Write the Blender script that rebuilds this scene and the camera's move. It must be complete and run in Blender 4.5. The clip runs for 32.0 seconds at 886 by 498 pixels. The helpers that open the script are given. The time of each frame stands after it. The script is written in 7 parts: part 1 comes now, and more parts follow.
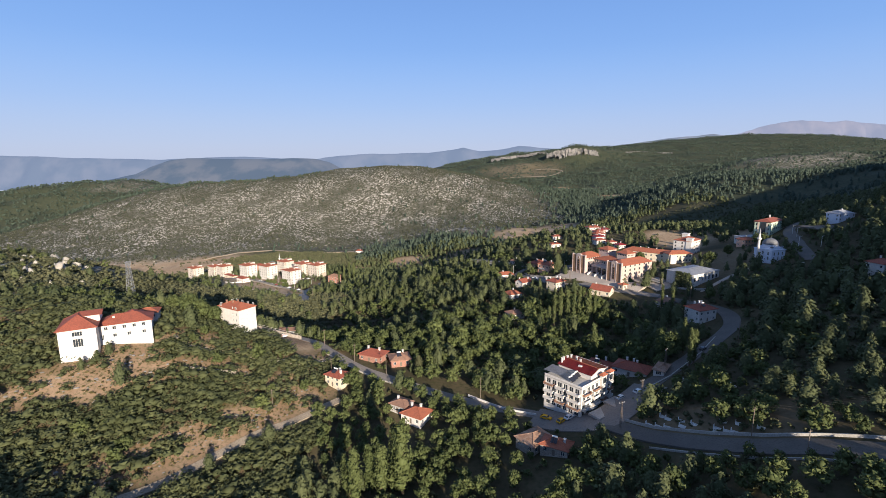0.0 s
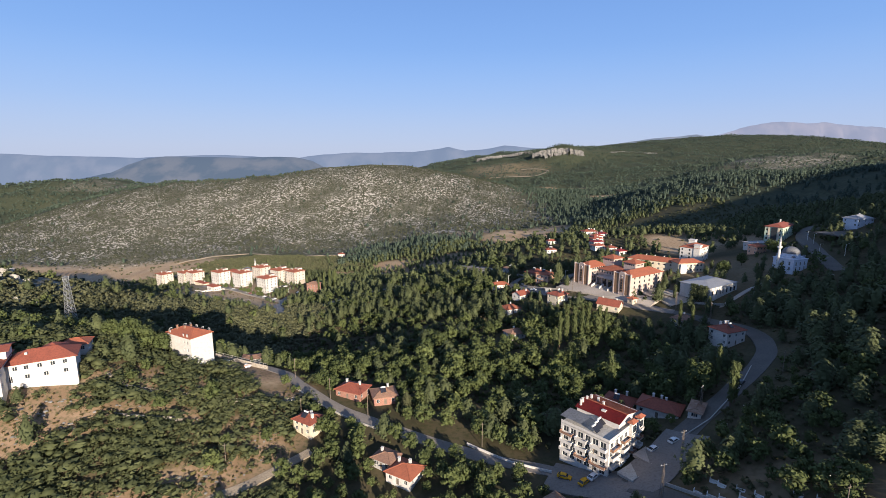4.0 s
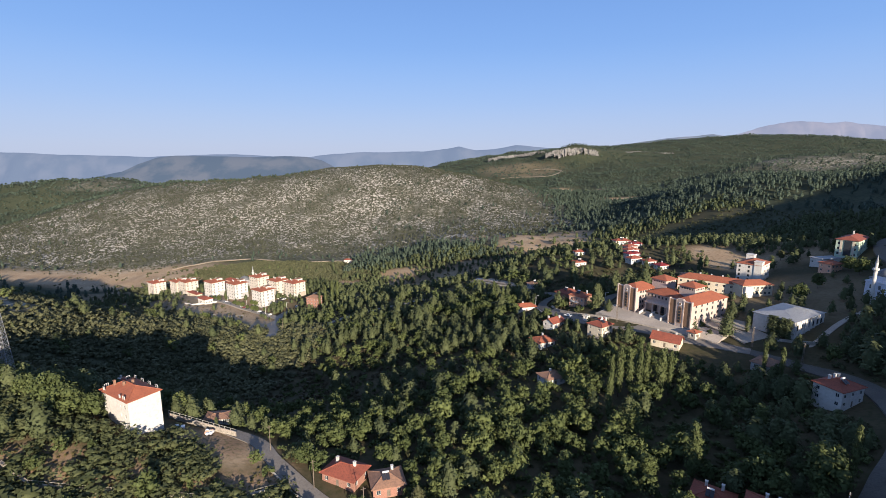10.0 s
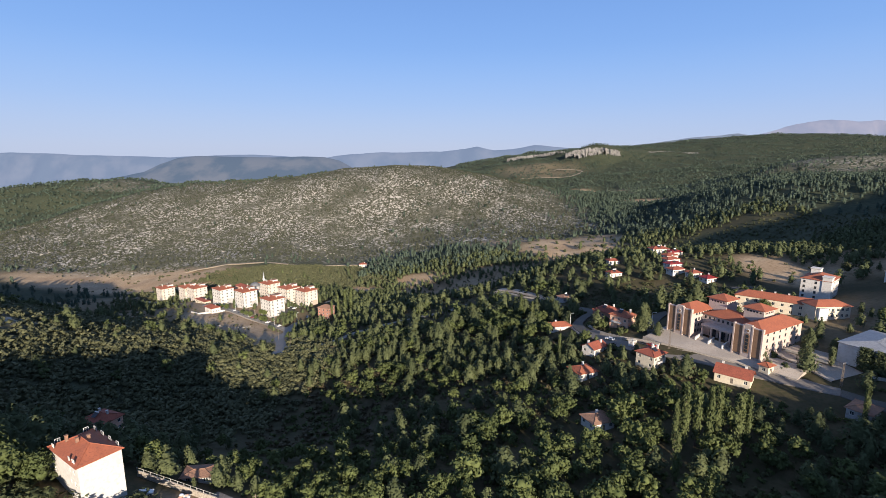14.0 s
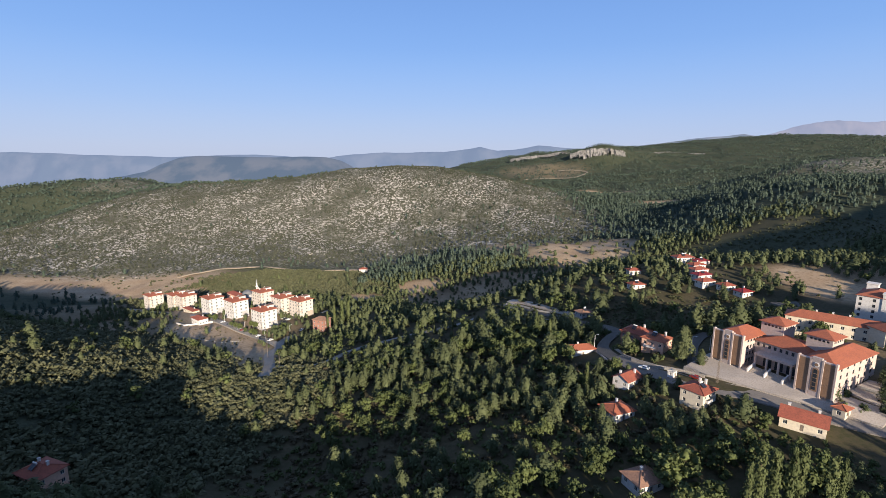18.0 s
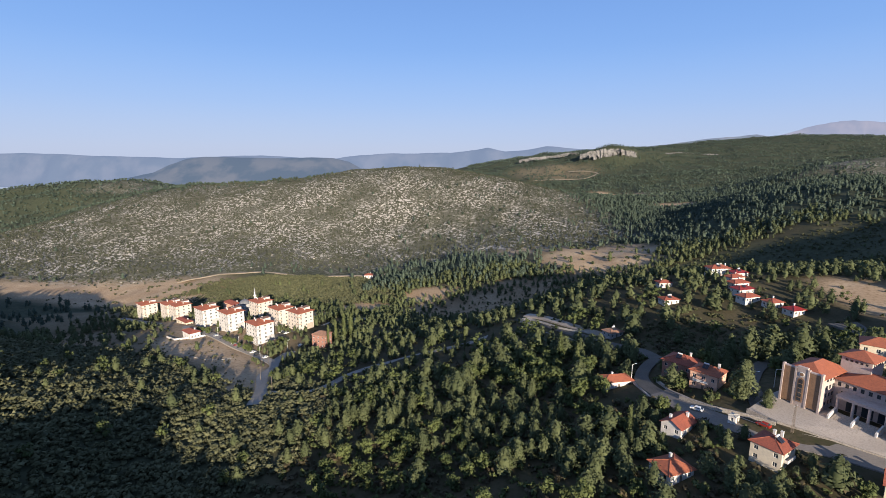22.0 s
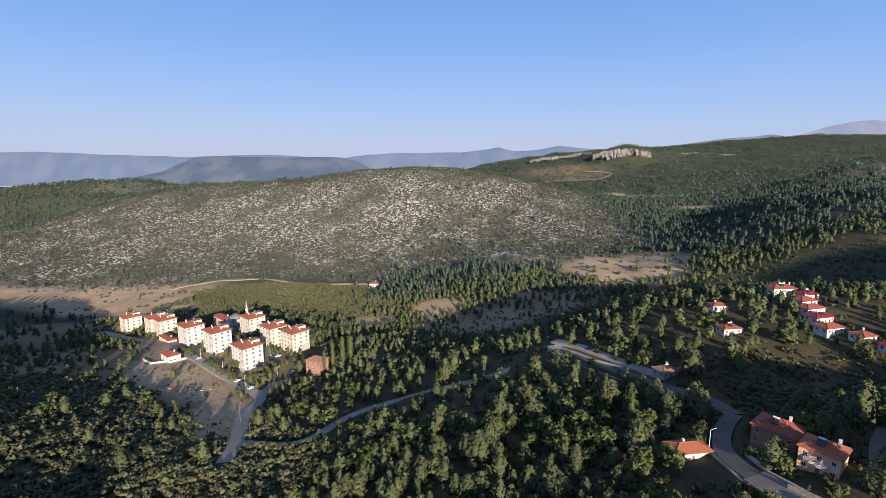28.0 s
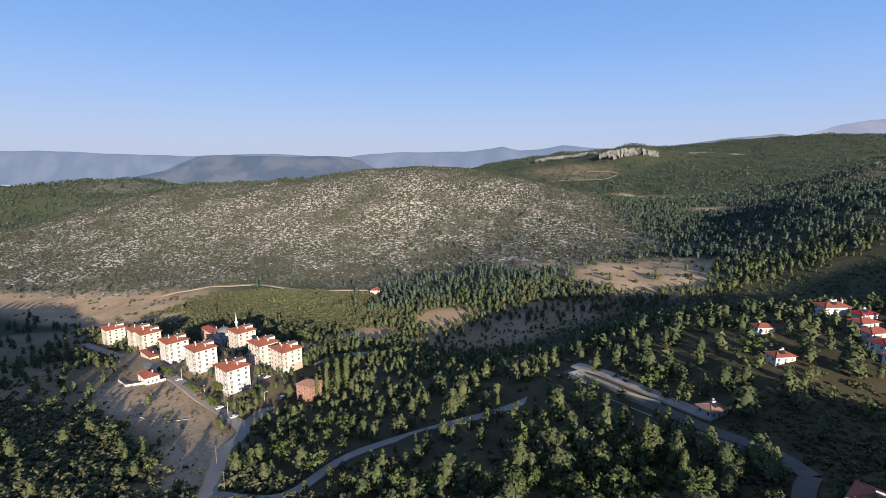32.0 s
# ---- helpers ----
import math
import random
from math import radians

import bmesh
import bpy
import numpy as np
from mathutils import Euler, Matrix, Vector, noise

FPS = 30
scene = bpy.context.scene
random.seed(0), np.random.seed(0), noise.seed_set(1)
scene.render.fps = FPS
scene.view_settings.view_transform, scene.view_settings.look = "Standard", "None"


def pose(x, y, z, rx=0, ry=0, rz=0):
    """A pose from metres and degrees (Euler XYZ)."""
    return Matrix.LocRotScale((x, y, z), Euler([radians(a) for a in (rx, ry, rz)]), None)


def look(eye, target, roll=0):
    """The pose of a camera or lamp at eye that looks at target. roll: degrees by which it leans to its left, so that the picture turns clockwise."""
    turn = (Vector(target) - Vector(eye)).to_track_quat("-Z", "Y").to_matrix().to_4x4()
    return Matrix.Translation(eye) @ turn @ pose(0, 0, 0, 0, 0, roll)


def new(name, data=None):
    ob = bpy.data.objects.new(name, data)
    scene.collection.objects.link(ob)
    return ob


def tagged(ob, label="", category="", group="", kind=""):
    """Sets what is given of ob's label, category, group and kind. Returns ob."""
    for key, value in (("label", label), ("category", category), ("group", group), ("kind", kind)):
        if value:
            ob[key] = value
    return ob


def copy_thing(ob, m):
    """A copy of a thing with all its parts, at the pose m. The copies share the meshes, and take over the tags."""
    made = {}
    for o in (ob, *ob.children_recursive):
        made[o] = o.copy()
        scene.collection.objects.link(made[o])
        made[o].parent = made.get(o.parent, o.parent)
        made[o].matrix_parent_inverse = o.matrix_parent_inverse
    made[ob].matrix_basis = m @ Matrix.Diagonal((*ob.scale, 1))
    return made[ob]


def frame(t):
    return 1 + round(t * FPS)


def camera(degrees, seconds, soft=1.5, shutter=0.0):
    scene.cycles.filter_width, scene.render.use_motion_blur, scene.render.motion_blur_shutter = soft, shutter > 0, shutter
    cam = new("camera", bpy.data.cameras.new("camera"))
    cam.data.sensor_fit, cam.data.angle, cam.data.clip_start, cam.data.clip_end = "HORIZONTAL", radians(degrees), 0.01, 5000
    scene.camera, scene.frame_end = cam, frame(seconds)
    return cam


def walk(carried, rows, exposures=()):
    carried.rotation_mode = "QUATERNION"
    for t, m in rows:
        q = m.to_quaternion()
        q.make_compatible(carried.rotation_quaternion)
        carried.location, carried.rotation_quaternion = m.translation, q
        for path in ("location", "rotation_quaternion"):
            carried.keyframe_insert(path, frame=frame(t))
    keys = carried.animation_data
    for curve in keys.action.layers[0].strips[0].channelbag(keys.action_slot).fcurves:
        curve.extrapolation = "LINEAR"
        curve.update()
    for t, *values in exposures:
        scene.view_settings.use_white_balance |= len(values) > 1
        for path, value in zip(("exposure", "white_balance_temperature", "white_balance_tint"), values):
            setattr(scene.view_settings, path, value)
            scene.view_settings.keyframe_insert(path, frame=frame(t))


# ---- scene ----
cam = camera(84.05, 32.0, soft=0.55)
PATH = [
    (0, pose(0.00, 0.00, 82.50, 79.436, 0, 0.036) @ pose(0, 0, 0, 0, 0, -0.247)),
    (0.5, pose(-0.49, 4.51, 82.44, 79.413, 0, -0.058) @ pose(0, 0, 0, 0, 0, -0.208)),
    (1, pose(-0.95, 9.01, 82.39, 79.396, 0, -0.456) @ pose(0, 0, 0, 0, 0, -0.165)),
    (1.5, pose(-1.40, 13.51, 82.35, 79.384, 0, -0.382) @ pose(0, 0, 0, 0, 0, -0.119)),
    (2, pose(-1.80, 18.00, 82.31, 79.377, 0, -1.315) @ pose(0, 0, 0, 0, 0, -0.071)),
    (2.5, pose(-2.15, 22.48, 82.30, 79.370, 0, -1.736) @ pose(0, 0, 0, 0, 0, -0.028)),
    (3, pose(-2.45, 26.92, 82.30, 79.363, 0, -2.262) @ pose(0, 0, 0, 0, 0, 0.001)),
    (3.5, pose(-2.70, 31.36, 82.33, 79.358, 0, -1.769) @ pose(0, 0, 0, 0, 0, 0.010)),
    (5.5, pose(-3.62, 49.09, 82.44, 79.343, 0, -1.824) @ pose(0, 0, 0, 0, 0, -0.008)),
    (6, pose(-3.85, 53.52, 82.48, 79.340, 0, -0.633) @ pose(0, 0, 0, 0, 0, -0.012)),
    (6.5, pose(-4.07, 57.94, 82.51, 79.336, 0, -0.579) @ pose(0, 0, 0, 0, 0, -0.013)),
    (7, pose(-4.30, 62.34, 82.56, 79.332, 0, -0.524) @ pose(0, 0, 0, 0, 0, -0.006)),
    (7.5, pose(-4.53, 66.71, 82.61, 79.328, 0, -0.606) @ pose(0, 0, 0, 0, 0, 0.010)),
    (8, pose(-4.75, 71.08, 82.67, 79.325, 0, -0.625) @ pose(0, 0, 0, 0, 0, 0.035)),
    (8.5, pose(-4.99, 75.43, 82.74, 79.321, 0, -0.644) @ pose(0, 0, 0, 0, 0, 0.063)),
    (9, pose(-5.24, 79.74, 82.79, 79.316, 0, -0.663) @ pose(0, 0, 0, 0, 0, 0.086)),
    (9.5, pose(-5.53, 84.03, 82.84, 79.312, 0, -0.645) @ pose(0, 0, 0, 0, 0, 0.101)),
    (10, pose(-5.83, 88.29, 82.88, 79.308, 0, -0.628) @ pose(0, 0, 0, 0, 0, 0.106)),
    (10.5, pose(-6.15, 92.51, 82.91, 79.306, 0, -0.610) @ pose(0, 0, 0, 0, 0, 0.099)),
    (11, pose(-6.50, 96.71, 82.96, 79.308, 0, -0.644) @ pose(0, 0, 0, 0, 0, 0.082)),
    (11.5, pose(-6.88, 100.89, 83.03, 79.313, 0, 1.239) @ pose(0, 0, 0, 0, 0, 0.058)),
    (12, pose(-7.29, 105.02, 83.06, 79.317, 0, 1.205) @ pose(0, 0, 0, 0, 0, 0.039)),
    (12.5, pose(-7.75, 109.15, 83.10, 79.320, 0, 1.359) @ pose(0, 0, 0, 0, 0, 0.031)),
    (13, pose(-8.24, 113.25, 83.12, 79.322, 0, 1.308) @ pose(0, 0, 0, 0, 0, 0.032)),
    (13.5, pose(-8.71, 117.39, 83.12, 79.322, 0, 1.357) @ pose(0, 0, 0, 0, 0, 0.038)),
    (14, pose(-9.18, 121.54, 83.10, 79.320, 0, 1.361) @ pose(0, 0, 0, 0, 0, 0.050)),
    (14.5, pose(-9.60, 125.72, 83.05, 79.320, 0, 1.463) @ pose(0, 0, 0, 0, 0, 0.065)),
    (16.5, pose(-11.21, 142.46, 82.80, 79.327, 0, 1.577) @ pose(0, 0, 0, 0, 0, 0.134)),
    (17, pose(-11.61, 146.65, 82.75, 79.333, 0, 1.606) @ pose(0, 0, 0, 0, 0, 0.147)),
    (17.5, pose(-12.02, 150.84, 82.70, 79.345, 0, 1.636) @ pose(0, 0, 0, 0, 0, 0.155)),
    (18, pose(-12.46, 155.05, 82.69, 79.363, 0, 1.624) @ pose(0, 0, 0, 0, 0, 0.159)),
    (18.5, pose(-12.90, 159.25, 82.67, 79.382, 0, 1.641) @ pose(0, 0, 0, 0, 0, 0.159)),
    (19, pose(-13.36, 163.45, 82.67, 79.400, 0, 1.659) @ pose(0, 0, 0, 0, 0, 0.151)),
    (19.5, pose(-13.84, 167.62, 82.67, 79.414, 0, 1.651) @ pose(0, 0, 0, 0, 0, 0.137)),
    (20, pose(-14.31, 171.76, 82.66, 79.427, 0, 1.946) @ pose(0, 0, 0, 0, 0, 0.120)),
    (20.5, pose(-14.76, 175.88, 82.66, 79.437, 0, 2.438) @ pose(0, 0, 0, 0, 0, 0.110)),
    (21, pose(-15.21, 179.94, 82.67, 79.446, 0, 2.516) @ pose(0, 0, 0, 0, 0, 0.111)),
    (21.5, pose(-15.65, 183.98, 82.67, 79.452, 0, 2.489) @ pose(0, 0, 0, 0, 0, 0.121)),
    (22, pose(-16.09, 188.01, 82.69, 79.455, 0, 2.463) @ pose(0, 0, 0, 0, 0, 0.137)),
    (22.5, pose(-16.53, 192.06, 82.67, 79.454, 0, 2.489) @ pose(0, 0, 0, 0, 0, 0.158)),
    (23, pose(-16.98, 196.14, 82.66, 79.450, 0, 2.516) @ pose(0, 0, 0, 0, 0, 0.181)),
    (23.5, pose(-17.44, 200.23, 82.65, 79.446, 0, 2.437) @ pose(0, 0, 0, 0, 0, 0.203)),
    (24, pose(-17.94, 204.31, 82.64, 79.443, 0, 2.460) @ pose(0, 0, 0, 0, 0, 0.222)),
    (24.5, pose(-18.44, 208.44, 82.61, 79.441, 0, 2.452) @ pose(0, 0, 0, 0, 0, 0.236)),
    (25, pose(-18.96, 212.59, 82.60, 79.440, 0, 2.445) @ pose(0, 0, 0, 0, 0, 0.246)),
    (25.5, pose(-19.46, 216.76, 82.59, 79.438, 0, 2.445) @ pose(0, 0, 0, 0, 0, 0.253)),
    (27.5, pose(-21.46, 233.58, 82.56, 79.430, 0, 3.452) @ pose(0, 0, 0, 0, 0, 0.274)),
    (28, pose(-21.97, 237.80, 82.56, 79.423, 0, 3.452) @ pose(0, 0, 0, 0, 0, 0.278)),
    (28.5, pose(-22.48, 242.06, 82.60, 79.409, 0, 3.464) @ pose(0, 0, 0, 0, 0, 0.280)),
    (29, pose(-22.97, 246.35, 82.66, 79.392, 0, 3.477) @ pose(0, 0, 0, 0, 0, 0.283)),
    (29.5, pose(-23.48, 250.66, 82.76, 79.377, 0, 3.780) @ pose(0, 0, 0, 0, 0, 0.289)),
    (30, pose(-23.98, 254.97, 82.86, 79.365, 0, 3.782) @ pose(0, 0, 0, 0, 0, 0.295)),
    (30.5, pose(-24.47, 259.26, 82.97, 79.356, 0, 3.791) @ pose(0, 0, 0, 0, 0, 0.301)),
    (31, pose(-25.00, 263.54, 83.09, 79.346, 0, 3.800) @ pose(0, 0, 0, 0, 0, 0.307)),
    (31.5, pose(-25.53, 267.77, 83.20, 79.337, 0, 3.826) @ pose(0, 0, 0, 0, 0, 0.314)),
    (32, pose(-26.05, 272.00, 83.31, 79.326, 0, 3.853) @ pose(0, 0, 0, 0, 0, 0.323)),
]
walk(cam, PATH)

# ---- light: low sun behind the camera and to its right, clear sky ----
SUN_TURN, SUN_EL = radians(21.0), radians(14.6)   # to the right of straight behind, and above the horizon
to_sun = Vector((math.sin(SUN_TURN) * math.cos(SUN_EL), -math.cos(SUN_TURN) * math.cos(SUN_EL), math.sin(SUN_EL)))
world = bpy.data.worlds.new("sky")
scene.world = world
world.use_nodes = True
wn = world.node_tree
sky = wn.nodes.new("ShaderNodeTexSky")
sky.sky_type = "NISHITA"
sky.sun_disc = False
sky.sun_elevation = SUN_EL
sky.sun_rotation = math.atan2(to_sun.x, to_sun.y)
sky.altitude = 900
sky.air_density = 1.0
sky.dust_density = 0.6
sky.ozone_density = 2.0
# pale lavender haze towards the horizon, under the blue of the upper sky
where = wn.nodes.new("ShaderNodeTexCoord")
axis = wn.nodes.new("ShaderNodeSeparateXYZ")
wn.links.new(where.outputs["Generated"], axis.inputs[0])
band = wn.nodes.new("ShaderNodeValToRGB")
band.color_ramp.interpolation = "B_SPLINE"
band.color_ramp.elements[0].position, band.color_ramp.elements[0].color = 0.0, (0.46, 0.535, 0.74, 1)
band.color_ramp.elements[1].position, band.color_ramp.elements[1].color = 1.0, (0.17, 0.25, 0.45, 1)
for place, colour in ((0.03, (0.46, 0.54, 0.76)), (0.10, (0.36, 0.52, 0.85)), (0.20, (0.22, 0.43, 0.87)), (0.36, (0.15, 0.30, 0.70)), (0.60, (0.19, 0.29, 0.54))):
    e = band.color_ramp.elements.new(place)
    e.color = (*colour, 1)
wn.links.new(axis.outputs["Z"], band.inputs[0])
blend = wn.nodes.new("ShaderNodeMix")
blend.data_type = "RGBA"
blend.inputs[0].default_value = 0.93
dim = wn.nodes.new("ShaderNodeVectorMath")
dim.operation = "SCALE"
dim.inputs["Scale"].default_value = 0.12
wn.links.new(sky.outputs[0], dim.inputs[0])
wn.links.new(dim.outputs[0], blend.inputs[6])
wn.links.new(band.outputs[0], blend.inputs[7])
wn.nodes["Background"].inputs[1].default_value = 0.535
wn.links.new(blend.outputs[2], wn.nodes["Background"].inputs[0])
sun = new("sun", bpy.data.lights.new("sun", "SUN"))
sun.data.energy, sun.data.angle, sun.data.color = 5.0, radians(0.5), (1.0, 0.86, 0.69)
sun.matrix_world = look(to_sun * 400, (0, 0, 0))
scene.view_settings.exposure = 1.0

# relief: rounded hills as (x, y, height), one spread for each family
KNOLLS_A = [
    (0, 60, -9.9), (-110, 60, 22.4), (165, 60, -21.9), (275, 60, -9.3), (-55, 115, -14.7), (110, 115, 11.9),
    (275, 115, -13.9), (-165, 115, -4.7), (220, 115, 5.6), (55, 115, -6.0), (-110, 115, -26.9), (55, 170, -15.0),
    (-110, 170, 43.2), (0, 170, 9.8), (165, 170, -6.4), (165, 225, -6.3), (-275, 225, -8.1), (275, 225, -12.0),
    (110, 225, -5.4), (-110, 225, -16.5), (-165, 225, 3.1), (-220, 280, 17.4), (55, 280, 4.5),
]
# the last knoll, (242, 82), is out of view, added to shade the mosque
KNOLLS_B = [
    (-110, 280, -1.2), (-330, 335, 9.0), (220, 335, -5.2), (-110, 335, 4.5), (165, 335, -15.6), (-55, 335, 5.9),
    (110, 335, 7.9), (-110, 390, -10.7), (-220, 390, -3.5), (275, 390, -17.6), (55, 390, -8.3), (-330, 390, 13.5),
    (110, 445, 2.9), (220, 445, 5.0), (-275, 445, -7.4), (55, 445, 11.2), (-330, 445, -13.9), (0, 500, -16.8),
    (220, 500, -18.9), (-55, 555, -10.4), (55, 555, -5.3), (275, 555, 5.7), (110, 555, -13.6), (225, 332, 2.6), (150, 425, 3.0), (242, 82, 25.0),
]
# spurs and hollows of the middle distance
DELLS = [(102, 343, -9.0), (-112, 145, 3.0)]       # hollow behind the school, knoll of the public building
BROWS = [
    (655, 1185, 7), (710, 1185, 12), (780, 1190, 13), (855, 1190, 15), (960, 1195, 18), (1090, 1210, 18),
    (460, 910, 10), (515, 895, 12), (575, 900, 12), (405, 915, 8), (825, 1525, -10), (945, 1490, -14),
    (1065, 1465, -14), (670, 1600, -6), (-985, 1195, -14), (-870, 1220, -12), (-780, 1290, -8), (-1025, 1450, 6),
    (-900, 1495, 10), (605, 2415, 36), (672, 2425, 28), (735, 2430, 12), (880, 2510, 16), (560, 2180, -8),
]
SPURS = [
    (270, -50, -53.0), (-170, -50, 11.5), (-60, -50, -15.3), (160, -50, 17.6), (490, -50, -24.3), (490, 60, 1.0),
    (380, 60, 42.0), (-280, 170, 20.9), (380, 170, -13.1), (-60, 280, -23.2), (490, 280, 5.6), (490, 390, -8.0),
    (-500, 390, 17.4), (380, 390, 17.0), (160, 500, -8.3), (-280, 500, 0.1), (380, 500, -29.3), (-390, 610, -20.5),
    (380, 720, 27.9), (160, 720, -15.0), (-280, 720, 23.1), (50, 720, 19.7),
]
HILLS = [
    (-380, -200, 57.7), (580, -200, 41.6), (100, -200, -29.1), (340, -200, 61.8), (-620, 40, 52.5), (820, 40, 91.0),
    (-140, 760, -63.0), (-620, 760, -43.9), (820, 760, -28.0), (340, 1000, -43.3), (-1100, 1000, -80.9), (-140, 1240, 87.5),
    (-620, 1240, 52.4), (820, 1240, 20.7), (100, 1240, 40.0), (580, 1240, 17.0), (-380, 1480, -27.0), (-1100, 1480, 51.5),
    (100, 1480, -48.0), (820, 1480, -26.1),
]
RANGES = [
    (1000, 300, 154.3), (1600, 1500, 60.9), (400, 2100, -50.6), (-2000, 2100, -58.2), (-800, 2100, -32.5), (1000, 2700, 34.7),
    (2200, 2700, 139.7), (-1400, 2700, -14.6), (400, 2700, 115.0), (-2000, 3300, -127.5), (-800, 3300, -107.7), (1600, 3300, 131.3),
    (-3100, 3700, -130.0),
]


# ---- materials ----
def graph(name, rough=0.85, metal=0.0, spec=0.3):
    m = bpy.data.materials.new(name)
    m.use_nodes = True
    nt = m.node_tree
    b = nt.nodes["Principled BSDF"]
    b.inputs["Roughness"].default_value = rough
    b.inputs["Metallic"].default_value = metal
    b.inputs["Specular IOR Level"].default_value = spec
    return m, nt, b


def position(nt):
    return nt.nodes.new("ShaderNodeNewGeometry").outputs["Position"]


def noise_fac(nt, vec, scale, detail=3.0, lo=0.35, hi=0.65, rough=0.55):
    n = nt.nodes.new("ShaderNodeTexNoise")
    n.inputs["Scale"].default_value, n.inputs["Detail"].default_value, n.inputs["Roughness"].default_value = scale, detail, rough
    nt.links.new(vec, n.inputs["Vector"])
    r = nt.nodes.new("ShaderNodeMapRange")
    r.inputs["From Min"].default_value, r.inputs["From Max"].default_value = lo, hi
    nt.links.new(n.outputs["Fac"], r.inputs["Value"])
    return r.outputs["Result"]


def mix(nt, fac, a, b, blend="MIX"):
    n = nt.nodes.new("ShaderNodeMix")
    n.data_type, n.blend_type = "RGBA", blend
    for socket, v in ((n.inputs[0], fac), (n.inputs[6], a), (n.inputs[7], b)):
        if hasattr(v, "is_output"):
            nt.links.new(v, socket)
        elif isinstance(v, tuple):
            socket.default_value = (*v, 1.0)
        else:
            socket.default_value = v
    return n.outputs[2]


def bump(nt, b, height, strength=0.4, distance=0.1):
    n = nt.nodes.new("ShaderNodeBump")
    n.inputs["Strength"].default_value, n.inputs["Distance"].default_value = strength, distance
    nt.links.new(height, n.inputs["Height"])
    nt.links.new(n.outputs[0], b.inputs["Normal"])


def surface(name, c1, c2, c3, big=0.15, small=3.0, rough=0.85, relief=0.3, metal=0.0, spec=0.3):
    """A weathered surface: two tones in large patches, a third in fine grain."""
    m, nt, b = graph(name, rough, metal, spec)
    p = position(nt)
    col = mix(nt, noise_fac(nt, p, big), c1, c2)
    fine = noise_fac(nt, p, small, 4.0, 0.45, 0.75)
    col = mix(nt, fine, col, c3)
    nt.links.new(col, b.inputs["Base Color"])
    if relief:
        bump(nt, b, fine, relief, 0.05)
    return m


def foliage(name, dark, mid, light, rough=0.75):
    m, nt, b = graph(name, rough, 0.0, 0.15)
    at = nt.nodes.new("ShaderNodeAttribute")
    at.attribute_name = "tint"
    g = nt.nodes.new("ShaderNodeNewGeometry")
    col = mix(nt, at.outputs["Fac"], dark, light)
    col = mix(nt, 0.45, col, mid)
    rnd = nt.nodes.new("ShaderNodeMapRange")
    rnd.inputs["To Min"].default_value, rnd.inputs["To Max"].default_value = 0.84, 1.16
    nt.links.new(g.outputs["Random Per Island"], rnd.inputs["Value"])
    s = nt.nodes.new("ShaderNodeVectorMath")
    s.operation = "SCALE"
    nt.links.new(col, s.inputs[0])
    nt.links.new(rnd.outputs[0], s.inputs["Scale"])
    nt.links.new(s.outputs[0], b.inputs["Base Color"])
    return m


M = {}
M["pine"] = foliage("pine needles", (0.034, 0.044, 0.022), (0.066, 0.081, 0.037), (0.104, 0.116, 0.052))
M["leaf"] = foliage("broad leaves", (0.035, 0.047, 0.018), (0.066, 0.086, 0.031), (0.108, 0.126, 0.045))
M["poplar"] = foliage("poplar leaves", (0.046, 0.06, 0.024), (0.072, 0.09, 0.035), (0.106, 0.12, 0.048))
M["maquis"] = foliage("maquis leaves", (0.041, 0.046, 0.022), (0.071, 0.076, 0.036), (0.112, 0.11, 0.056))
M["hill_maquis"] = foliage("grey-green hill shrubs", (0.038, 0.044, 0.027), (0.062, 0.068, 0.043), (0.094, 0.096, 0.066))
M["terrace_leaf"] = foliage("terrace shrub leaves", (0.034, 0.043, 0.019), (0.060, 0.070, 0.031), (0.094, 0.102, 0.046))
M["bramble"] = foliage("brown brambles", (0.040, 0.034, 0.020), (0.066, 0.054, 0.031), (0.098, 0.082, 0.046))
M["oak"] = foliage("oak scrub leaves", (0.052, 0.057, 0.030), (0.086, 0.091, 0.048), (0.126, 0.126, 0.068))
M["dry"] = foliage("dry shrub", (0.07, 0.055, 0.025), (0.10, 0.085, 0.035), (0.14, 0.12, 0.05))
# bluer than the near pines: distance haze put into the needle colour
M["hazed_pine"] = foliage("far pine needles with haze in the colour", (0.034, 0.050, 0.038), (0.052, 0.073, 0.054), (0.078, 0.102, 0.072))
M["bark"] = surface("bark", (0.09, 0.065, 0.045), (0.14, 0.10, 0.07), (0.05, 0.035, 0.025), 0.8, 6.0)
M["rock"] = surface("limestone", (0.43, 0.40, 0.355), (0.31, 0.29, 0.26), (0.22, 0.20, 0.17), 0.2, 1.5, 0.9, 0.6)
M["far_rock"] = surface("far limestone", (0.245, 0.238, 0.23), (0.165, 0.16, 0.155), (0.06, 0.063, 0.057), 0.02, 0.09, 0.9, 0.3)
M["asphalt"] = surface("worn asphalt", (0.100, 0.092, 0.083), (0.130, 0.119, 0.105), (0.075, 0.070, 0.063), 0.12, 2.0, 0.9)
M["road_pale"] = surface("pale dusty asphalt", (0.25, 0.225, 0.20), (0.30, 0.275, 0.245), (0.19, 0.175, 0.155), 0.1, 1.5, 0.9)
M["road_school"] = surface("dusty asphalt", (0.185, 0.165, 0.147), (0.225, 0.20, 0.178), (0.145, 0.13, 0.115), 0.1, 1.5, 0.9)
M["track"] = surface("dirt track", (0.23, 0.19, 0.145), (0.29, 0.245, 0.19), (0.15, 0.122, 0.09), 0.2, 2.5, 0.95)
M["paving"] = surface("pale paving", (0.36, 0.31, 0.265), (0.42, 0.365, 0.315), (0.28, 0.245, 0.21), 0.1, 2.0, 0.85)
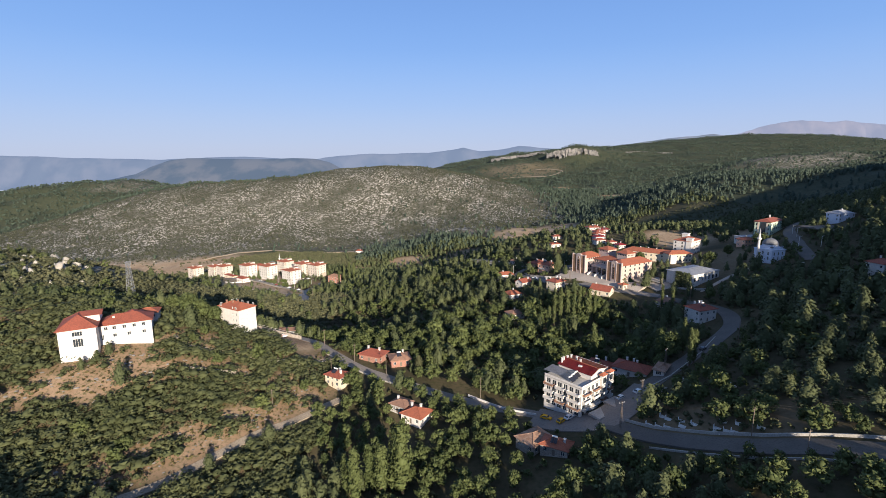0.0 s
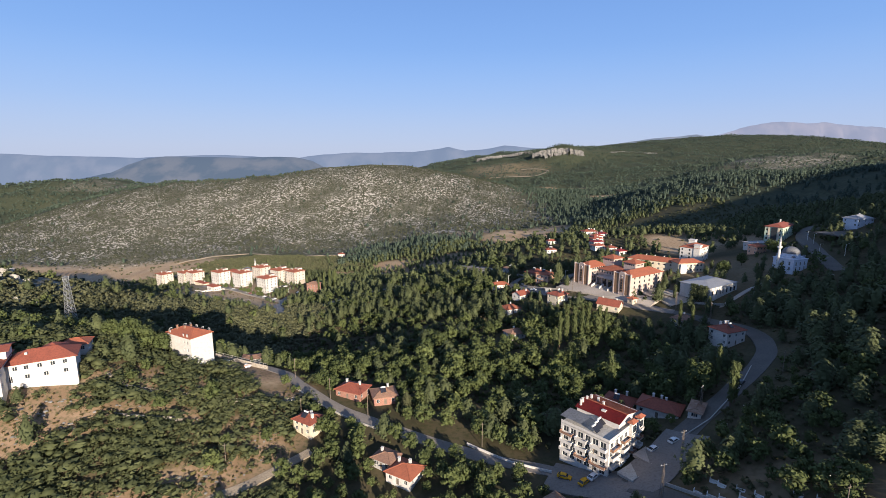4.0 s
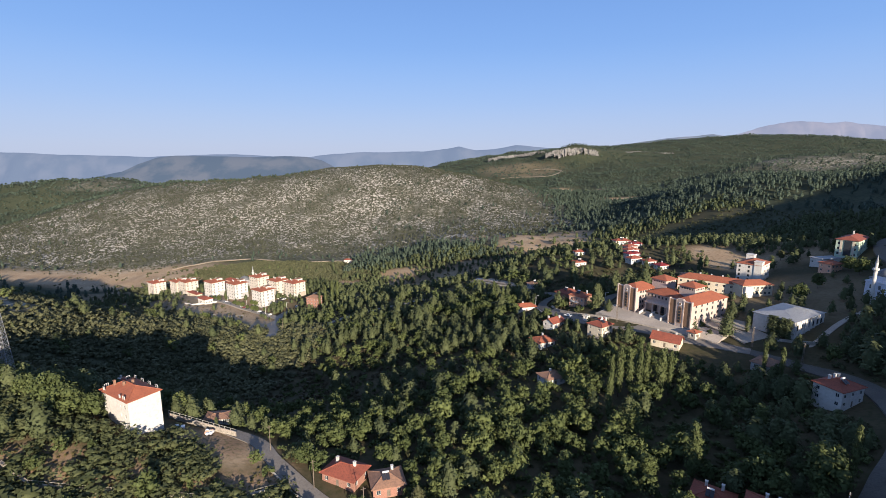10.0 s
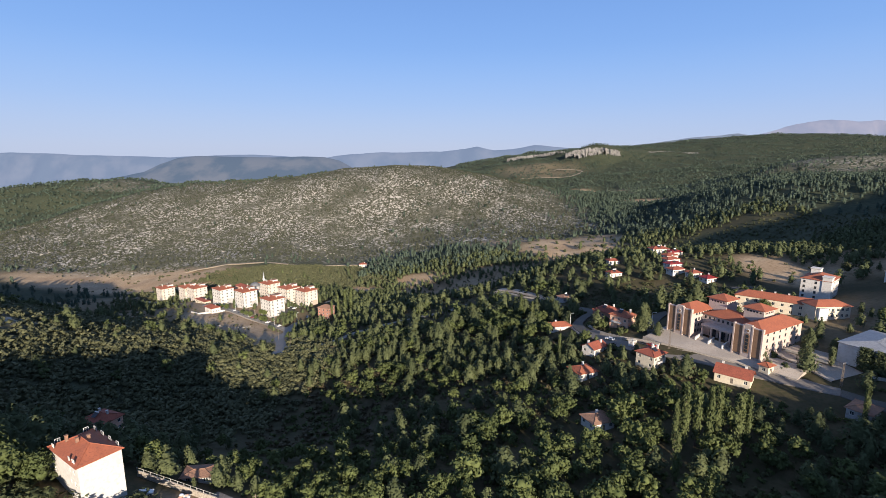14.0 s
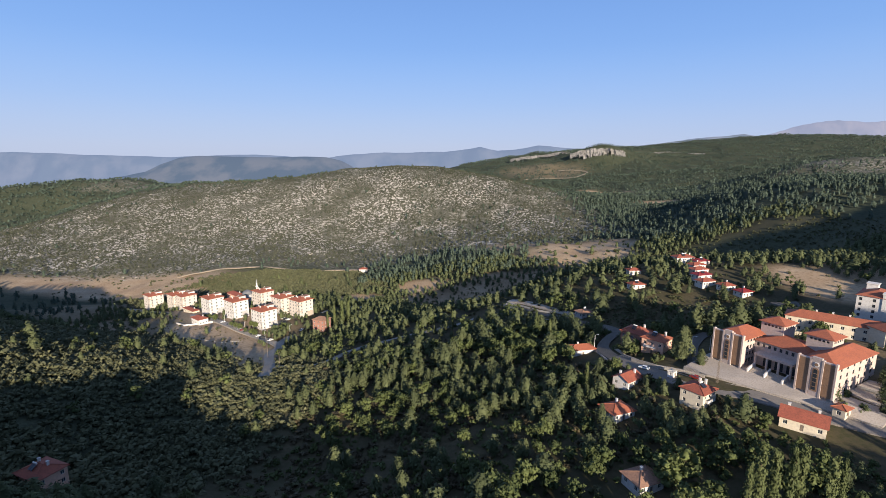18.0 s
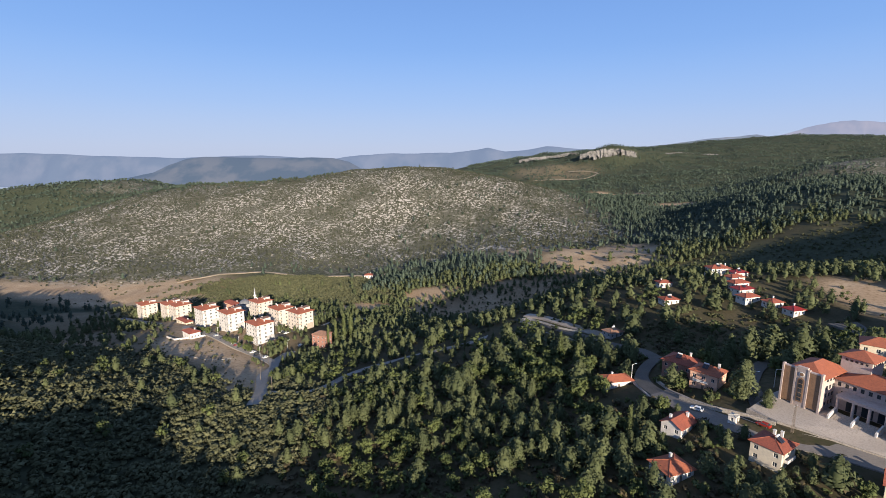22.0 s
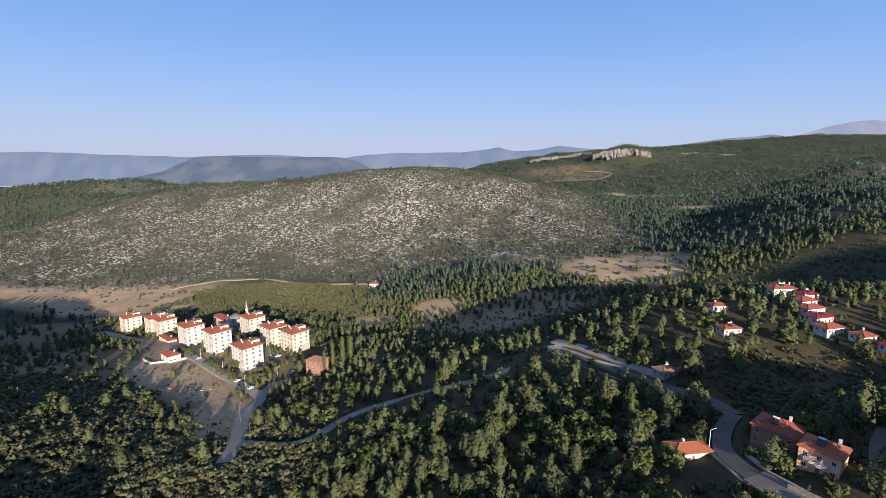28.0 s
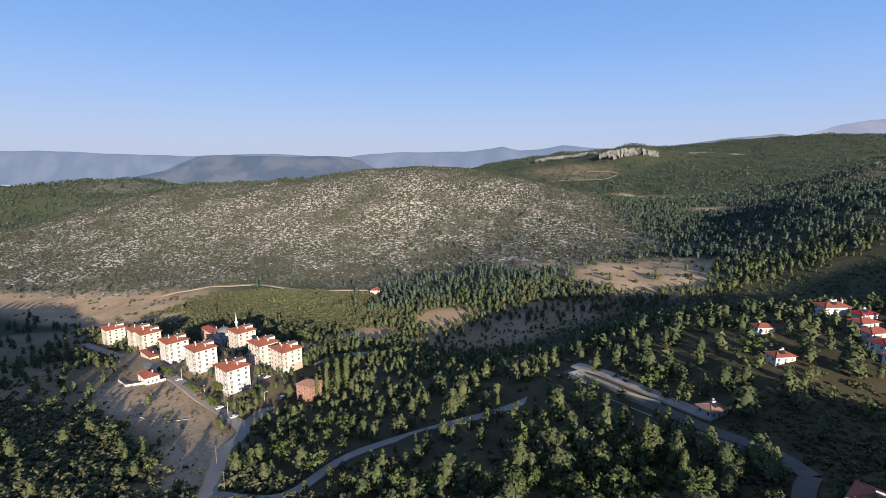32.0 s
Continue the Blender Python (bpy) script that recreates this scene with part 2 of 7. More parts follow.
M["concrete"] = surface("concrete", (0.36, 0.34, 0.31), (0.44, 0.42, 0.38), (0.25, 0.24, 0.22), 0.3, 2.5)
M["stone_wall"] = surface("rubble stone", (0.30, 0.26, 0.22), (0.40, 0.36, 0.31), (0.16, 0.14, 0.12), 0.4, 2.2, 0.9, 0.8)
M["white"] = surface("white render", (0.60, 0.578, 0.55), (0.545, 0.52, 0.49), (0.46, 0.432, 0.40), 0.25, 1.2, 0.8, 0.1)
M["cream"] = surface("cream render", (0.60, 0.53, 0.41), (0.55, 0.48, 0.37), (0.47, 0.41, 0.33), 0.25, 1.2, 0.8, 0.1)
M["estate_cream"] = surface("pale estate render", (0.58, 0.52, 0.455), (0.53, 0.475, 0.415), (0.45, 0.405, 0.355), 0.25, 1.2, 0.8, 0.1)
M["peach"] = surface("peach render", (0.68, 0.42, 0.30), (0.62, 0.37, 0.26), (0.52, 0.32, 0.24), 0.25, 1.2, 0.8, 0.1)
M["grey_wall"] = surface("grey render", (0.42, 0.41, 0.40), (0.36, 0.35, 0.34), (0.28, 0.27, 0.26), 0.25, 1.2, 0.8, 0.1)
M["school_wall"] = surface("pinkish stone cladding", (0.49, 0.395, 0.355), (0.44, 0.355, 0.315), (0.37, 0.30, 0.265), 0.3, 1.5, 0.75, 0.15)
M["brown_panel"] = surface("brown cladding", (0.29, 0.175, 0.105), (0.25, 0.150, 0.09), (0.20, 0.12, 0.075), 0.4, 1.5, 0.6, 0.1)
M["tan_panel"] = surface("tan wall panel", (0.40, 0.335, 0.27), (0.36, 0.30, 0.245), (0.30, 0.25, 0.20), 0.3, 1.2, 0.8, 0.1)
M["pale_blue"] = surface("pale blue render", (0.62, 0.66, 0.74), (0.56, 0.60, 0.69), (0.48, 0.52, 0.60), 0.3, 1.2, 0.8, 0.1)
M["mint"] = surface("mint render", (0.45, 0.55, 0.44), (0.40, 0.50, 0.39), (0.34, 0.42, 0.33), 0.3, 1.2, 0.8, 0.1)
M["brick"] = surface("red brickwork", (0.34, 0.18, 0.135), (0.29, 0.15, 0.115), (0.21, 0.11, 0.085), 0.5, 3.0)
M["tile"] = surface("red roof tile", (0.29, 0.084, 0.052), (0.235, 0.070, 0.045), (0.16, 0.053, 0.037), 0.35, 2.0, 0.75, 0.5)
M["tile_orange"] = surface("orange roof tile", (0.35, 0.112, 0.060), (0.29, 0.095, 0.053), (0.21, 0.074, 0.046), 0.35, 2.0, 0.75, 0.5)
M["tile_old"] = surface("weathered brown tile", (0.30, 0.17, 0.11), (0.24, 0.14, 0.10), (0.17, 0.10, 0.075), 0.5, 2.0, 0.85, 0.6)
M["sheet_red"] = surface("red painted sheet", (0.24, 0.025, 0.022), (0.19, 0.022, 0.02), (0.13, 0.02, 0.018), 0.4, 1.5, 0.45, 0.1)
M["sheet_grey"] = surface("grey sheet roof", (0.30, 0.31, 0.33), (0.25, 0.26, 0.28), (0.19, 0.19, 0.20), 0.3, 1.5, 0.5, 0.1)
# dome lead, taken darker to carry the shade over the estate mosque
M["dark_lead"] = surface("lead sheet darkened for shade", (0.16, 0.165, 0.175), (0.13, 0.135, 0.145), (0.09, 0.09, 0.10), 0.4, 1.5, 0.6, 0.1)
M["rust"] = surface("rusty sheet", (0.24, 0.13, 0.08), (0.32, 0.22, 0.16), (0.14, 0.08, 0.06), 0.8, 3.0, 0.8)
M["metal"] = surface("galvanised steel", (0.42, 0.43, 0.44), (0.34, 0.35, 0.36), (0.25, 0.25, 0.26), 0.6, 3.0, 0.5, 0.0, 0.7)
M["pole_wood"] = surface("weathered pole", (0.20, 0.16, 0.13), (0.16, 0.13, 0.10), (0.10, 0.08, 0.07), 0.5, 3.0)
M["white_trim"] = surface("white trim", (0.78, 0.77, 0.74), (0.74, 0.73, 0.70), (0.66, 0.65, 0.62), 0.5, 2.0, 0.5, 0.0)
M["dark_trim"] = surface("dark trim", (0.06, 0.055, 0.05), (0.08, 0.07, 0.065), (0.04, 0.04, 0.04), 0.5, 2.0, 0.5, 0.0)
M["glass"] = graph("window glass", 0.08, 0.0, 0.5)[0]
M["glass"].node_tree.nodes["Principled BSDF"].inputs["Base Color"].default_value = (0.035, 0.042, 0.05, 1)
M["tyre"] = surface("tyre rubber", (0.03, 0.03, 0.03), (0.04, 0.04, 0.04), (0.02, 0.02, 0.02), 1.0, 5.0, 0.9, 0.0)
M["car_white"] = surface("white car paint", (0.75, 0.75, 0.74), (0.70, 0.70, 0.70), (0.66, 0.65, 0.63), 0.5, 2.0, 0.25, 0.0, 0.0, 0.5)
M["car_yellow"] = surface("yellow car paint", (0.70, 0.36, 0.02), (0.65, 0.33, 0.02), (0.55, 0.28, 0.03), 0.5, 2.0, 0.25, 0.0, 0.0, 0.5)
M["car_red"] = surface("red car paint", (0.35, 0.03, 0.02), (0.30, 0.03, 0.02), (0.25, 0.03, 0.02), 0.5, 2.0, 0.25, 0.0, 0.0, 0.5)
M["car_dark"] = surface("dark car paint", (0.03, 0.035, 0.045), (0.04, 0.045, 0.05), (0.03, 0.03, 0.03), 0.5, 2.0, 0.25, 0.0, 0.0, 0.5)
M["solar"] = surface("solar panel", (0.02, 0.022, 0.03), (0.03, 0.03, 0.04), (0.015, 0.015, 0.02), 0.5, 2.0, 0.3, 0.0, 0.0, 0.5)


def ground_material():
    """Dry grass, soil and limestone, laid out by the land-cover attribute."""
    m, nt, b = graph("hill ground", 0.95, 0.0, 0.1)
    p = position(nt)
    at = nt.nodes.new("ShaderNodeAttribute")
    at.attribute_name = "cover"
    sep = nt.nodes.new("ShaderNodeSeparateColor")
    nt.links.new(at.outputs["Color"], sep.inputs[0])
    bare, rocky, red = sep.outputs
    litter = mix(nt, noise_fac(nt, p, 0.05), (0.056, 0.050, 0.030), (0.094, 0.077, 0.046))
    litter = mix(nt, noise_fac(nt, p, 0.6, 5.0, 0.45, 0.75), litter, (0.045, 0.048, 0.022))
    dry = mix(nt, noise_fac(nt, p, 0.03, 4.0), (0.35, 0.245, 0.155), (0.46, 0.35, 0.235))
    dry = mix(nt, noise_fac(nt, p, 0.5, 5.0, 0.45, 0.8), dry, (0.20, 0.14, 0.075))
    soil = mix(nt, noise_fac(nt, p, 0.12, 5.0), (0.20, 0.135, 0.086), (0.285, 0.20, 0.135))
    soil = mix(nt, noise_fac(nt, p, 0.9, 5.0, 0.48, 0.7), soil, (0.085, 0.085, 0.042))
    stone = mix(nt, noise_fac(nt, p, 0.3, 4.0), (0.50, 0.465, 0.42), (0.36, 0.335, 0.30))
    scrub = mix(nt, noise_fac(nt, p, 0.02, 4.0), (0.046, 0.056, 0.034), (0.072, 0.078, 0.047))
    scrub = mix(nt, noise_fac(nt, p, 0.25, 4.0, 0.45, 0.7), scrub, (0.034, 0.040, 0.025))
    litter = mix(nt, at.outputs["Alpha"], litter, scrub)
    col = mix(nt, bare, litter, dry)
    col = mix(nt, red, col, soil)
    col = mix(nt, rocky, col, mix(nt, noise_fac(nt, p, 0.4, 4.0), (0.084, 0.086, 0.063), (0.126, 0.120, 0.094)))
    # broken limestone showing between shrubs
    patch = noise_fac(nt, p, 0.010, 5.0, 0.38, 0.56, 0.6)
    chips = noise_fac(nt, p, 0.17, 2.0, 0.515, 0.545, 0.6)
    f1 = nt.nodes.new("ShaderNodeMath")
    f1.operation = "MULTIPLY"
    nt.links.new(patch, f1.inputs[0])
    nt.links.new(chips, f1.inputs[1])
    f2 = nt.nodes.new("ShaderNodeMath")
    f2.operation = "MULTIPLY"
    nt.links.new(f1.outputs[0], f2.inputs[0])
    nt.links.new(rocky, f2.inputs[1])
    col = mix(nt, f2.outputs[0], col, stone)
    nt.links.new(col, b.inputs["Base Color"])
    bump(nt, b, noise_fac(nt, p, 0.8, 5.0, 0.2, 0.8), 0.4, 0.2)
    return m


M["ground"] = ground_material()


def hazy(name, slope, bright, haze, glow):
    """Distant mountains: rock and scrub, blue haze put in as glow of the surface."""
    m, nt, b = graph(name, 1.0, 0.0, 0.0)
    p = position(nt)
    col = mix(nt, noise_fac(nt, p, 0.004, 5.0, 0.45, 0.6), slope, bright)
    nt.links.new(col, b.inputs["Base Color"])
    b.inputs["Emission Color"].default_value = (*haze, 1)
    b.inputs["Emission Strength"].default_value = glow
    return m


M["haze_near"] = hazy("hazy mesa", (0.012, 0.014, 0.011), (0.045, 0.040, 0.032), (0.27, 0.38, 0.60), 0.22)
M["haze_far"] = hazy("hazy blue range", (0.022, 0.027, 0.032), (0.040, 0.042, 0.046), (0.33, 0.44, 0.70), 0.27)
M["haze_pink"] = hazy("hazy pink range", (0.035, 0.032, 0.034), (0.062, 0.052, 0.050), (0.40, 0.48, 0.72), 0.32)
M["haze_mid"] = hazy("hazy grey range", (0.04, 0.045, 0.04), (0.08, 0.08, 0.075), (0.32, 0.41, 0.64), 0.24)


# ---- relief ----
PLAN = 1.25     # metres to one unit of the plan in which hills, roads and plots are laid out


def height(x, y):
    x, y = np.asarray(x, float) / PLAN, np.asarray(y, float) / PLAN
    z = np.full(np.broadcast(x, y).shape, -30.0)
    for family, spread in ((DELLS, 24), (KNOLLS_A, 48), (KNOLLS_B, 48), (BROWS, 75), (SPURS, 100), (HILLS, 230), (RANGES, 560)):
        for cx, cy, h in family:
            z = z + h * np.exp(-((x - cx) ** 2 + (y - cy) ** 2) / (2.0 * spread * spread))
    return z * PLAN


def gz(x, y):
    return float(height(x, y))


def waves(x, y, scale, seed):
    """Cheap smooth noise in -1 to 1, from a few turned sine waves."""
    r = np.random.RandomState(seed)
    out = 0.0
    for k in range(6):
        a, f, ph = r.uniform(0, 6.28), r.uniform(0.6, 1.7) / scale, r.uniform(0, 6.28)
        out = out + np.sin((x * np.cos(a) + y * np.sin(a)) * f * 6.28 + ph + 1.3 * np.sin((x * np.sin(a) - y * np.cos(a)) * f * 3.7 + k))
    return out / 6.0


def blob(x, y, cx, cy, rx, ry, turn=0.0, soft=0.25):
    """1 inside a turned ellipse, falling to 0 over its soft rim."""
    c, s = math.cos(radians(turn)), math.sin(radians(turn))
    u, v = ((x - cx) * c + (y - cy) * s) / rx, (-(x - cx) * s + (y - cy) * c) / ry
    d = np.sqrt(u * u + v * v) + 0.12 * waves(x, y, 0.9 * (rx + ry), 5)
    return np.clip((1.0 + soft - d) / (2 * soft), 0, 1)


def near_line(x, y, pts):
    """Distance to a polyline."""
    d = np.full(np.shape(x), 1e9)
    for (ax, ay), (bx, by) in zip(pts, pts[1:]):
        ux, uy = bx - ax, by - ay
        t = np.clip(((x - ax) * ux + (y - ay) * uy) / (ux * ux + uy * uy), 0, 1)
        d = np.minimum(d, np.hypot(x - ax - t * ux, y - ay - t * uy))
    return d


ROAD_MAIN = [(44, 127), (65, 144), (80, 154.5), (90, 162), (101, 170.5), (111, 181), (118, 194), (120, 207), (114, 222), (107, 235)]
ROAD_SCHOOL = [(107, 235), (92, 247), (78, 259.5), (64, 270), (54, 284), (49, 298)]
ROAD_BEND = [(54, 284), (49, 298), (48.5, 311), (55, 323), (61, 330)]
ROAD_MOSQUE = [(262, 352), (246, 341), (226, 318), (211, 292), (197, 266), (186, 243)]
DRIVE = [(67.3, 274), (69.3, 278), (71.8, 285.4), (74, 293), (78.5, 300), (83.4, 306), (91, 313.5)]
YARD = [(113.5, 241), (111, 250), (107, 260)]
PATH_HALL = [(163, 252), (148, 246), (135, 238), (122, 229)]
ROAD_UPPER = [(61, 330), (60, 344), (53, 356), (44, 374.5), (28, 405), (19, 419)]
ROAD_WEST = [(44, 127), (27, 138), (12, 145), (-19, 161), (-30, 167), (-44, 179), (-51, 187), (-60, 191)]
ROAD_EAST = [(44, 127), (48, 121), (52.5, 113.5), (61, 104), (69, 97), (77, 92), (86, 85.5), (105, 72)]
APRON = [(27, 136), (36, 130.5), (45, 128), (54, 134), (64, 142)]
ROAD_TOWN = [(-97, 330), (-102, 350), (-112, 375), (-116, 398), (-150, 424), (-182, 449), (-240, 492), (-300, 534)]
ROAD_SIDE = [(-116, 398), (-111, 430), (-103, 474), (-80, 500)]
ROAD_LINK = [(-100, 345), (-76, 342), (-62, 365), (-36, 380), (-7, 392), (12, 407)]
TRACK_LOW = [(-34, 149), (-46, 139), (-58, 130), (-76, 107), (-100, 76), (-130, 40)]
TRACK_HILL = [(-343, 685), (-329, 691), (-316, 692), (-294, 697), (-273, 695), (-250, 697), (-228, 693), (-204, 686), (-180, 683), (-156, 688), (-134, 688), (-114, 684), (-97, 687)]
TERRACE_PATHS = ([(-108, 151), (-99, 158), (-89, 161.5), (-77, 162.5), (-63, 167), (-45, 171)], [(-120, 127), (-106, 133), (-96, 140), (-90.5, 146), (-76, 153), (-66, 154.5)])
ROADS = [(APRON, 13), (ROAD_MAIN, 7.5), (ROAD_SCHOOL, 7.5), (ROAD_BEND, 5.6), (DRIVE, 6), (YARD, 15), (ROAD_MOSQUE, 8), (PATH_HALL, 2.5), (ROAD_UPPER, 6), (ROAD_WEST, 5), (ROAD_EAST, 7), (ROAD_TOWN, 6.5), (ROAD_SIDE, 8), (ROAD_LINK, 5), (TRACK_LOW, 3.2), (TRACK_HILL, 4)]


def road_gap(x, y):
    """Metres from the edge of the nearest road."""
    d = np.full(np.shape(x), 1e9)
    for pts, width in ROADS:
        d = np.minimum(d, PLAN * near_line(x / PLAN, y / PLAN, pts) - width / 2)
    return d


def bare_cover(x, y):
    x, y = x / PLAN, y / PLAN
    b = blob(x, y, -410, 668, 160, 46, -8)             # pale field under the hill
    b = np.maximum(b, blob(x, y, -300, 600, 70, 30, -20))
    # pastures: dry tone cut back to 0.4, so the colour deepens their shade
    b = np.maximum(b, 0.4 * blob(x, y, -255, 438, 85, 42, -38))   # shaded pasture
    b = np.maximum(b, 0.4 * blob(x, y, -340, 540, 60, 45, -30))
    b = np.maximum(b, blob(x, y, -164, 412, 47, 20, -35))  # open ground before the estate
    b = np.maximum(b, blob(x, y, -120, 372, 14, 30, 20))
    b = np.maximum(b, 0.75 * blob(x, y, -185, 468, 80, 30, -38))   # open yards between the blocks
    b = np.maximum(b, 0.96 * blob(x, y, 128, 648, 66, 60, 12))
    b = np.maximum(b, 0.9 * blob(x, y, 52, 705, 46, 26, 10))
    b = np.maximum(b, 0.95 * blob(x, y, 440, 1660, 70, 75, 0))        # pale fields up the valley
    b = np.maximum(b, 0.95 * blob(x, y, 430, 1400, 28, 70, 0))
    for cx, cy, r in ((-121, 500, 9), (-107, 534, 12), (-94, 556, 14), (-48, 589, 18)):     # tan scars beside the estate
        b = np.maximum(b, 0.9 * blob(x, y, cx, cy, 1.6 * r, r, 15))
    b = np.maximum(b, blob(x, y, 177, 374, 15, 36, 0))
    b = np.maximum(b, 0.7 * blob(x, y, 5, 560, 90, 30, 20))
    b = np.maximum(b, 0.97 * blob(x, y, 390, 1062, 58, 48, 14))
    b = np.maximum(b, 0.35 * blob(x, y, 400, 1640, 130, 80, 10))
    b = np.maximum(b, blob(x, y, -57.5, 183.5, 11, 7, -25))
    b = np.maximum(b, 0.6 * blob(x, y, 222, 378, 48, 34, 15))       # bare yards beyond the school
    b = np.maximum(b, 0.28 * blob(x, y, 150, 285, 40, 40, 0))
    b = np.maximum(b, 0.3 * blob(x, y, 70, 112, 20, 10, -40))
    b = np.maximum(b, 0.75 * blob(x, y, -60, 540, 60, 10, 20))
    b = np.maximum(b, 0.3 * blob(x, y, 350, 2200, 170, 170, 0))
    return b


def soil_cover(x, y):
    x, y = x / PLAN, y / PLAN
    s = blob(x, y, -67, 129, 38, 7.5, 42)              # cut bank above the track
    s = np.maximum(s, blob(x, y, -103, 137, 20, 8, 30))
    s = np.maximum(s, blob(x, y, -88, 106, 10, 4, 30))
    s = np.maximum(s, 0.8 * blob(x, y, -121, 121, 11, 4, 20))
    s = np.maximum(s, 0.8 * blob(x, y, -183, 205, 42, 17, 55))
    s = np.maximum(s, 0.9 * blob(x, y, -152, 165, 26, 12, 10))
    s = np.maximum(s, 0.8 * blob(x, y, -50, 152, 12, 5, 20))
    s = np.maximum(s, 0.7 * blob(x, y, -140, 150, 20, 9, 0))
    s = np.maximum(s, blob(x, y, -60, 184, 9, 7.5, 20))          # dirt yard by the tall block
    s = np.maximum(s, 0.95 * blob(x, y, -50, 158, 10, 4.5, 25))
    s = np.maximum(s, 0.95 * blob(x, y, -101, 145.5, 15, 6.5, 35))
    s = np.maximum(s, 0.9 * blob(x, y, -82, 168, 8, 3.5, 10))
    for way in TERRACE_PATHS:
        s = np.maximum(s, 0.98 * np.clip(3.9 - near_line(x, y, way) / (1.1 + 0.3 * waves(x, y, 9, 43)), 0, 1))
    bench = np.sin(height(x * PLAN, y * PLAN) * 1.5 + 0.9 * waves(x * PLAN, y * PLAN, 25, 17))       # dry risers between the planted benches
    return np.maximum(s, (0.1 + 0.5 * np.clip(-1.6 * bench - 0.6, 0, 1)) * (x > -190) * (x < -38) * (y > 70) * (y < 184))


def rock_cover(x, y):
    x, y = x / PLAN, y / PLAN
    r = np.clip((y - 690) / 60, 0, 1) * np.clip((1340 - y) / 90, 0, 1) * np.clip((250 - x) / 110, 0, 1) * np.clip((x + 1080) / 150, 0, 1)
    shoulder = np.clip((y - 1190 - 0.68 * (x + 611) + 14 * waves(x, y, 70, 12)) / 40, 0, 1) * (x < -540)
    r = r * (1 - 0.93 * shoulder)
    r = r * (1 - 0.5 * np.clip((y - 1060) / 90, 0, 1) * np.clip((-230 - x) / 80, 0, 1))
    r = np.maximum(r, 0.9 * blob(x, y, -222, 275, 44, 26, 50))
    r = np.maximum(r, 0.42 * blob(x, y, 790, 1130, 190, 80, 10))
    r = np.maximum(r, 0.45 * blob(x, y, -860, 1400, 120, 60, 10))
    return np.maximum(r, 0.35 * blob(x, y, 470, 1480, 150, 130, 0))


def oak_hill(x, y):
    """The low hill on the west side, and the slope behind the estate: small oaks shoulder to shoulder."""
    hill = np.maximum(blob(x / PLAN, y / PLAN, -205, 300, 125, 88, -20, 0.1), blob(x / PLAN, y / PLAN, -105, 320, 40, 40, 0, 0.1))
    back = blob(x / PLAN, y / PLAN, -205, 606, 128, 88, 8, 0.1)
    return np.maximum(hill, back)


def green_cover(x, y):
    """Scrubby green floor of the far slopes and of the oak hill, where little bare litter shows."""
    x, y = x / PLAN, y / PLAN
    g = np.maximum(np.clip((y - 560) / 120, 0, 1), np.clip((np.abs(x) - 260) / 90, 0, 1))
    # valley floor: dark scrub, its tone also deepening the shade that lies there
    g = np.maximum(g, 0.9 * blob(x, y, 175, 530, 200, 52, -2))
    return np.maximum(g, oak_hill(x * PLAN, y * PLAN)) * (1 - 0.5 * rock_cover(x * PLAN, y * PLAN))


def grid_mesh(name, xs, ys, zfun):
    X, Y = np.meshgrid(xs, ys)
    Zv = zfun(X, Y)
    nx, ny = len(xs), len(ys)
    me = bpy.data.meshes.new(name)
    i = np.arange(nx * ny).reshape(ny, nx)
    quads = np.stack([i[:-1, :-1], i[:-1, 1:], i[1:, 1:], i[1:, :-1]], -1).reshape(-1, 4)
    me.from_pydata(np.stack([X, Y, Zv], -1).reshape(-1, 3).tolist(), [], quads.tolist())
    me.polygons.foreach_set("use_smooth", np.ones(len(quads), bool))
    return me, X.ravel(), Y.ravel()


def steps(*runs):
    out = [runs[0][0]]
    for a, b, s in runs:
        n = max(1, round((b - a) / s))
        out += [a + (b - a) * k / n for k in range(1, n + 1)]
    return np.array(out)


def ground_z(x, y):
    far = np.clip((np.hypot(x, y) - 250) / 600, 0, 1)
    rough = 0.15 * waves(x, y, 9, 1) + 0.25 * waves(x, y, 30, 2)
    rough = rough * np.clip(road_gap(x, y) / 8, 0, 1)
    return height(x, y) + rough + far * (4.0 * waves(x, y, 110, 3) + np.clip((np.hypot(x, y) - 1500) / 700, 0, 1) * (10.0 * waves(x, y, 330, 4) + 9.0 * waves(x, y, 210, 6)))


gx = steps((-2900, -1400, 60), (-1400, -480, 22), (-480, -200, 8), (-200, 200, 4), (200, 420, 8), (420, 1300, 22), (1300, 3700, 60))
gy = steps((-700, 0, 50), (0, 80, 8), (80, 460, 4), (460, 800, 8), (800, 1500, 16), (1500, 3900, 50))
ground_me, vx, vy = grid_mesh("ground", gx * PLAN, gy * PLAN, ground_z)
cover = ground_me.color_attributes.new("cover", "FLOAT_COLOR", "POINT")
cover.data.foreach_set("color", np.stack([bare_cover(vx, vy), rock_cover(vx, vy), soil_cover(vx, vy), green_cover(vx, vy)], -1).ravel())
ground_me.materials.append(M["ground"])
ground = tagged(new("ground", ground_me), "dry hilly ground with grass, soil and limestone", "ground", kind="structure")


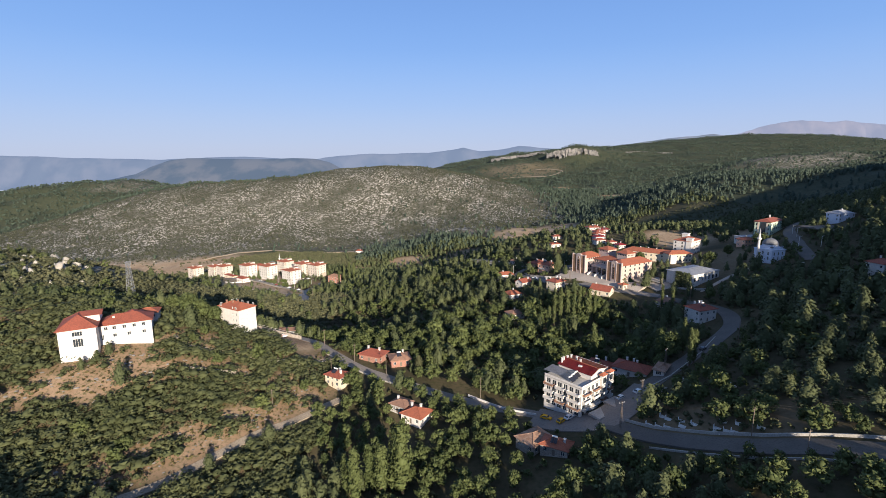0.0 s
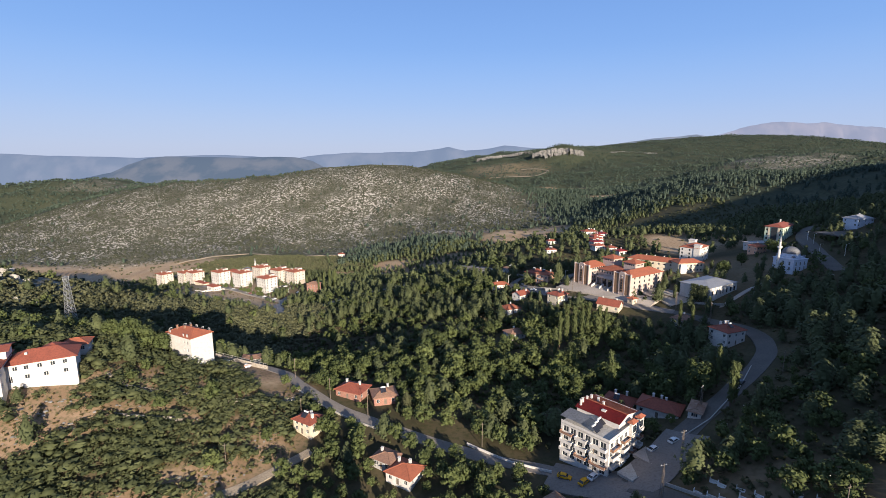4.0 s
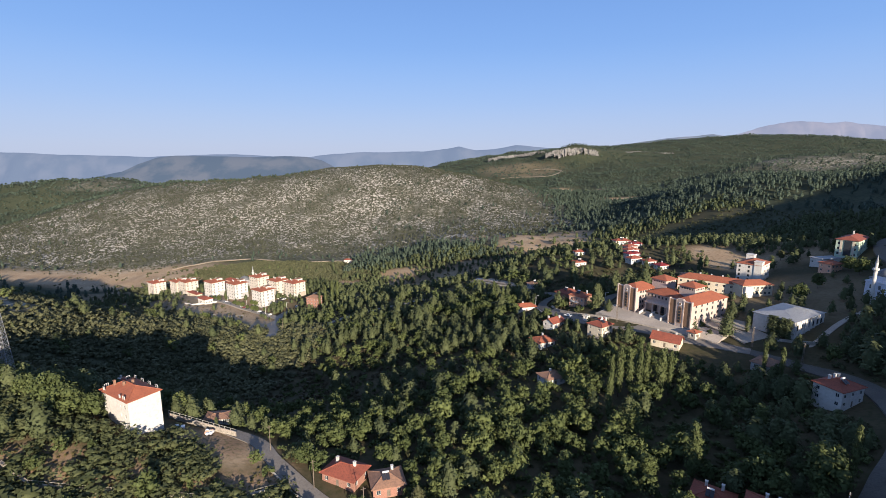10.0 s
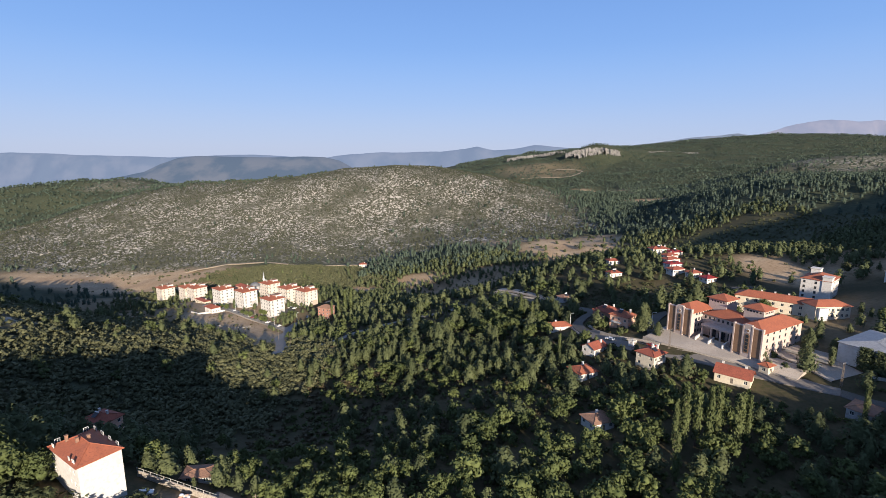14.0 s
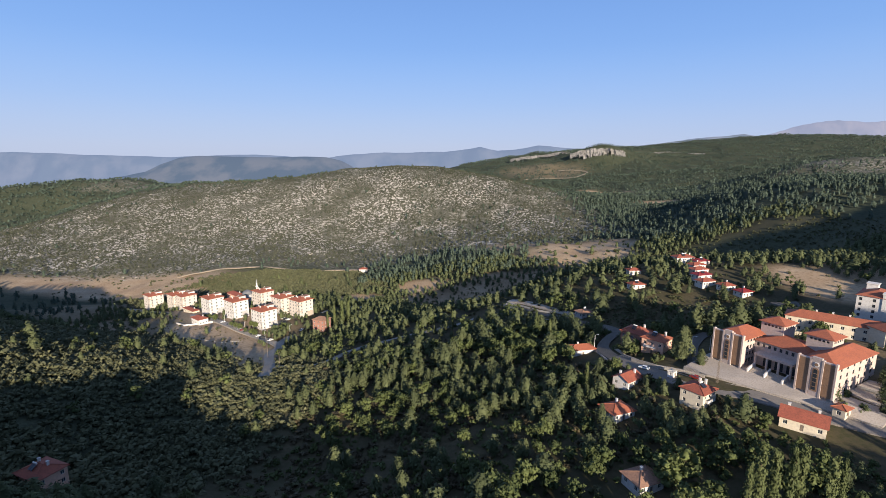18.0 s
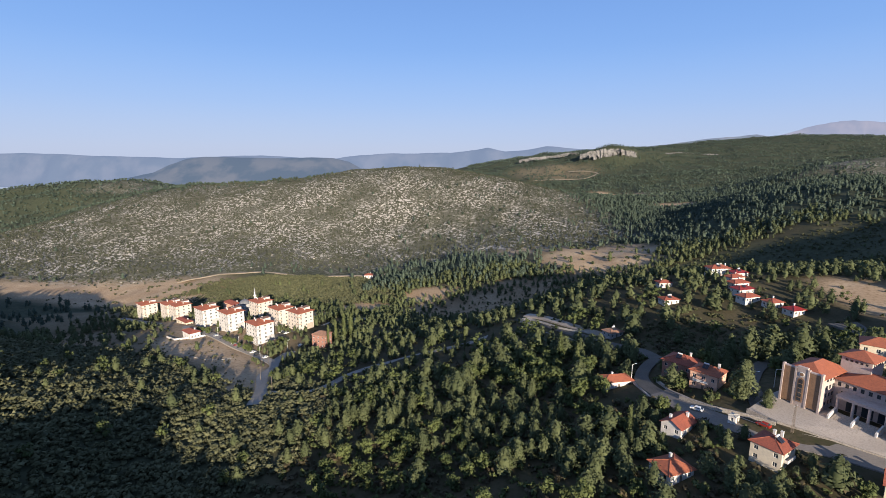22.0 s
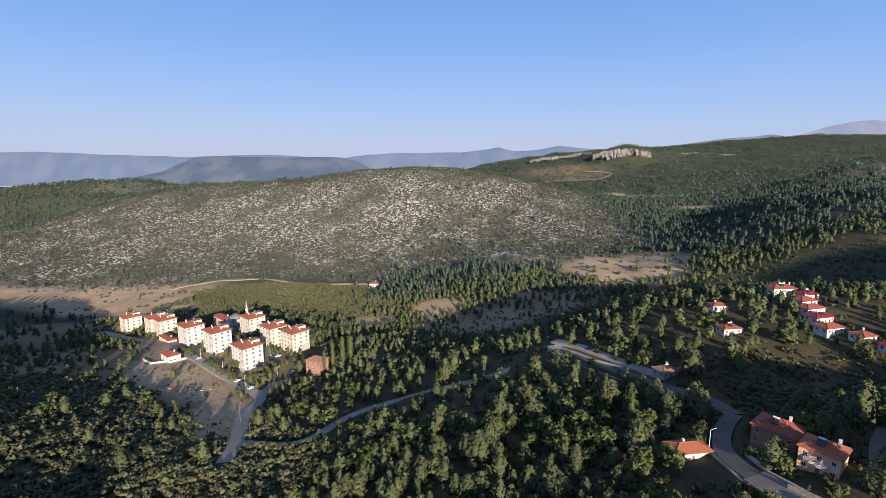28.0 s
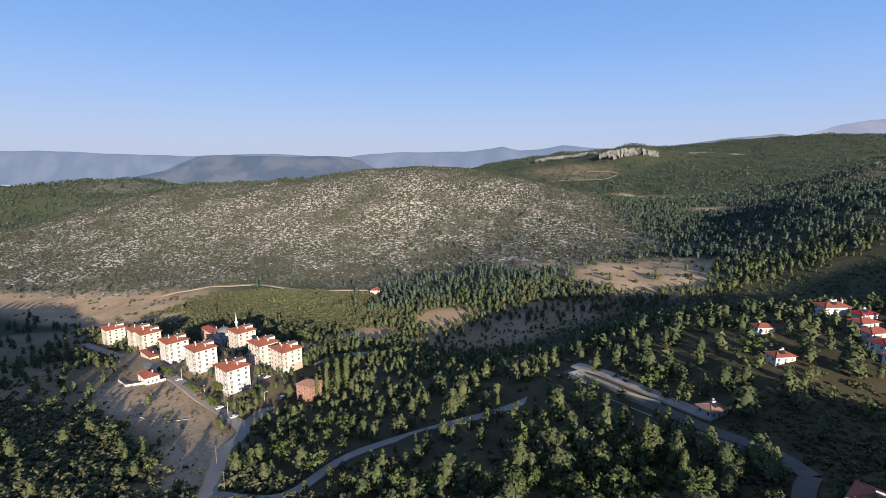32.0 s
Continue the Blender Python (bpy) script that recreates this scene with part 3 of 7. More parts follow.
def ribbon(name, pts, width, material, label, lift=0.18, category="road", kerb=True):
    """A road draped over the slope, with a crowned deck and edges that go down into the ground."""
    P = [Vector((p[0] * PLAN, p[1] * PLAN, 0)) for p in pts]
    line = []
    for k in range(len(P) - 1):
        p0, p1, p2, p3 = P[max(k - 1, 0)], P[k], P[k + 1], P[min(k + 2, len(P) - 1)]
        n = max(2, int((p2 - p1).length / 2.5))
        for j in range(n):
            t = j / n
            line.append(0.5 * ((2 * p1) + (p2 - p0) * t + (2 * p0 - 5 * p1 + 4 * p2 - p3) * t * t + (3 * p1 - p0 - 3 * p2 + p3) * t ** 3))
    line.append(P[-1])
    verts, faces = [], []
    for k, p in enumerate(line):
        d = (line[min(k + 1, len(line) - 1)] - line[max(k - 1, 0)]).normalized()
        side = Vector((-d.y, d.x, 0))
        mid = gz(p.x, p.y)
        for u, drop in ((-0.5, -1.2), (-0.5, 0.0), (-0.2, 0.06), (0.2, 0.06), (0.5, 0.0), (0.5, -1.2)):
            q = p + side * u * width * (1 + 0.03 * math.sin(k * 0.7 + u))
            verts.append((q.x, q.y, 0.5 * mid + 0.5 * gz(q.x, q.y) + max(0, 0.5 * (gz(q.x, q.y) - mid)) + lift + drop))
    for k in range(len(line) - 1):
        for j in range(5):
            a = k * 6 + j
            faces.append((a, a + 6, a + 7, a + 1))
    me = bpy.data.meshes.new(name)
    me.from_pydata(verts, [], faces)
    me.materials.append(material)
    return tagged(new(name, me), label, category, kind="structure")


ribbon("dirt_track", [(244, 2022), (300, 2026), (360, 2016), (413, 2008), (460, 2040), (509, 2130), (470, 2180), (400, 2170)], 9, M["track"], "pale graded track across the far hillside", 7.0, "track")
for pts, width in ROADS:
    if pts is APRON:
        ribbon("junction", pts, width, M["road_school"], "wide worn asphalt apron at the road junction", 0.30)
    elif pts is TRACK_LOW:
        ribbon("dirt_track", pts, width, M["track"], "pale dirt track under a cut bank", category="track")
    elif pts is TRACK_HILL:
        ribbon("dirt_track", pts, width, M["track"], "pale dirt track along the foot of the rocky hill", 0.6, "track")
    elif pts in (ROAD_SCHOOL, ROAD_WEST):
        ribbon("road", pts, width, M["road_school"], "dusty worn village road with pale verges", 0.2)
    elif pts is YARD:
        ribbon("pavement", pts, width, M["paving"], "pale paved yard between school and sports hall", 0.3, "pavement", kerb=False)
    elif pts is PATH_HALL:
        ribbon("footpath", pts, width, M["paving"], "pale footpath below the mosque", category="path")
    elif pts in (ROAD_TOWN, ROAD_SIDE, ROAD_LINK):
        ribbon("road", pts, width, M["road_pale"], "pale dusty road below the estate")
    else:
        ribbon("road", pts, width, M["asphalt"], "worn grey asphalt village road")


ribbon("pavement", [(23.5, 424), (32.5, 410), (40.5, 395), (48.5, 380), (55, 367)], 5.5, M["paving"], "pale concrete lay-by along the upper road", 0.24, "pavement")


# ---- distance ----
def mountain(name, y, crest, depth, material, label, jag=6.0, seed=1):
    """A far range: a crest line over long slopes to both sides, furrowed by gullies."""
    r = np.random.RandomState(seed)
    cx, cz = np.array(crest, float).T
    xs = np.linspace(cx[0], cx[-1], 260)
    zs = np.interp(xs, cx, cz)
    for f in (9, 23, 61):
        zs = zs + jag / f * 6 * np.sin(xs / (cx[-1] - cx[0]) * f * 6.28 + r.uniform(0, 6)) * 0.35
    verts, faces = [], []
    rows_n = 16
    for k in range(rows_n):
        u = k / (rows_n - 1)
        fall = (1 - math.cos(u * math.pi)) / 2
        for x, z in zip(xs, zs):
            furrow = 0.10 * (z + 160) * math.sin(math.pi * u) * math.sin(x * 0.021 + 2.2 * math.sin(x * 0.006) + u * 2) * 0.6
            verts.append((x * PLAN, (y - depth * u + furrow * 1.5) * PLAN, (z * (1 - fall) - 160 * fall + furrow) * PLAN))
    n = len(xs)
    for k in range(rows_n - 1):
        for j in range(n - 1):
            a = k * n + j
            faces.append((a, a + n, a + n + 1, a + 1))
    me = bpy.data.meshes.new(name)
    me.from_pydata(verts, [], faces)
    me.polygons.foreach_set("use_smooth", np.ones(len(faces), bool))
    me.materials.append(material)
    return tagged(new(name, me), label, "mountain", kind="structure")


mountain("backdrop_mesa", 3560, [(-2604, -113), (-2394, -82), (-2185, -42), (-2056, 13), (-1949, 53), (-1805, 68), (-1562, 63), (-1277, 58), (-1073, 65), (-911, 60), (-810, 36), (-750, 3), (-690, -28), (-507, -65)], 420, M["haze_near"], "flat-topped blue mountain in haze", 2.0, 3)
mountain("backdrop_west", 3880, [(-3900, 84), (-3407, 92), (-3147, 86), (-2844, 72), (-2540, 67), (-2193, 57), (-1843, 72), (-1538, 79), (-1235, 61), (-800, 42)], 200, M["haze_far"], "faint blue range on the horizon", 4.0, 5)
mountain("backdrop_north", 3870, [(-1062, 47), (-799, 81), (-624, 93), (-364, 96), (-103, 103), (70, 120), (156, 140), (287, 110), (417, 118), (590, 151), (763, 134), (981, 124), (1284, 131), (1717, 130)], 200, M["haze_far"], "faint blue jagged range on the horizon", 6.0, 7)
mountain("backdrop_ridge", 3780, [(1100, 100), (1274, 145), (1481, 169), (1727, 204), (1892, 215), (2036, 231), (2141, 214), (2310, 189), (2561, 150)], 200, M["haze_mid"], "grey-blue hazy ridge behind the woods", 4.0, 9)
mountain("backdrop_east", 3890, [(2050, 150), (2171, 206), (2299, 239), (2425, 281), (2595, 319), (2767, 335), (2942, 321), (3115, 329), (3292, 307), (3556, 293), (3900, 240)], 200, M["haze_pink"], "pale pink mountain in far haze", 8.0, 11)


# ---- plants ----
def ico(r=1.0):
    g = (1 + 5 ** 0.5) / 2
    v = np.array([(-1, g, 0), (1, g, 0), (-1, -g, 0), (1, -g, 0), (0, -1, g), (0, 1, g), (0, -1, -g), (0, 1, -g), (g, 0, -1), (g, 0, 1), (-g, 0, -1), (-g, 0, 1)]) / math.hypot(1, g)
    f = [(0, 11, 5), (0, 5, 1), (0, 1, 7), (0, 7, 10), (0, 10, 11), (1, 5, 9), (5, 11, 4), (11, 10, 2), (10, 7, 6), (7, 1, 8), (3, 9, 4), (3, 4, 2), (3, 2, 6), (3, 6, 8), (3, 8, 9), (4, 9, 5), (2, 4, 11), (6, 2, 10), (8, 6, 7), (9, 8, 1)]
    return v * r, np.array(f)


def octa(r=1.0):
    v = np.array([(1, 0, 0), (-1, 0, 0), (0, 1, 0), (0, -1, 0), (0, 0, 1), (0, 0, -1)], float) * r
    return v, np.array([(0, 2, 4), (2, 1, 4), (1, 3, 4), (3, 0, 4), (2, 0, 5), (1, 2, 5), (3, 1, 5), (0, 3, 5)])


def tent(r=1.0):
    v = np.array([(1, 0.2, -0.5), (-0.4, 0.9, -0.5), (-0.6, -0.8, -0.5), (0, 0, 1)], float) * r
    return v, np.array([(0, 1, 3), (1, 2, 3), (2, 0, 3)])


def leaf_quads(r, centre, radius, n, size):
    """n leaf sprays on a lobe, mostly facing outward."""
    d = r.normal(size=(n, 3))
    d /= np.linalg.norm(d, axis=1)[:, None]
    d[:, 2] = np.where(d[:, 2] < -0.35, -d[:, 2], d[:, 2])
    pos = centre + d * radius * r.uniform(0.55, 1.18, (n, 1))
    nor = d + r.normal(scale=0.42, size=(n, 3))
    nor /= np.linalg.norm(nor, axis=1)[:, None]
    a = np.cross(nor, r.normal(size=(n, 3)))
    a /= np.linalg.norm(a, axis=1)[:, None]
    b = np.cross(nor, a)
    s = size * r.uniform(0.6, 1.5, (n, 1))
    v = np.stack([pos - a * s, pos + a * s * 0.4 - b * s, pos + a * s * 0.6 + b * s], 1).reshape(-1, 3)
    return v, np.arange(n * 3).reshape(-1, 3)


def cone_crown(r, count, size):
    """A pine one unit high: sprays in uneven tiers round a core, full in the middle and rounded at the top."""
    h = r.uniform(0.0, 1.0, count) ** 1.15
    a = r.uniform(0, 6.283, count)
    ph = r.uniform(0, 6.283, 3)
    tier = 1 + 0.05 * np.sin(h * 19 + ph[0]) + 0.26 * np.sin(3 * a + ph[1] + 7 * h) + 0.15 * np.sin(5 * a + ph[2] - 11 * h)
    full = (1 - h ** 1.9) ** 0.75 * (0.62 + 0.38 * np.minimum(1, h / 0.22))
    reach = (0.225 * full + 0.025) * tier * r.uniform(0.78, 1.08, count)
    out = np.stack([np.cos(a), np.sin(a), 0.35 + 0.9 * h], -1)
    pos = np.stack([reach * np.cos(a), reach * np.sin(a), 0.15 + 0.82 * h + 0.02 * r.normal(size=count)], -1)
    nor = out + r.normal(scale=0.36, size=(count, 3))
    nor /= np.linalg.norm(nor, axis=1)[:, None]
    u = np.cross(nor, r.normal(size=(count, 3)))
    u /= np.linalg.norm(u, axis=1)[:, None]
    w = np.cross(nor, u)
    s = size * r.uniform(0.7, 1.45, (count, 1))
    leaves = np.stack([pos - u * s, pos + u * s * 0.4 - w * s, pos + u * s * 0.6 + w * s], 1).reshape(-1, 3)
    rim = [(0.13 * math.cos(k * 1.257), 0.13 * math.sin(k * 1.257), 0.17 + 0.03 * (k % 2)) for k in range(5)]
    mid = [(0.16 * math.cos(k * 1.257 + 0.6), 0.16 * math.sin(k * 1.257 + 0.6), 0.54) for k in range(5)]
    core = np.array(rim + mid + [(0, 0, 0.91)])
    f = [(k, (k + 1) % 5, 5 + k) for k in range(5)] + [((k + 1) % 5, 5 + (k + 1) % 5, 5 + k) for k in range(5)] + [(5 + k, 5 + (k + 1) % 5, 10) for k in range(5)]
    return np.concatenate([core, leaves]), np.concatenate([np.array(f), np.arange(count * 3).reshape(-1, 3) + 11])


def crown(seed, shape, lobes, per, size, core=True, cheap=False):
    """A crown one unit high: lobes of leaf sprays round a dark core; base at 0."""
    r = np.random.RandomState(seed)
    V, Fc, n = [], [], 0
    if shape == "pine":
        return cone_crown(r, lobes * per, size)
    for k in range(lobes):
        h = (k + r.uniform(0.2, 0.8)) / lobes
        if shape == "pine":
            reach, rad = 0.13 * (1 - h) ** 0.8 + 0.015, 0.13 * (1 - h) + 0.065
            z = 0.16 + 0.78 * h
        elif shape == "poplar":
            reach, rad = 0.035, 0.095 * (1 - abs(h - 0.45) * 1.1) + 0.03
            z = 0.10 + 0.84 * h
        elif shape == "shrub":
            reach, rad = 0.42 * math.sqrt(max(0.05, 1 - h * h)), 0.34
            z = 0.15 + 0.5 * h
        else:
            reach, rad = 0.25 * math.sin(math.pi * (0.15 + 0.75 * h)), 0.18 * r.uniform(0.8, 1.25)
            z = 0.30 + 0.52 * h
        a = k * 2.4 + r.uniform(0, 1.2)
        c = np.array([reach * math.cos(a), reach * math.sin(a), z])
        if core and (k % 2 == 0 or lobes < 5):
            v, f = tent(rad * 1.1) if lobes == 1 else octa(rad * 0.8) if cheap else ico(rad * 0.66)
            v = v * r.uniform(0.8, 1.15, (len(v), 1)) + c
            V.append(v)
            Fc.append(f + n)
            n += len(v)
        v, f = leaf_quads(r, c, rad, per, size)
        V.append(v)
        Fc.append(f + n)
        n += len(v)
    return np.concatenate(V), np.concatenate(Fc)


def tri_mesh(name, V, Fc, material, tint=None):
    me = bpy.data.meshes.new(name)
    nf = len(Fc)
    me.vertices.add(len(V))
    me.vertices.foreach_set("co", np.asarray(V, np.float32).ravel())
    me.loops.add(nf * 3)
    me.loops.foreach_set("vertex_index", np.asarray(Fc, np.int32).ravel())
    me.polygons.add(nf)
    me.polygons.foreach_set("loop_start", np.arange(0, nf * 3, 3, dtype=np.int32))
    at = me.attributes.new("tint", "FLOAT", "POINT")
    at.data.foreach_set("value", np.asarray(tint if tint is not None else np.full(len(V), 0.5), np.float32))
    me.update(calc_edges=True)
    me.materials.append(material)
    return me


def stuff(name, templates, pts, sizes, material, label, category, squash=(0.85, 1.2), seed=3):
    """Many plants as one mesh: a random template at each point."""
    r = np.random.RandomState(seed)
    V, Fc, T, n = [], [], [], 0
    pick = r.randint(0, len(templates), len(pts))
    turn = r.uniform(0, 6.283, len(pts))
    wide = r.uniform(squash[0], squash[1], len(pts))
    shade = np.clip(0.5 + 0.28 * waves(pts[:, 0], pts[:, 1], 60, 9) + r.normal(scale=0.22, size=len(pts)), 0, 1)
    for k, (tv, tf) in enumerate(templates):
        idx = np.nonzero(pick == k)[0]
        if not len(idx):
            continue
        c, s = np.cos(turn[idx])[:, None], np.sin(turn[idx])[:, None]
        h, w = sizes[idx][:, None], (sizes[idx] * wide[idx])[:, None]
        x = (tv[:, 0] * c - tv[:, 1] * s) * w + pts[idx, 0:1]
        y = (tv[:, 0] * s + tv[:, 1] * c) * w + pts[idx, 1:2]
        z = tv[:, 2] * h + pts[idx, 2:3]
        V.append(np.stack([x, y, z], -1).reshape(-1, 3))
        Fc.append((tf[None] + (np.arange(len(idx)) * len(tv))[:, None, None]).reshape(-1, 3) + n)
        T.append(np.repeat(shade[idx], len(tv)))
        n += len(idx) * len(tv)
    me = tri_mesh(name, np.concatenate(V), np.concatenate(Fc), material, np.concatenate(T))
    return tagged(new(name, me), label, category, kind="stuff")


CLEAR = []          # circles kept free of plants: x, y, radius


def keep_clear(x, y, r):
    CLEAR.append((x * PLAN, y * PLAN, r))


def free_of(x, y):
    ok = road_gap(x, y) > 1.8
    for cx, cy, cr in CLEAR:
        ok &= (x - cx) ** 2 + (y - cy) ** 2 > cr * cr
    return ok


def scatter(n, x0, x1, y0, y1, density, seed, apart=0.0):
    """Random points where the density lets them stand."""
    r = np.random.RandomState(seed)
    x, y = r.uniform(x0 * PLAN, x1 * PLAN, n), r.uniform(y0 * PLAN, y1 * PLAN, n)
    keep = (r.uniform(0, 1, n) < density(x, y)) & free_of(x, y)
    x, y = x[keep], y[keep]
    if apart:
        cells, out = {}, []
        for k in range(len(x)):
            key = (int(x[k] // apart), int(y[k] // apart))
            if all((x[k] - x[j]) ** 2 + (y[k] - y[j]) ** 2 > apart * apart for dx in (-1, 0, 1) for dy in (-1, 0, 1) for j in cells.get((key[0] + dx, key[1] + dy), ())):
                cells.setdefault(key, []).append(k)
                out.append(k)
        x, y = x[out], y[out]
    return np.stack([x, y, ground_z(x, y) - 0.15], -1)


# ---- building kit ----
def part(name, bm, material, parent, label=""):
    """Links a bmesh (or a ready mesh) as one part under a thing or a part."""
    if isinstance(bm, bmesh.types.BMesh):
        me = bpy.data.meshes.new(name)
        bm.to_mesh(me)
        bm.free()
        me.materials.append(material)
    else:
        me = bm
    ob = new(name, me)
    ob.parent = parent
    if label:
        ob["label"] = label
    return ob


def thing(name, x, y, turn, label, category, group="", lift=0.0):
    """An Empty on the ground at a place of the plan."""
    ob = new(name)
    ob.empty_display_size = 0.5
    ob.matrix_world = pose(x * PLAN, y * PLAN, gz(x * PLAN, y * PLAN) + lift, 0, 0, turn)
    return tagged(ob, label, category, group)


def box(bm, x0, x1, y0, y1, z0, z1):
    v = [bm.verts.new(p) for p in ((x0, y0, z0), (x1, y0, z0), (x1, y1, z0), (x0, y1, z0), (x0, y0, z1), (x1, y0, z1), (x1, y1, z1), (x0, y1, z1))]
    for f in ((3, 2, 1, 0), (4, 5, 6, 7), (0, 1, 5, 4), (1, 2, 6, 5), (2, 3, 7, 6), (3, 0, 4, 7)):
        bm.faces.new([v[k] for k in f])
    return bm


def block(x0, x1, y0, y1, z0, z1):
    return box(bmesh.new(), x0, x1, y0, y1, z0, z1)


def tube(bm, a, b, r0, r1, n=8):
    a, b = Vector(a), Vector(b)
    q = (b - a).to_track_quat("Z", "Y")
    rings = []
    for p, r in ((a, r0), (b, r1)):
        rings.append([bm.verts.new(p + q @ Vector((r * math.cos(6.2832 * k / n), r * math.sin(6.2832 * k / n), 0))) for k in range(n)])
    for k in range(n):
        bm.faces.new((rings[0][k], rings[0][(k + 1) % n], rings[1][(k + 1) % n], rings[1][k]))
    bm.faces.new(rings[0][::-1])
    bm.faces.new(rings[1])
    return bm


def hip(w, d, z, rise, over=0.5, thick=0.14, ridge=None):
    """A hipped roof shell with a thick eave, over a w by d block."""
    bm = bmesh.new()
    a, b = w / 2 + over, d / 2 + over
    e = max(0.0, (a - b) if ridge is None else ridge / 2) if w >= d else 0.0
    g = max(0.0, b - a) if d > w else 0.0
    lo = [(-a, -b, z), (a, -b, z), (a, b, z), (-a, b, z)]
    under = [bm.verts.new(p) for p in lo]
    eave = [bm.verts.new((p[0], p[1], p[2] + thick)) for p in lo]
    for k in range(4):
        bm.faces.new((under[k], under[(k + 1) % 4], eave[(k + 1) % 4], eave[k]))
    bm.faces.new(under[::-1])
    if w >= d:
        r0, r1 = bm.verts.new((-e, 0, z + rise)), bm.verts.new((e, 0, z + rise))
        bm.faces.new((eave[0], eave[1], r1, r0))
        bm.faces.new((eave[1], eave[2], r1))
        bm.faces.new((eave[2], eave[3], r0, r1))
        bm.faces.new((eave[3], eave[0], r0))
    else:
        r0, r1 = bm.verts.new((0, -g, z + rise)), bm.verts.new((0, g, z + rise))
        bm.faces.new((eave[0], eave[1], r0))
        bm.faces.new((eave[1], eave[2], r1, r0))
        bm.faces.new((eave[2], eave[3], r1))
        bm.faces.new((eave[3], eave[0], r0, r1))
    bmesh.ops.remove_doubles(bm, verts=bm.verts, dist=0.01)
    return bm


def gable(w, d, z, rise, over=0.4, thick=0.12):
    """A two-pitched roof, its ridge along the width."""
    bm = bmesh.new()
    a, b = w / 2 + over, d / 2 + over
    prof = [(-b, z), (0, z + rise), (b, z), (b, z + thick), (0, z + rise + thick), (-b, z + thick)]
    L = [bm.verts.new((-a, y, h)) for y, h in prof]
    R = [bm.verts.new((a, y, h)) for y, h in prof]
    for k in range(6):
        j = (k + 1) % 6
        bm.faces.new((L[k], L[j], R[j], R[k]))
    bm.faces.new((L[0], L[5], L[4], L[1]))
    bm.faces.new((L[1], L[4], L[3], L[2]))
    bm.faces.new((R[1], R[4], R[5], R[0]))
    bm.faces.new((R[2], R[3], R[4], R[1]))
    bmesh.ops.recalc_face_normals(bm, faces=bm.faces)
    return bm


SIDES = {"f": (0, -1, 1, 0), "r": (1, 0, 0, 1), "b": (0, 1, -1, 0), "l": (-1, 0, 0, -1)}   # outward x, y and the run along the wall


def shell(w, d, z0, z1, holes, cut=0.16):
    """Four walls with window and door openings that have reveals. holes: side -> rows of (u0, u1, v0, v1)."""
    bm = bmesh.new()
    for s, (nx, ny, ux, uy) in SIDES.items():
        width, half = (w, d / 2) if ny else (d, w / 2)
        rects = holes.get(s, ())

        def at(u, v, inn=0.0):
            return bm.verts.new((nx * (half - inn) + ux * u, ny * (half - inn) + uy * u, v))
        us = sorted({-width / 2, width / 2, *(r[0] for r in rects), *(r[1] for r in rects)})
        vs = sorted({z0, z1, *(r[2] for r in rects), *(r[3] for r in rects)})
        for u0, u1 in zip(us, us[1:]):
            run = None
            for v0, v1 in zip(vs, vs[1:]):
                um, vm = (u0 + u1) / 2, (v0 + v1) / 2
                if any(r[0] < um < r[1] and r[2] < vm < r[3] for r in rects):
                    if run is not None:
                        bm.faces.new((at(u0, run), at(u1, run), at(u1, v0), at(u0, v0)))
                        run = None
                elif run is None:
                    run = v0
            if run is not None:
                bm.faces.new((at(u0, run), at(u1, run), at(u1, z1), at(u0, z1)))
        for u0, u1, v0, v1 in rects:
            c = ((u0, v0), (u1, v0), (u1, v1), (u0, v1))
            for k in range(4):
                p, q = c[k], c[(k + 1) % 4]
                bm.faces.new((at(*p), at(*p, cut), at(*q, cut), at(*q)))
    return bm


SHARED = {}


def window_meshes(ww, wh, frame_mat, bars):
    key = (round(ww, 2), round(wh, 2), frame_mat, bars)
    if key not in SHARED:
        bm = bmesh.new()
        t = 0.07
        box(bm, -ww / 2, ww / 2, -0.03, 0.03, 0, t)
        box(bm, -ww / 2, ww / 2, -0.03, 0.03, wh - t, wh)
        box(bm, -ww / 2, -ww / 2 + t, -0.03, 0.03, t, wh - t)
        box(bm, ww / 2 - t, ww / 2, -0.03, 0.03, t, wh - t)
        for k in range(1, bars + 1):
            c = -ww / 2 + ww * k / (bars + 1)
            box(bm, c - 0.03, c + 0.03, -0.03, 0.03, t, wh - t)
        fr = bpy.data.meshes.new("window_frame")
        bm.to_mesh(fr)
        bm.free()
        fr.materials.append(M[frame_mat])
        bm = block(-ww / 2 + 0.02, ww / 2 - 0.02, 0.0, 0.02, 0.02, wh - 0.02)
        gl = bpy.data.meshes.new("pane")
        bm.to_mesh(gl)
        bm.free()
        gl.materials.append(M["glass"])
        SHARED[key] = (fr, gl)
    return SHARED[key]


def glaze(parent, w, d, holes, frame_mat="white_trim", cut=0.16, bars=1, name="window"):
    """A window, frame and pane, in each opening."""
    for s, rects in holes.items():
        nx, ny, ux, uy = SIDES[s]
        half = d / 2 if ny else w / 2
        turn = {"f": 0, "r": 90, "b": 180, "l": 270}[s]
        for u0, u1, v0, v1 in rects:
            fr, gl = window_meshes(u1 - u0, v1 - v0, frame_mat, bars)
            u, inn = (u0 + u1) / 2, half - cut + 0.04
            win = part(name, fr, None, parent)
            win.matrix_basis = pose(nx * inn + ux * u, ny * inn + uy * u, v0, 0, 0, turn)
            part("pane", gl, None, win)


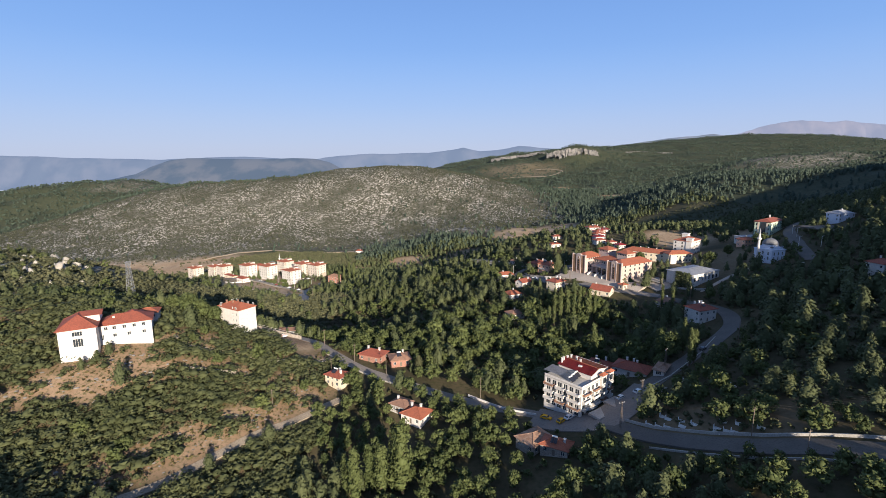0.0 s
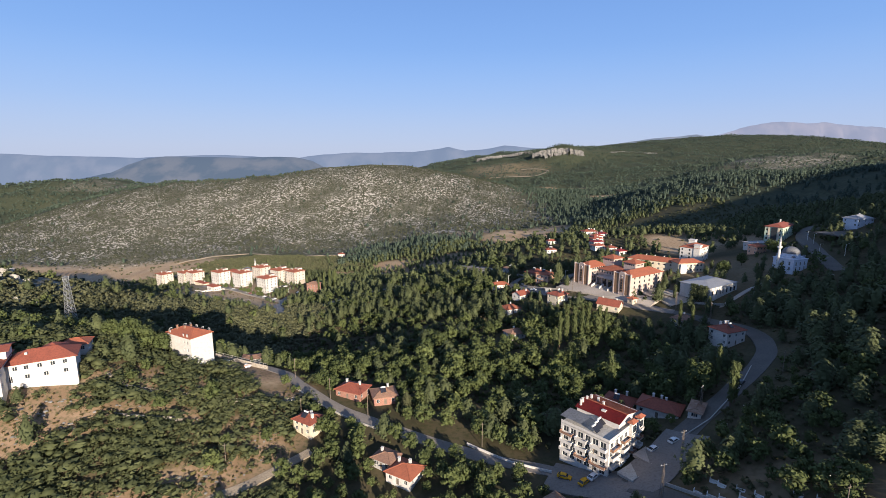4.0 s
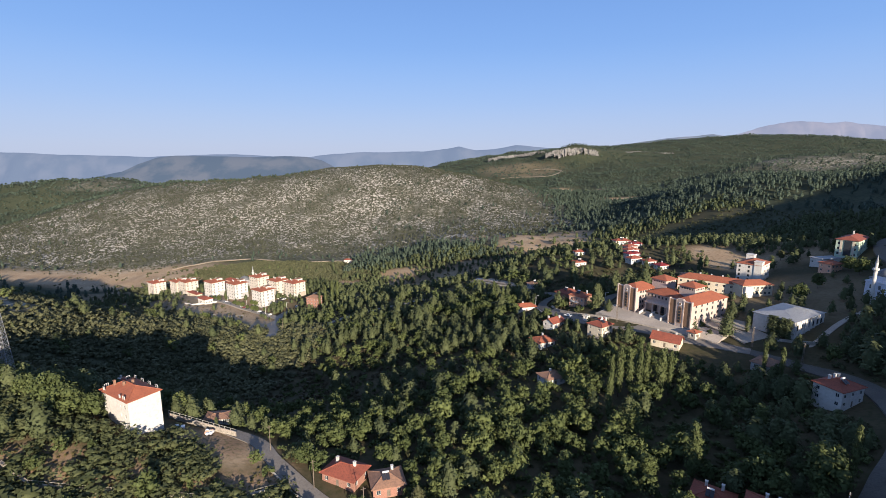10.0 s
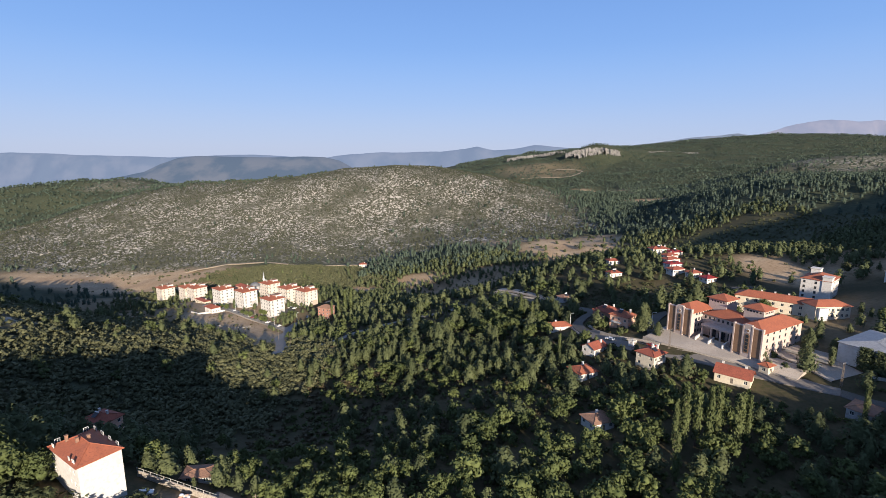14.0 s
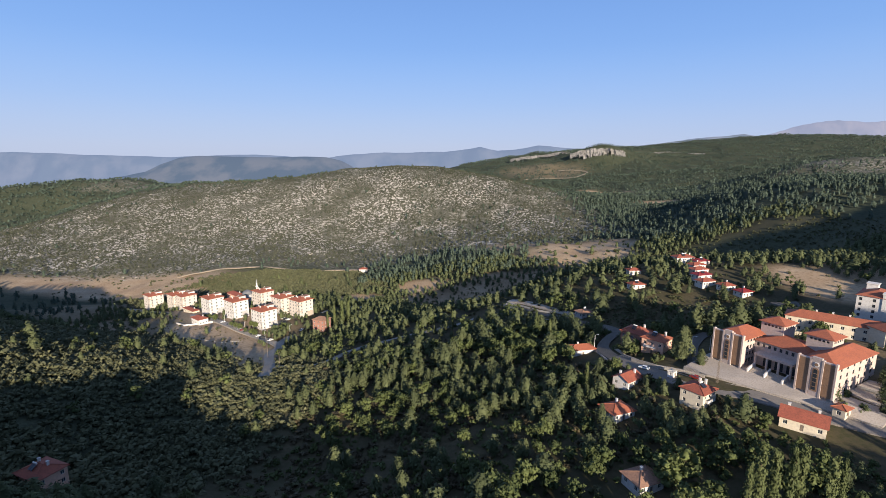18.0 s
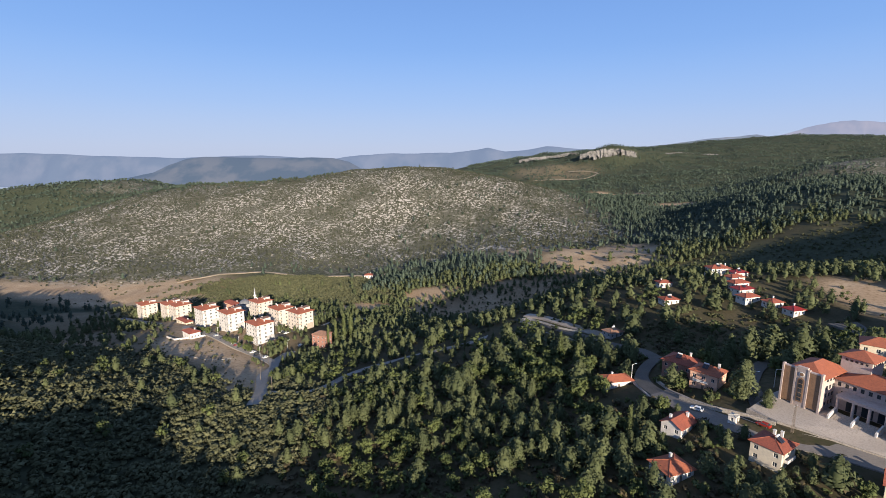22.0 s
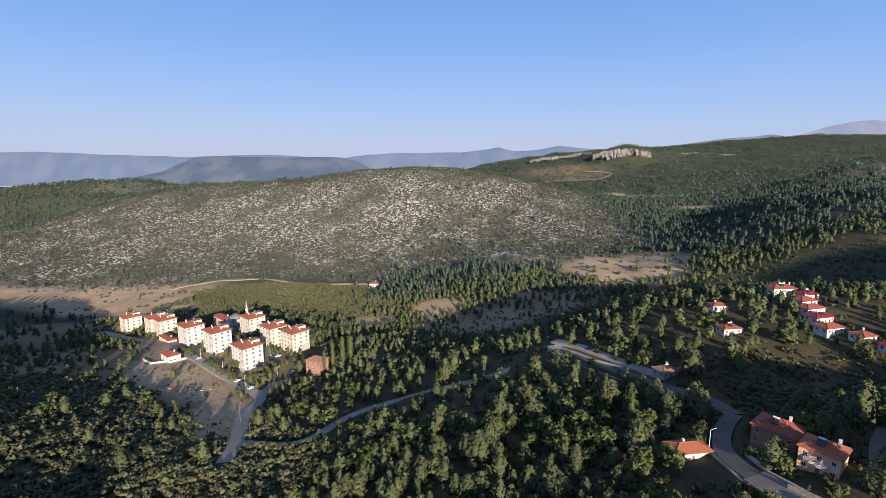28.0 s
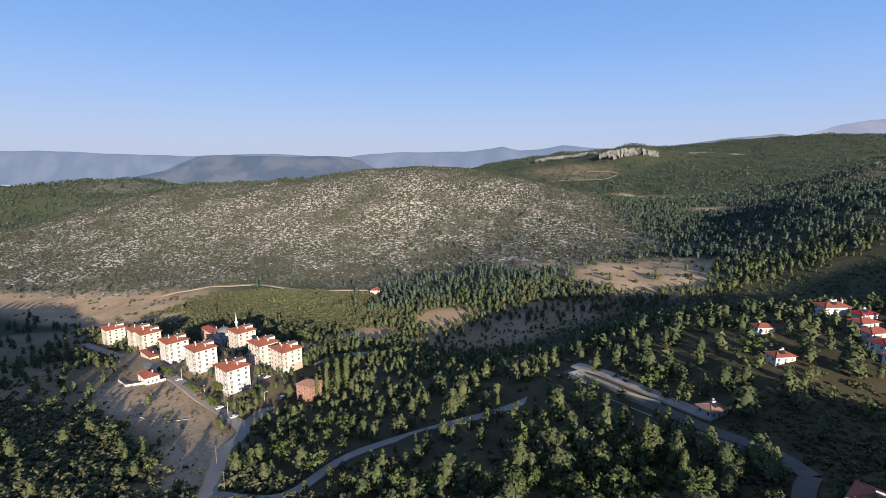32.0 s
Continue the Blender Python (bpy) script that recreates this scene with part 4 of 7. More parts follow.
def rows(width, floors, floor_h, cols, ww=1.2, wh=1.35, sill=0.95, z0=0.0, margin=1.0):
    """A regular set of openings on a wall."""
    out = []
    for f in range(floors):
        for c in range(cols):
            u = 0.0 if cols == 1 else -width / 2 + margin + ww / 2 + (width - 2 * margin - ww) * c / (cols - 1)
            out.append((u - ww / 2, u + ww / 2, z0 + f * floor_h + sill, z0 + f * floor_h + sill + wh))
    return out


def chimney(parent, x, y, z0, z1, s=0.35, mat="white"):
    c = part("chimney", box(block(x - s, x + s, y - s, y + s, z0, z1), x - s - 0.08, x + s + 0.08, y - s - 0.08, y + s + 0.08, z1, z1 + 0.14), M[mat], parent)
    return c


def ridge_caps(w, d, z, rise, over=0.5):
    """Raised hip and ridge tiles."""
    bm = bmesh.new()
    a, b = w / 2 + over, d / 2 + over
    e, g = max(0.0, a - b), max(0.0, b - a)
    t = z + rise + 0.03
    r0, r1 = ((-e, 0, t), (e, 0, t)) if w >= d else ((0, -g, t), (0, g, t))
    if w >= d:
        pairs = ((( -a, -b, z + 0.17), r0), ((a, -b, z + 0.17), r1), ((a, b, z + 0.17), r1), ((-a, b, z + 0.17), r0))
    else:
        pairs = ((( -a, -b, z + 0.17), r0), ((a, -b, z + 0.17), r0), ((a, b, z + 0.17), r1), ((-a, b, z + 0.17), r1))
    for p, q in pairs:
        tube(bm, p, q, 0.11, 0.11, 5)
    if (Vector(r1) - Vector(r0)).length > 0.3:
        tube(bm, r0, r1, 0.12, 0.12, 5)
    return bm


def house(name, x, y, turn, w, d, floors, label, wall="white", roof="tile", fh=2.8, rise=None, cols=(3, 2), group="village houses", chim=((0.2, 0.2),), over=0.6, sink=3.0, category="house", gabled=False, ww=1.2, lift=0.0, solar=False, balcony=False, frame="white_trim", clear=None):
    keep_clear(x, y, clear or 0.52 * math.hypot(w, d) + 0.8)
    keep_clear(x, y - 3, clear or 0.36 * w)
    t = thing(name, x, y, turn, label, category, group, lift)
    z1 = floors * fh + 0.25
    rise = rise or 0.21 * min(w, d) + 0.3
    holes = {"f": rows(w, floors, fh, cols[0], ww), "b": rows(w, floors, fh, cols[0], ww), "l": rows(d, floors, fh, cols[1], ww), "r": rows(d, floors, fh, cols[1], ww)}
    door_u = holes["f"][min(1, cols[0] - 1)]
    holes["f"][min(1, cols[0] - 1)] = (door_u[0], door_u[0] + 1.0, 0.05, 2.15)
    door_rect = holes["f"].pop(min(1, cols[0] - 1))
    body = {k: list(v) for k, v in holes.items()}
    body["f"] = body["f"] + [door_rect]
    part("wall", shell(w, d, -sink, z1, body), M[wall], t)
    glaze(t, w, d, holes, frame)
    part("door", block(door_rect[0], door_rect[1], -d / 2 + 0.08, -d / 2 + 0.14, 0.05, 2.15), M["pole_wood"], t, "brown wooden house door")
    part("floor_slab", block(-w / 2 + 0.1, w / 2 - 0.1, -d / 2 + 0.1, d / 2 - 0.1, -0.1, 0.0), M["concrete"], t)
    if gabled:
        part("roof", gable(w, d, z1, rise, over), M[roof], t)
        for s in (-1, 1):
            bm = bmesh.new()
            vs = [bm.verts.new(p) for p in ((s * (w / 2 - 0.02), -d / 2, z1), (s * (w / 2 - 0.02), d / 2, z1), (s * (w / 2 - 0.02), 0, z1 + rise))]
            bm.faces.new(vs if s > 0 else vs[::-1])
            part("gable_wall", bm, M[wall], t)
    else:
        part("roof", hip(w, d, z1, rise, over), M[roof], t)
        part("ridge_tiles", ridge_caps(w, d, z1, rise, over), M[roof], t)
    for cx, cy in chim:
        chimney(t, cx * w, cy * d, z1 + 0.2, z1 + rise + 0.7)
    if solar:
        heater(t, -0.05 * w, -0.22 * d, z1 + rise * 0.62)
    if balcony:
        for f in range(1, floors):
            part("balcony", box(box(block(-w * 0.35, w * 0.2, -d / 2 - 1.2, -d / 2 - 0.01, f * fh - 0.12, f * fh), -w * 0.35, w * 0.2, -d / 2 - 1.2, -d / 2 - 1.12, f * fh, f * fh + 0.9), -w * 0.35, -w * 0.35 + 0.08, -d / 2 - 1.12, -d / 2 - 0.01, f * fh, f * fh + 0.9), M["white"], t)
    return t


def heater(parent, x, y, z):
    """A solar water heater: tilted dark panels under a white tank on a frame."""
    bm = bmesh.new()
    for k in (-0.55, 0.55):
        v = [bm.verts.new((x + k + a, y + b, z + c)) for a, b, c in ((-0.5, -0.9, 0.1), (0.5, -0.9, 0.1), (0.5, 0.7, 1.2), (-0.5, 0.7, 1.2), (-0.5, -0.85, 0.02), (0.5, -0.85, 0.02), (0.5, 0.75, 1.12), (-0.5, 0.75, 1.12))]
        for f in ((0, 1, 2, 3), (7, 6, 5, 4), (0, 4, 5, 1), (1, 5, 6, 2), (2, 6, 7, 3), (3, 7, 4, 0)):
            bm.faces.new([v[i] for i in f])
    h = part("solar_heater", bm, M["solar"], parent, "dark solar panels on a roof frame")
    tank = bmesh.new()
    tube(tank, (x - 0.9, y + 0.85, z + 1.5), (x + 0.9, y + 0.85, z + 1.5), 0.28, 0.28, 10)
    part("tank", tank, M["white_trim"], h, "white water tank")
    for lx, ly in ((-1.0, -0.8), (1.0, -0.8), (-1.0, 0.9), (1.0, 0.9)):
        part("leg", block(x + lx - 0.03, x + lx + 0.03, y + ly - 0.03, y + ly + 0.03, z - 1.2, z + (0.05 if ly < 0 else 1.3)), M["metal"], h)


# ---- the village: houses ----
house("yellow_house", -36.2, 157.0, -32, 8.2, 6.6, 2, "small cream two-storey house with red hipped roof", "cream", fh=2.15, chim=((0.1, 0.1), (0.3, -0.1)), solar=True)
house("red_house", -26.5, 175.5, -25, 11, 8, 1, "low brick house with bright red roof", "brick", "tile", chim=((-0.3, 0.1), (0.25, 0.1)))
house("old_house", -16.5, 173, 15, 9, 8, 1, "low house with weathered red roof and solar heater", "brick", "tile_old", solar=True)
house("roadside_house", -8.4, 139.6, -32, 9, 8, 1, "single-storey house with orange tiled roof by the road", "white", "tile_orange", chim=((0.1, 0.2), (-0.3, 0.1)))
house("roadside_shed", -13.4, 144.4, -32, 7, 6, 1, "low old house with faded pink tiled roof", "grey_wall", "tile_old", rise=1.3, chim=((-0.3, 0.1),))
house("terrace_house", 56, 166.5, -38, 10, 9, 1, "low house with red tiled roof, solar heater and chimneys", chim=((0.2, 0.3), (-0.2, 0.2)), solar=True)
house("terrace_house", 64.5, 158, -38, 14, 9, 1, "long low house with red tiled roof and three chimneys", chim=((0.0, 0.2), (0.12, 0.1), (-0.2, 0.2)))
house("roof_shed", 71.5, 151.5, 52, 9, 4, 1, "low shed with rusty sheet roof along the road", "white", "rust", chim=(), rise=0.7, fh=2.4)
house("farmhouse", 24.7, 122.0, 35, 10, 8, 1, "old farmhouse with rusty patched roof", "stone_wall", "rust", chim=())
house("farmhouse_wing", 29.5, 117.5, -30, 9, 6, 1, "farmhouse wing with orange roof and solar heater", "stone_wall", "tile_orange", solar=True, chim=((0.3, 0.0),))
house("grey_house", 35, 231, 22, 9, 7.5, 1, "pale single-storey house with weathered brown roof", "white", "tile_old", chim=((0.0, 0.1),))
house("white_cottage", 38.1, 260.6, 22, 9.5, 8, 1, "white cottage with orange hipped roof and white canopy", roof="tile_orange", chim=((0.1, 0.2),))
house("chalet", 46.5, 277, 38, 9.5, 7, 1, "white chalet with red gabled roof", gabled=True, rise=2.2, chim=((-0.3, 0.2), (0.3, -0.2)))
house("villa", 61.4, 260.6, 36, 9, 8.5, 2, "cream two-storey villa with red hipped roof and balcony", "cream", balcony=True, solar=True, chim=((0.25, 0.1), (0.35, -0.1)))
house("red_roof_house", 81.9, 245.8, -40, 12.5, 7, 1, "long low cream house with smooth red gabled roof", "cream", gabled=True, rise=3.0, chim=((-0.35, 0.1), (0.3, 0.1)))
house("shed_house", 104.2, 223.2, 35, 9, 7, 1, "low shed with weathered brown roof", "grey_wall", "tile_old", chim=((0.2, 0.0),))
house("blue_white_house", 107.5, 197.5, 20, 11.5, 9.5, 2, "white two-storey house with red roof and balcony posts", "white", fh=3.0, chim=((-0.2, 0.2), (0.05, 0.2), (0.15, 0.15)), solar=True, lift=1.0)
house("cafe_house", 40, 312, 12, 13, 7, 1, "white single-storey house with orange roof beside the road", roof="tile_orange", chim=((-0.1, 0.1),), fh=3.0, lift=-0.8)
house("pink_house", 64.2, 298.4, -47, 10, 9, 2, "peach two-storey house with orange roof and solar heaters", "peach", "tile_orange", fh=3.3, solar=True, chim=((0.3, 0.2),), balcony=True, lift=-1.2)
house("dark_house", 61.7, 311.0, -47, 12, 10.5, 2, "reddish house with dark red roof in the shade", "brick", "tile", fh=3.2, solar=True, lift=-1.2)
house("white_villa", 132.5, 431.5, 8, 14.5, 8, 2, "white two-storey villa with red roof", chim=((0.0, 0.2), (0.2, 0.2), (0.4, 0.1)), solar=True)
house("hillside_house", 98, 419.5, 5, 9, 6, 1, "white hillside house with red roof among bushes", chim=((-0.2, 0.1),))
house("hillside_house", 91, 395, 12, 10, 6.5, 1, "white hillside house with red roof and solar heaters", solar=True)
house("lane_cottage", 56, 369, 25, 9, 7, 1, "grey cottage with small red roof above the road", "grey_wall", "tile_old", solar=True)
for k, (hx, hy, hw) in enumerate(((140, 424.5, 12), (132.5, 414, 12), (129, 404, 13), (126.5, 394.5, 13), (124, 385, 12), (130.5, 376.5, 9), (134, 367, 9))):
    house("row_house", hx, hy, 18, 0.9 * hw, 7, 1, "white house with red roof in a stepped row", roof="tile" if k % 3 else "sheet_red", solar=k in (0, 3))
house("far_house", -118, 677, 5, 11, 8, 1, "lone pale house with red roof under the hill", fh=3.2)
house("ridge_villa", 185, 203, 20, 11, 9, 2, "white house among dark pines on the slope")
house("shaded_hall", 246, 303, 15, 16, 10, 2, "pale blue building in the shade of the hill", "pale_blue", "sheet_grey")
house("estate_shop", -184, 438.5, -37, 13, 8, 1, "white single-storey shop with red roof on open ground", fh=4.2, cols=(5, 3))
house("estate_arcade", -214, 482, -37, 20, 6, 1, "long low shop row with red roof between blocks", "cream", fh=3.2, rise=1.2, cols=(7, 2))
house("brick_block", -97, 426, -20, 11, 9, 3, "unfinished red brick house of three storeys", "brick", "tile_old", fh=3.0, chim=())
house("estate_school", -196, 520, -37, 22, 9, 3, "shaded building with dark red roof behind the blocks", "peach", "tile", fh=3.0)
house("yard_shed", -66, 198, 8, 8, 5, 1, "low shed with red and grey sheet roof behind the wall", "grey_wall", "tile_old", rise=0.8, chim=(), fh=2.4)
house("valley_house", -117, 235.5, -20, 11, 9, 2, "shaded pink house with dark red roof below the block", "peach", "tile", solar=True, chim=((0.2, 0.1), (-0.2, 0.1)))
house("side_house", -105, 168, 20, 8, 6.5, 1, "small house with orange roof behind the building", "white", "tile_orange", chim=())
house("junction_hut", 60.5, 276, 40, 3.0, 2.4, 1, "small white hut on the bend", "white", "concrete", over=0.12, rise=0.25, chim=(), cols=(2, 1), ww=0.7, fh=2.4)
house("mosque_house", 193.8, 311, 15, 9, 8, 2, "small house with red roof beside the mosque", "peach", "tile_orange")
house("depot", 206, 329, 12, 18, 8, 1, "low white depot with flat grey roof", "white", "sheet_grey", rise=0.5, chim=(), fh=4)


for cx, cy, cr in ((112, 186, 9), (116, 176, 8), (119.5, 167, 6), (123, 157, 6), (127, 147, 6), (131, 137, 6)):
    keep_clear(cx, cy, cr)


# ---- white public building with a wing ----
def public_building():
    keep_clear(-115, 150, 10)
    keep_clear(-103, 157, 10)
    t = thing("public_building", -113.7, 146.8, 28, "white public building with two red hipped roofs", "public building", lift=0.5)
    t.matrix_world.translation.z = 11.4
    w, d, h = 12, 16, 7.9
    holes = {"f": [(-1.6, 1.6, 5.2, 7.0), (-1.6, 1.6, 1.0, 4.2)], "r": rows(d, 2, 4.0, 4, 1.1, 1.6), "l": rows(d, 2, 4.0, 4, 1.1, 1.6), "b": rows(w, 2, 4.0, 3)}
    part("wall", shell(w, d, -6, h, holes), M["white"], t)
    glaze(t, w, d, holes, bars=3)
    part("roof", hip(w, d, h, 4.2, 0.7), M["tile"], t, "red tiled hipped roof")
    part("ridge_tiles", ridge_caps(w, d, h, 4.2, 0.7), M["tile"], t)
    dorm = part("roof_lantern", block(1.0, 6.8, -1.5, 5.5, h + 0.6, h + 3.2), M["white"], t, "white raised roof lantern")
    bm = gable(7.0, 7.8, 0, 1.0, 0.4)
    bm.transform(pose(3.9, 2.0, h + 3.2))
    part("lantern_roof", bm, M["tile"], dorm)
    ww, wd, wh = 18, 10, 6.4
    x0, y0 = w / 2, 1.5
    holes = {"f": [(-8.6, -7.6, 0.5, 2.6), (-7.4, -6.1, 4.3, 5.7), (-4.6, -3.3, 4.3, 5.7), (-1.2, 0.1, 4.3, 5.7), (2.2, 3.5, 4.3, 5.7), (5.4, 6.7, 4.3, 5.7), (-4.6, -3.3, 1.2, 2.6), (0.2, 1.5, 1.2, 2.6), (5.4, 6.7, 1.2, 2.6)], "r": [(-1.0, 0.2, 4.2, 5.7)]}
    bm = shell(ww, wd, -6, wh, holes)
    wing = part("wing", bm, M["white"], t, "long two-storey white wing")
    wing.matrix_basis = pose(x0 + ww / 2, y0 + 2.0, -0.3)
    glaze(wing, ww, wd, holes)
    part("wing_roof", hip(ww, wd, wh, 3.0, 0.7), M["tile"], wing, "red tiled hipped roof")
    bm = hip(7, 8, wh + 0.4, 2.4, 0.4)
    bm.transform(pose(2.0, 4.5, 0))
    part("cross_roof", bm, M["tile"], wing)
    bm = block(-4.4, -3.7, -2.2, -1.5, wh + 1.0, wh + 2.6)
    part("chimney", bm, M["white"], wing)


public_building()


# ---- plain white block on the terrace ----
def tower_block():
    keep_clear(-80, 185, 11)
    for cx, cy, cr in ((-66, 189, 10), (-58, 187, 9), (-55, 181, 8), (-52, 174, 6)):
        keep_clear(cx, cy, cr)
    t = thing("apartment_block", -80.6, 184.4, 58, "white four-storey block with red hipped roof and blank side wall", "apartment block")
    w, d = 9.5, 15.5
    h = 11.7 - t.matrix_world.translation.z
    holes = {"l": [r for f in range(4) for r in ((-6.4 + 0, -5.4, 2.2 + f * 3.0, 3.5 + f * 3.0), (3.0, 3.7, 2.4 + f * 3.0, 3.4 + f * 3.0), (5.2, 6.2, 2.2 + f * 3.0, 3.5 + f * 3.0))], "b": rows(w, 4, 3.0, 2, z0=1.2), "r": rows(d, 4, 3.0, 4, z0=1.2)}
    part("wall", shell(w, d, -5, h, holes), M["white"], t)
    glaze(t, w, d, holes)
    part("roof", hip(w, d, h, 2.4, 0.5), M["tile_orange"], t, "red tiled hipped roof")
    part("ridge_tiles", ridge_caps(w, d, h, 2.4, 0.5), M["tile_orange"], t)
    for cx, cy in ((-1.2, 1.0), (1.0, 0.2), (-2.2, 4.5)):
        chimney(t, cx, cy, h + 1.2, h + 2.9, 0.3, "tile_old")


tower_block()


# ---- roadside apartment block with balconies ----
def apartments():
    keep_clear(42, 142, 17)
    t = thing("apartment_block", 41.6, 142.2, 41, "white four-storey apartment block with balconies and a red roof", "apartment block", lift=0.3)
    w, d, fh = 20.5, 16.5, 2.8
    h = 4 * fh + 0.4
    holes = {"f": rows(w, 4, fh, 7, 1.7, 1.8, 0.5, 0.2), "l": rows(d, 4, fh, 6, 1.8, 1.9, 0.4, 0.2), "r": rows(d, 4, fh, 4), "b": rows(w, 4, fh, 5)}
    part("wall", shell(w, d, -3, h, holes), M["white"], t)
    glaze(t, w, d, holes)
    part("terrace_floor", block(-w / 2, w / 2, -d / 2, d / 2, h - 0.25, h + 0.02), M["concrete"], t, "grey concrete roof terrace")
    bm = block(-w / 2, w / 2, -d / 2, -d / 2 + 0.15, h + 0.02, h + 0.8)
    box(bm, -w / 2, -w / 2 + 0.15, -d / 2 + 0.15, d / 2, h + 0.02, h + 0.8)
    part("parapet", bm, M["white"], t)
    x0, x1, xr = -1.8, w / 2 - 0.3, 2.6
    att = part("attic", block(x0, x1, -d / 2 + 1.6, d / 2 - 0.3, h, h + 2.2), M["white"], t, "set-back white attic storey")
    for name, mat, label, ax, az, bx, bz in (("roof", "sheet_red", "dark red painted sheet roof slope", x0 - 0.6, h + 2.15, xr, h + 3.7), ("roof", "tile_orange", "orange tiled roof slope", xr, h + 3.7, x1 + 0.7, h + 2.0)):
        bm = bmesh.new()
        v = [bm.verts.new(p) for p in ((ax, -d / 2 + 1.1, az), (bx, -d / 2 + 1.1, bz), (bx, d / 2 + 0.2, bz), (ax, d / 2 + 0.2, az))]
        bm.faces.new(v)
        bmesh.ops.solidify(bm, geom=bm.faces[:], thickness=0.14)
        bmesh.ops.recalc_face_normals(bm, faces=bm.faces)
        part(name, bm, M[mat], att, label)
    for s_y in (-d / 2 + 1.6, d / 2 - 0.3):
        bm = bmesh.new()
        bm.faces.new([bm.verts.new(p) for p in ((x0, s_y, h + 2.2), (x1, s_y, h + 2.1), (xr, s_y, h + 3.6))])
        part("gable_wall", bm, M["white"], att)
    part("ridge_tiles", block(xr - 0.16, xr + 0.16, -d / 2 + 1.1, d / 2 + 0.2, h + 3.62, h + 3.82), M["tile_orange"], att)
    part("skylight", block(0.0, 0.9, -1.0, 0.4, h + 2.7, h + 3.4), M["white"], att, "small white roof hatch")
    # glazed bays with little tiled roofs on the sunny front
    for cx in (3.4, 8.2):
        bay = part("bay", block(cx - 1.5, cx + 1.5, -d / 2 - 0.9, -d / 2 - 0.012, h - 2.6, h + 1.6), M["white"], t, "white corner bay with a tiled cap")
        bm = hip(3.0, 1.6, h + 1.6, 0.9, 0.25)
        bm.transform(pose(cx, -d / 2 - 0.3, 0))
        part("bay_roof", bm, M["tile_orange"], bay)
        part("bay_window", block(cx - 1.0, cx + 1.0, -d / 2 - 0.96, -d / 2 - 0.904, h - 1.6, h + 0.6), M["glass"], bay)
    lean = bmesh.new()
    v = [lean.verts.new(p) for p in ((-w / 2 - 0.3, 1.0, h + 2.2), (-w / 2 + 5.3, 1.0, h + 2.7), (-w / 2 + 5.3, d / 2 + 0.3, h + 2.7), (-w / 2 - 0.3, d / 2 + 0.3, h + 2.2))]
    lean.faces.new(v)
    bmesh.ops.solidify(lean, geom=lean.faces[:], thickness=0.1)
    part("canopy", lean, M["sheet_grey"], t, "grey sheet canopy over the terrace")
    for k in range(3):
        heater(att, -8.0 + 2.5 * k, -2.6 + 0.5 * k, h + 0.5)
    for cx, cy in ((-0.8, 7.2), (0.6, 7.4), (2.6, 7.0), (4.6, 6.6), (3.2, 1.4), (4.4, 4.0)):
        chimney(att, cx, cy, h + 2.4, h + 4.5, 0.26)
    for side, runs in (("f", ((-9.6, -5.0), (-3.0, 1.0), (2.6, 5.6), (7.0, 9.8))), ("l", ((-7.8, -2.6), (-1.4, 2.6), (3.6, 7.9)))):
        for f in range(1, 4):
            for a, b in runs:
                if side == "f":
                    bm = block(a, b, -d / 2 - 1.2, -d / 2 - 0.01, f * fh, f * fh + 0.16)
                    rail = box(box(block(a, b, -d / 2 - 1.2, -d / 2 - 1.1, f * fh + 0.16, f * fh + 1.0), a, a + 0.08, -d / 2 - 1.1, -d / 2 - 0.01, f * fh + 0.16, f * fh + 1.0), b - 0.08, b, -d / 2 - 1.1, -d / 2 - 0.01, f * fh + 0.16, f * fh + 1.0)
                else:
                    bm = block(-w / 2 - 1.3, -w / 2 - 0.01, a, b, f * fh, f * fh + 0.16)
                    rail = box(box(block(-w / 2 - 1.3, -w / 2 - 1.2, a, b, f * fh + 0.16, f * fh + 1.0), -w / 2 - 1.2, -w / 2 - 0.01, a, a + 0.08, f * fh + 0.16, f * fh + 1.0), -w / 2 - 1.2, -w / 2 - 0.01, b - 0.08, b, f * fh + 0.16, f * fh + 1.0)
                bal = part("balcony", bm, M["white"], t)
                part("railing", rail, M["white" if (f + int(a)) % 3 else "tile_old"], bal)


apartments()


# ---- school with arched bays ----
def arch(bm, cx, z0, w, h, y, depth=0.25, n=10):
    """A panel with a pointed-round head, standing on z0."""
    pts = [(cx - w / 2, z0), (cx + w / 2, z0)] + [(cx + w / 2 * math.cos(a), z0 + h - w / 2 + w / 2 * math.sin(a)) for a in np.linspace(0, math.pi, n)]
    a = [bm.verts.new((px, y, pz)) for px, pz in pts]
    b = [bm.verts.new((px, y + depth, pz)) for px, pz in pts]
    bm.faces.new(a)
    for k in range(len(pts)):
        j = (k + 1) % len(pts)
        bm.faces.new((a[j], a[k], b[k], b[j]))
    return bm


def disc(r, y, z, n=18, depth=0.08):
    """A round plate facing the front."""
    bm = bmesh.new()
    a = [bm.verts.new((r * math.cos(k * 2 * math.pi / n), y, z + r * math.sin(k * 2 * math.pi / n))) for k in range(n)]
    b = [bm.verts.new((v.co.x, y + depth, v.co.z)) for v in a]
    bm.faces.new(a)
    for k in range(n):
        bm.faces.new((a[k], b[k], b[(k + 1) % n], a[(k + 1) % n]))
    bmesh.ops.recalc_face_normals(bm, faces=bm.faces)
    return bm


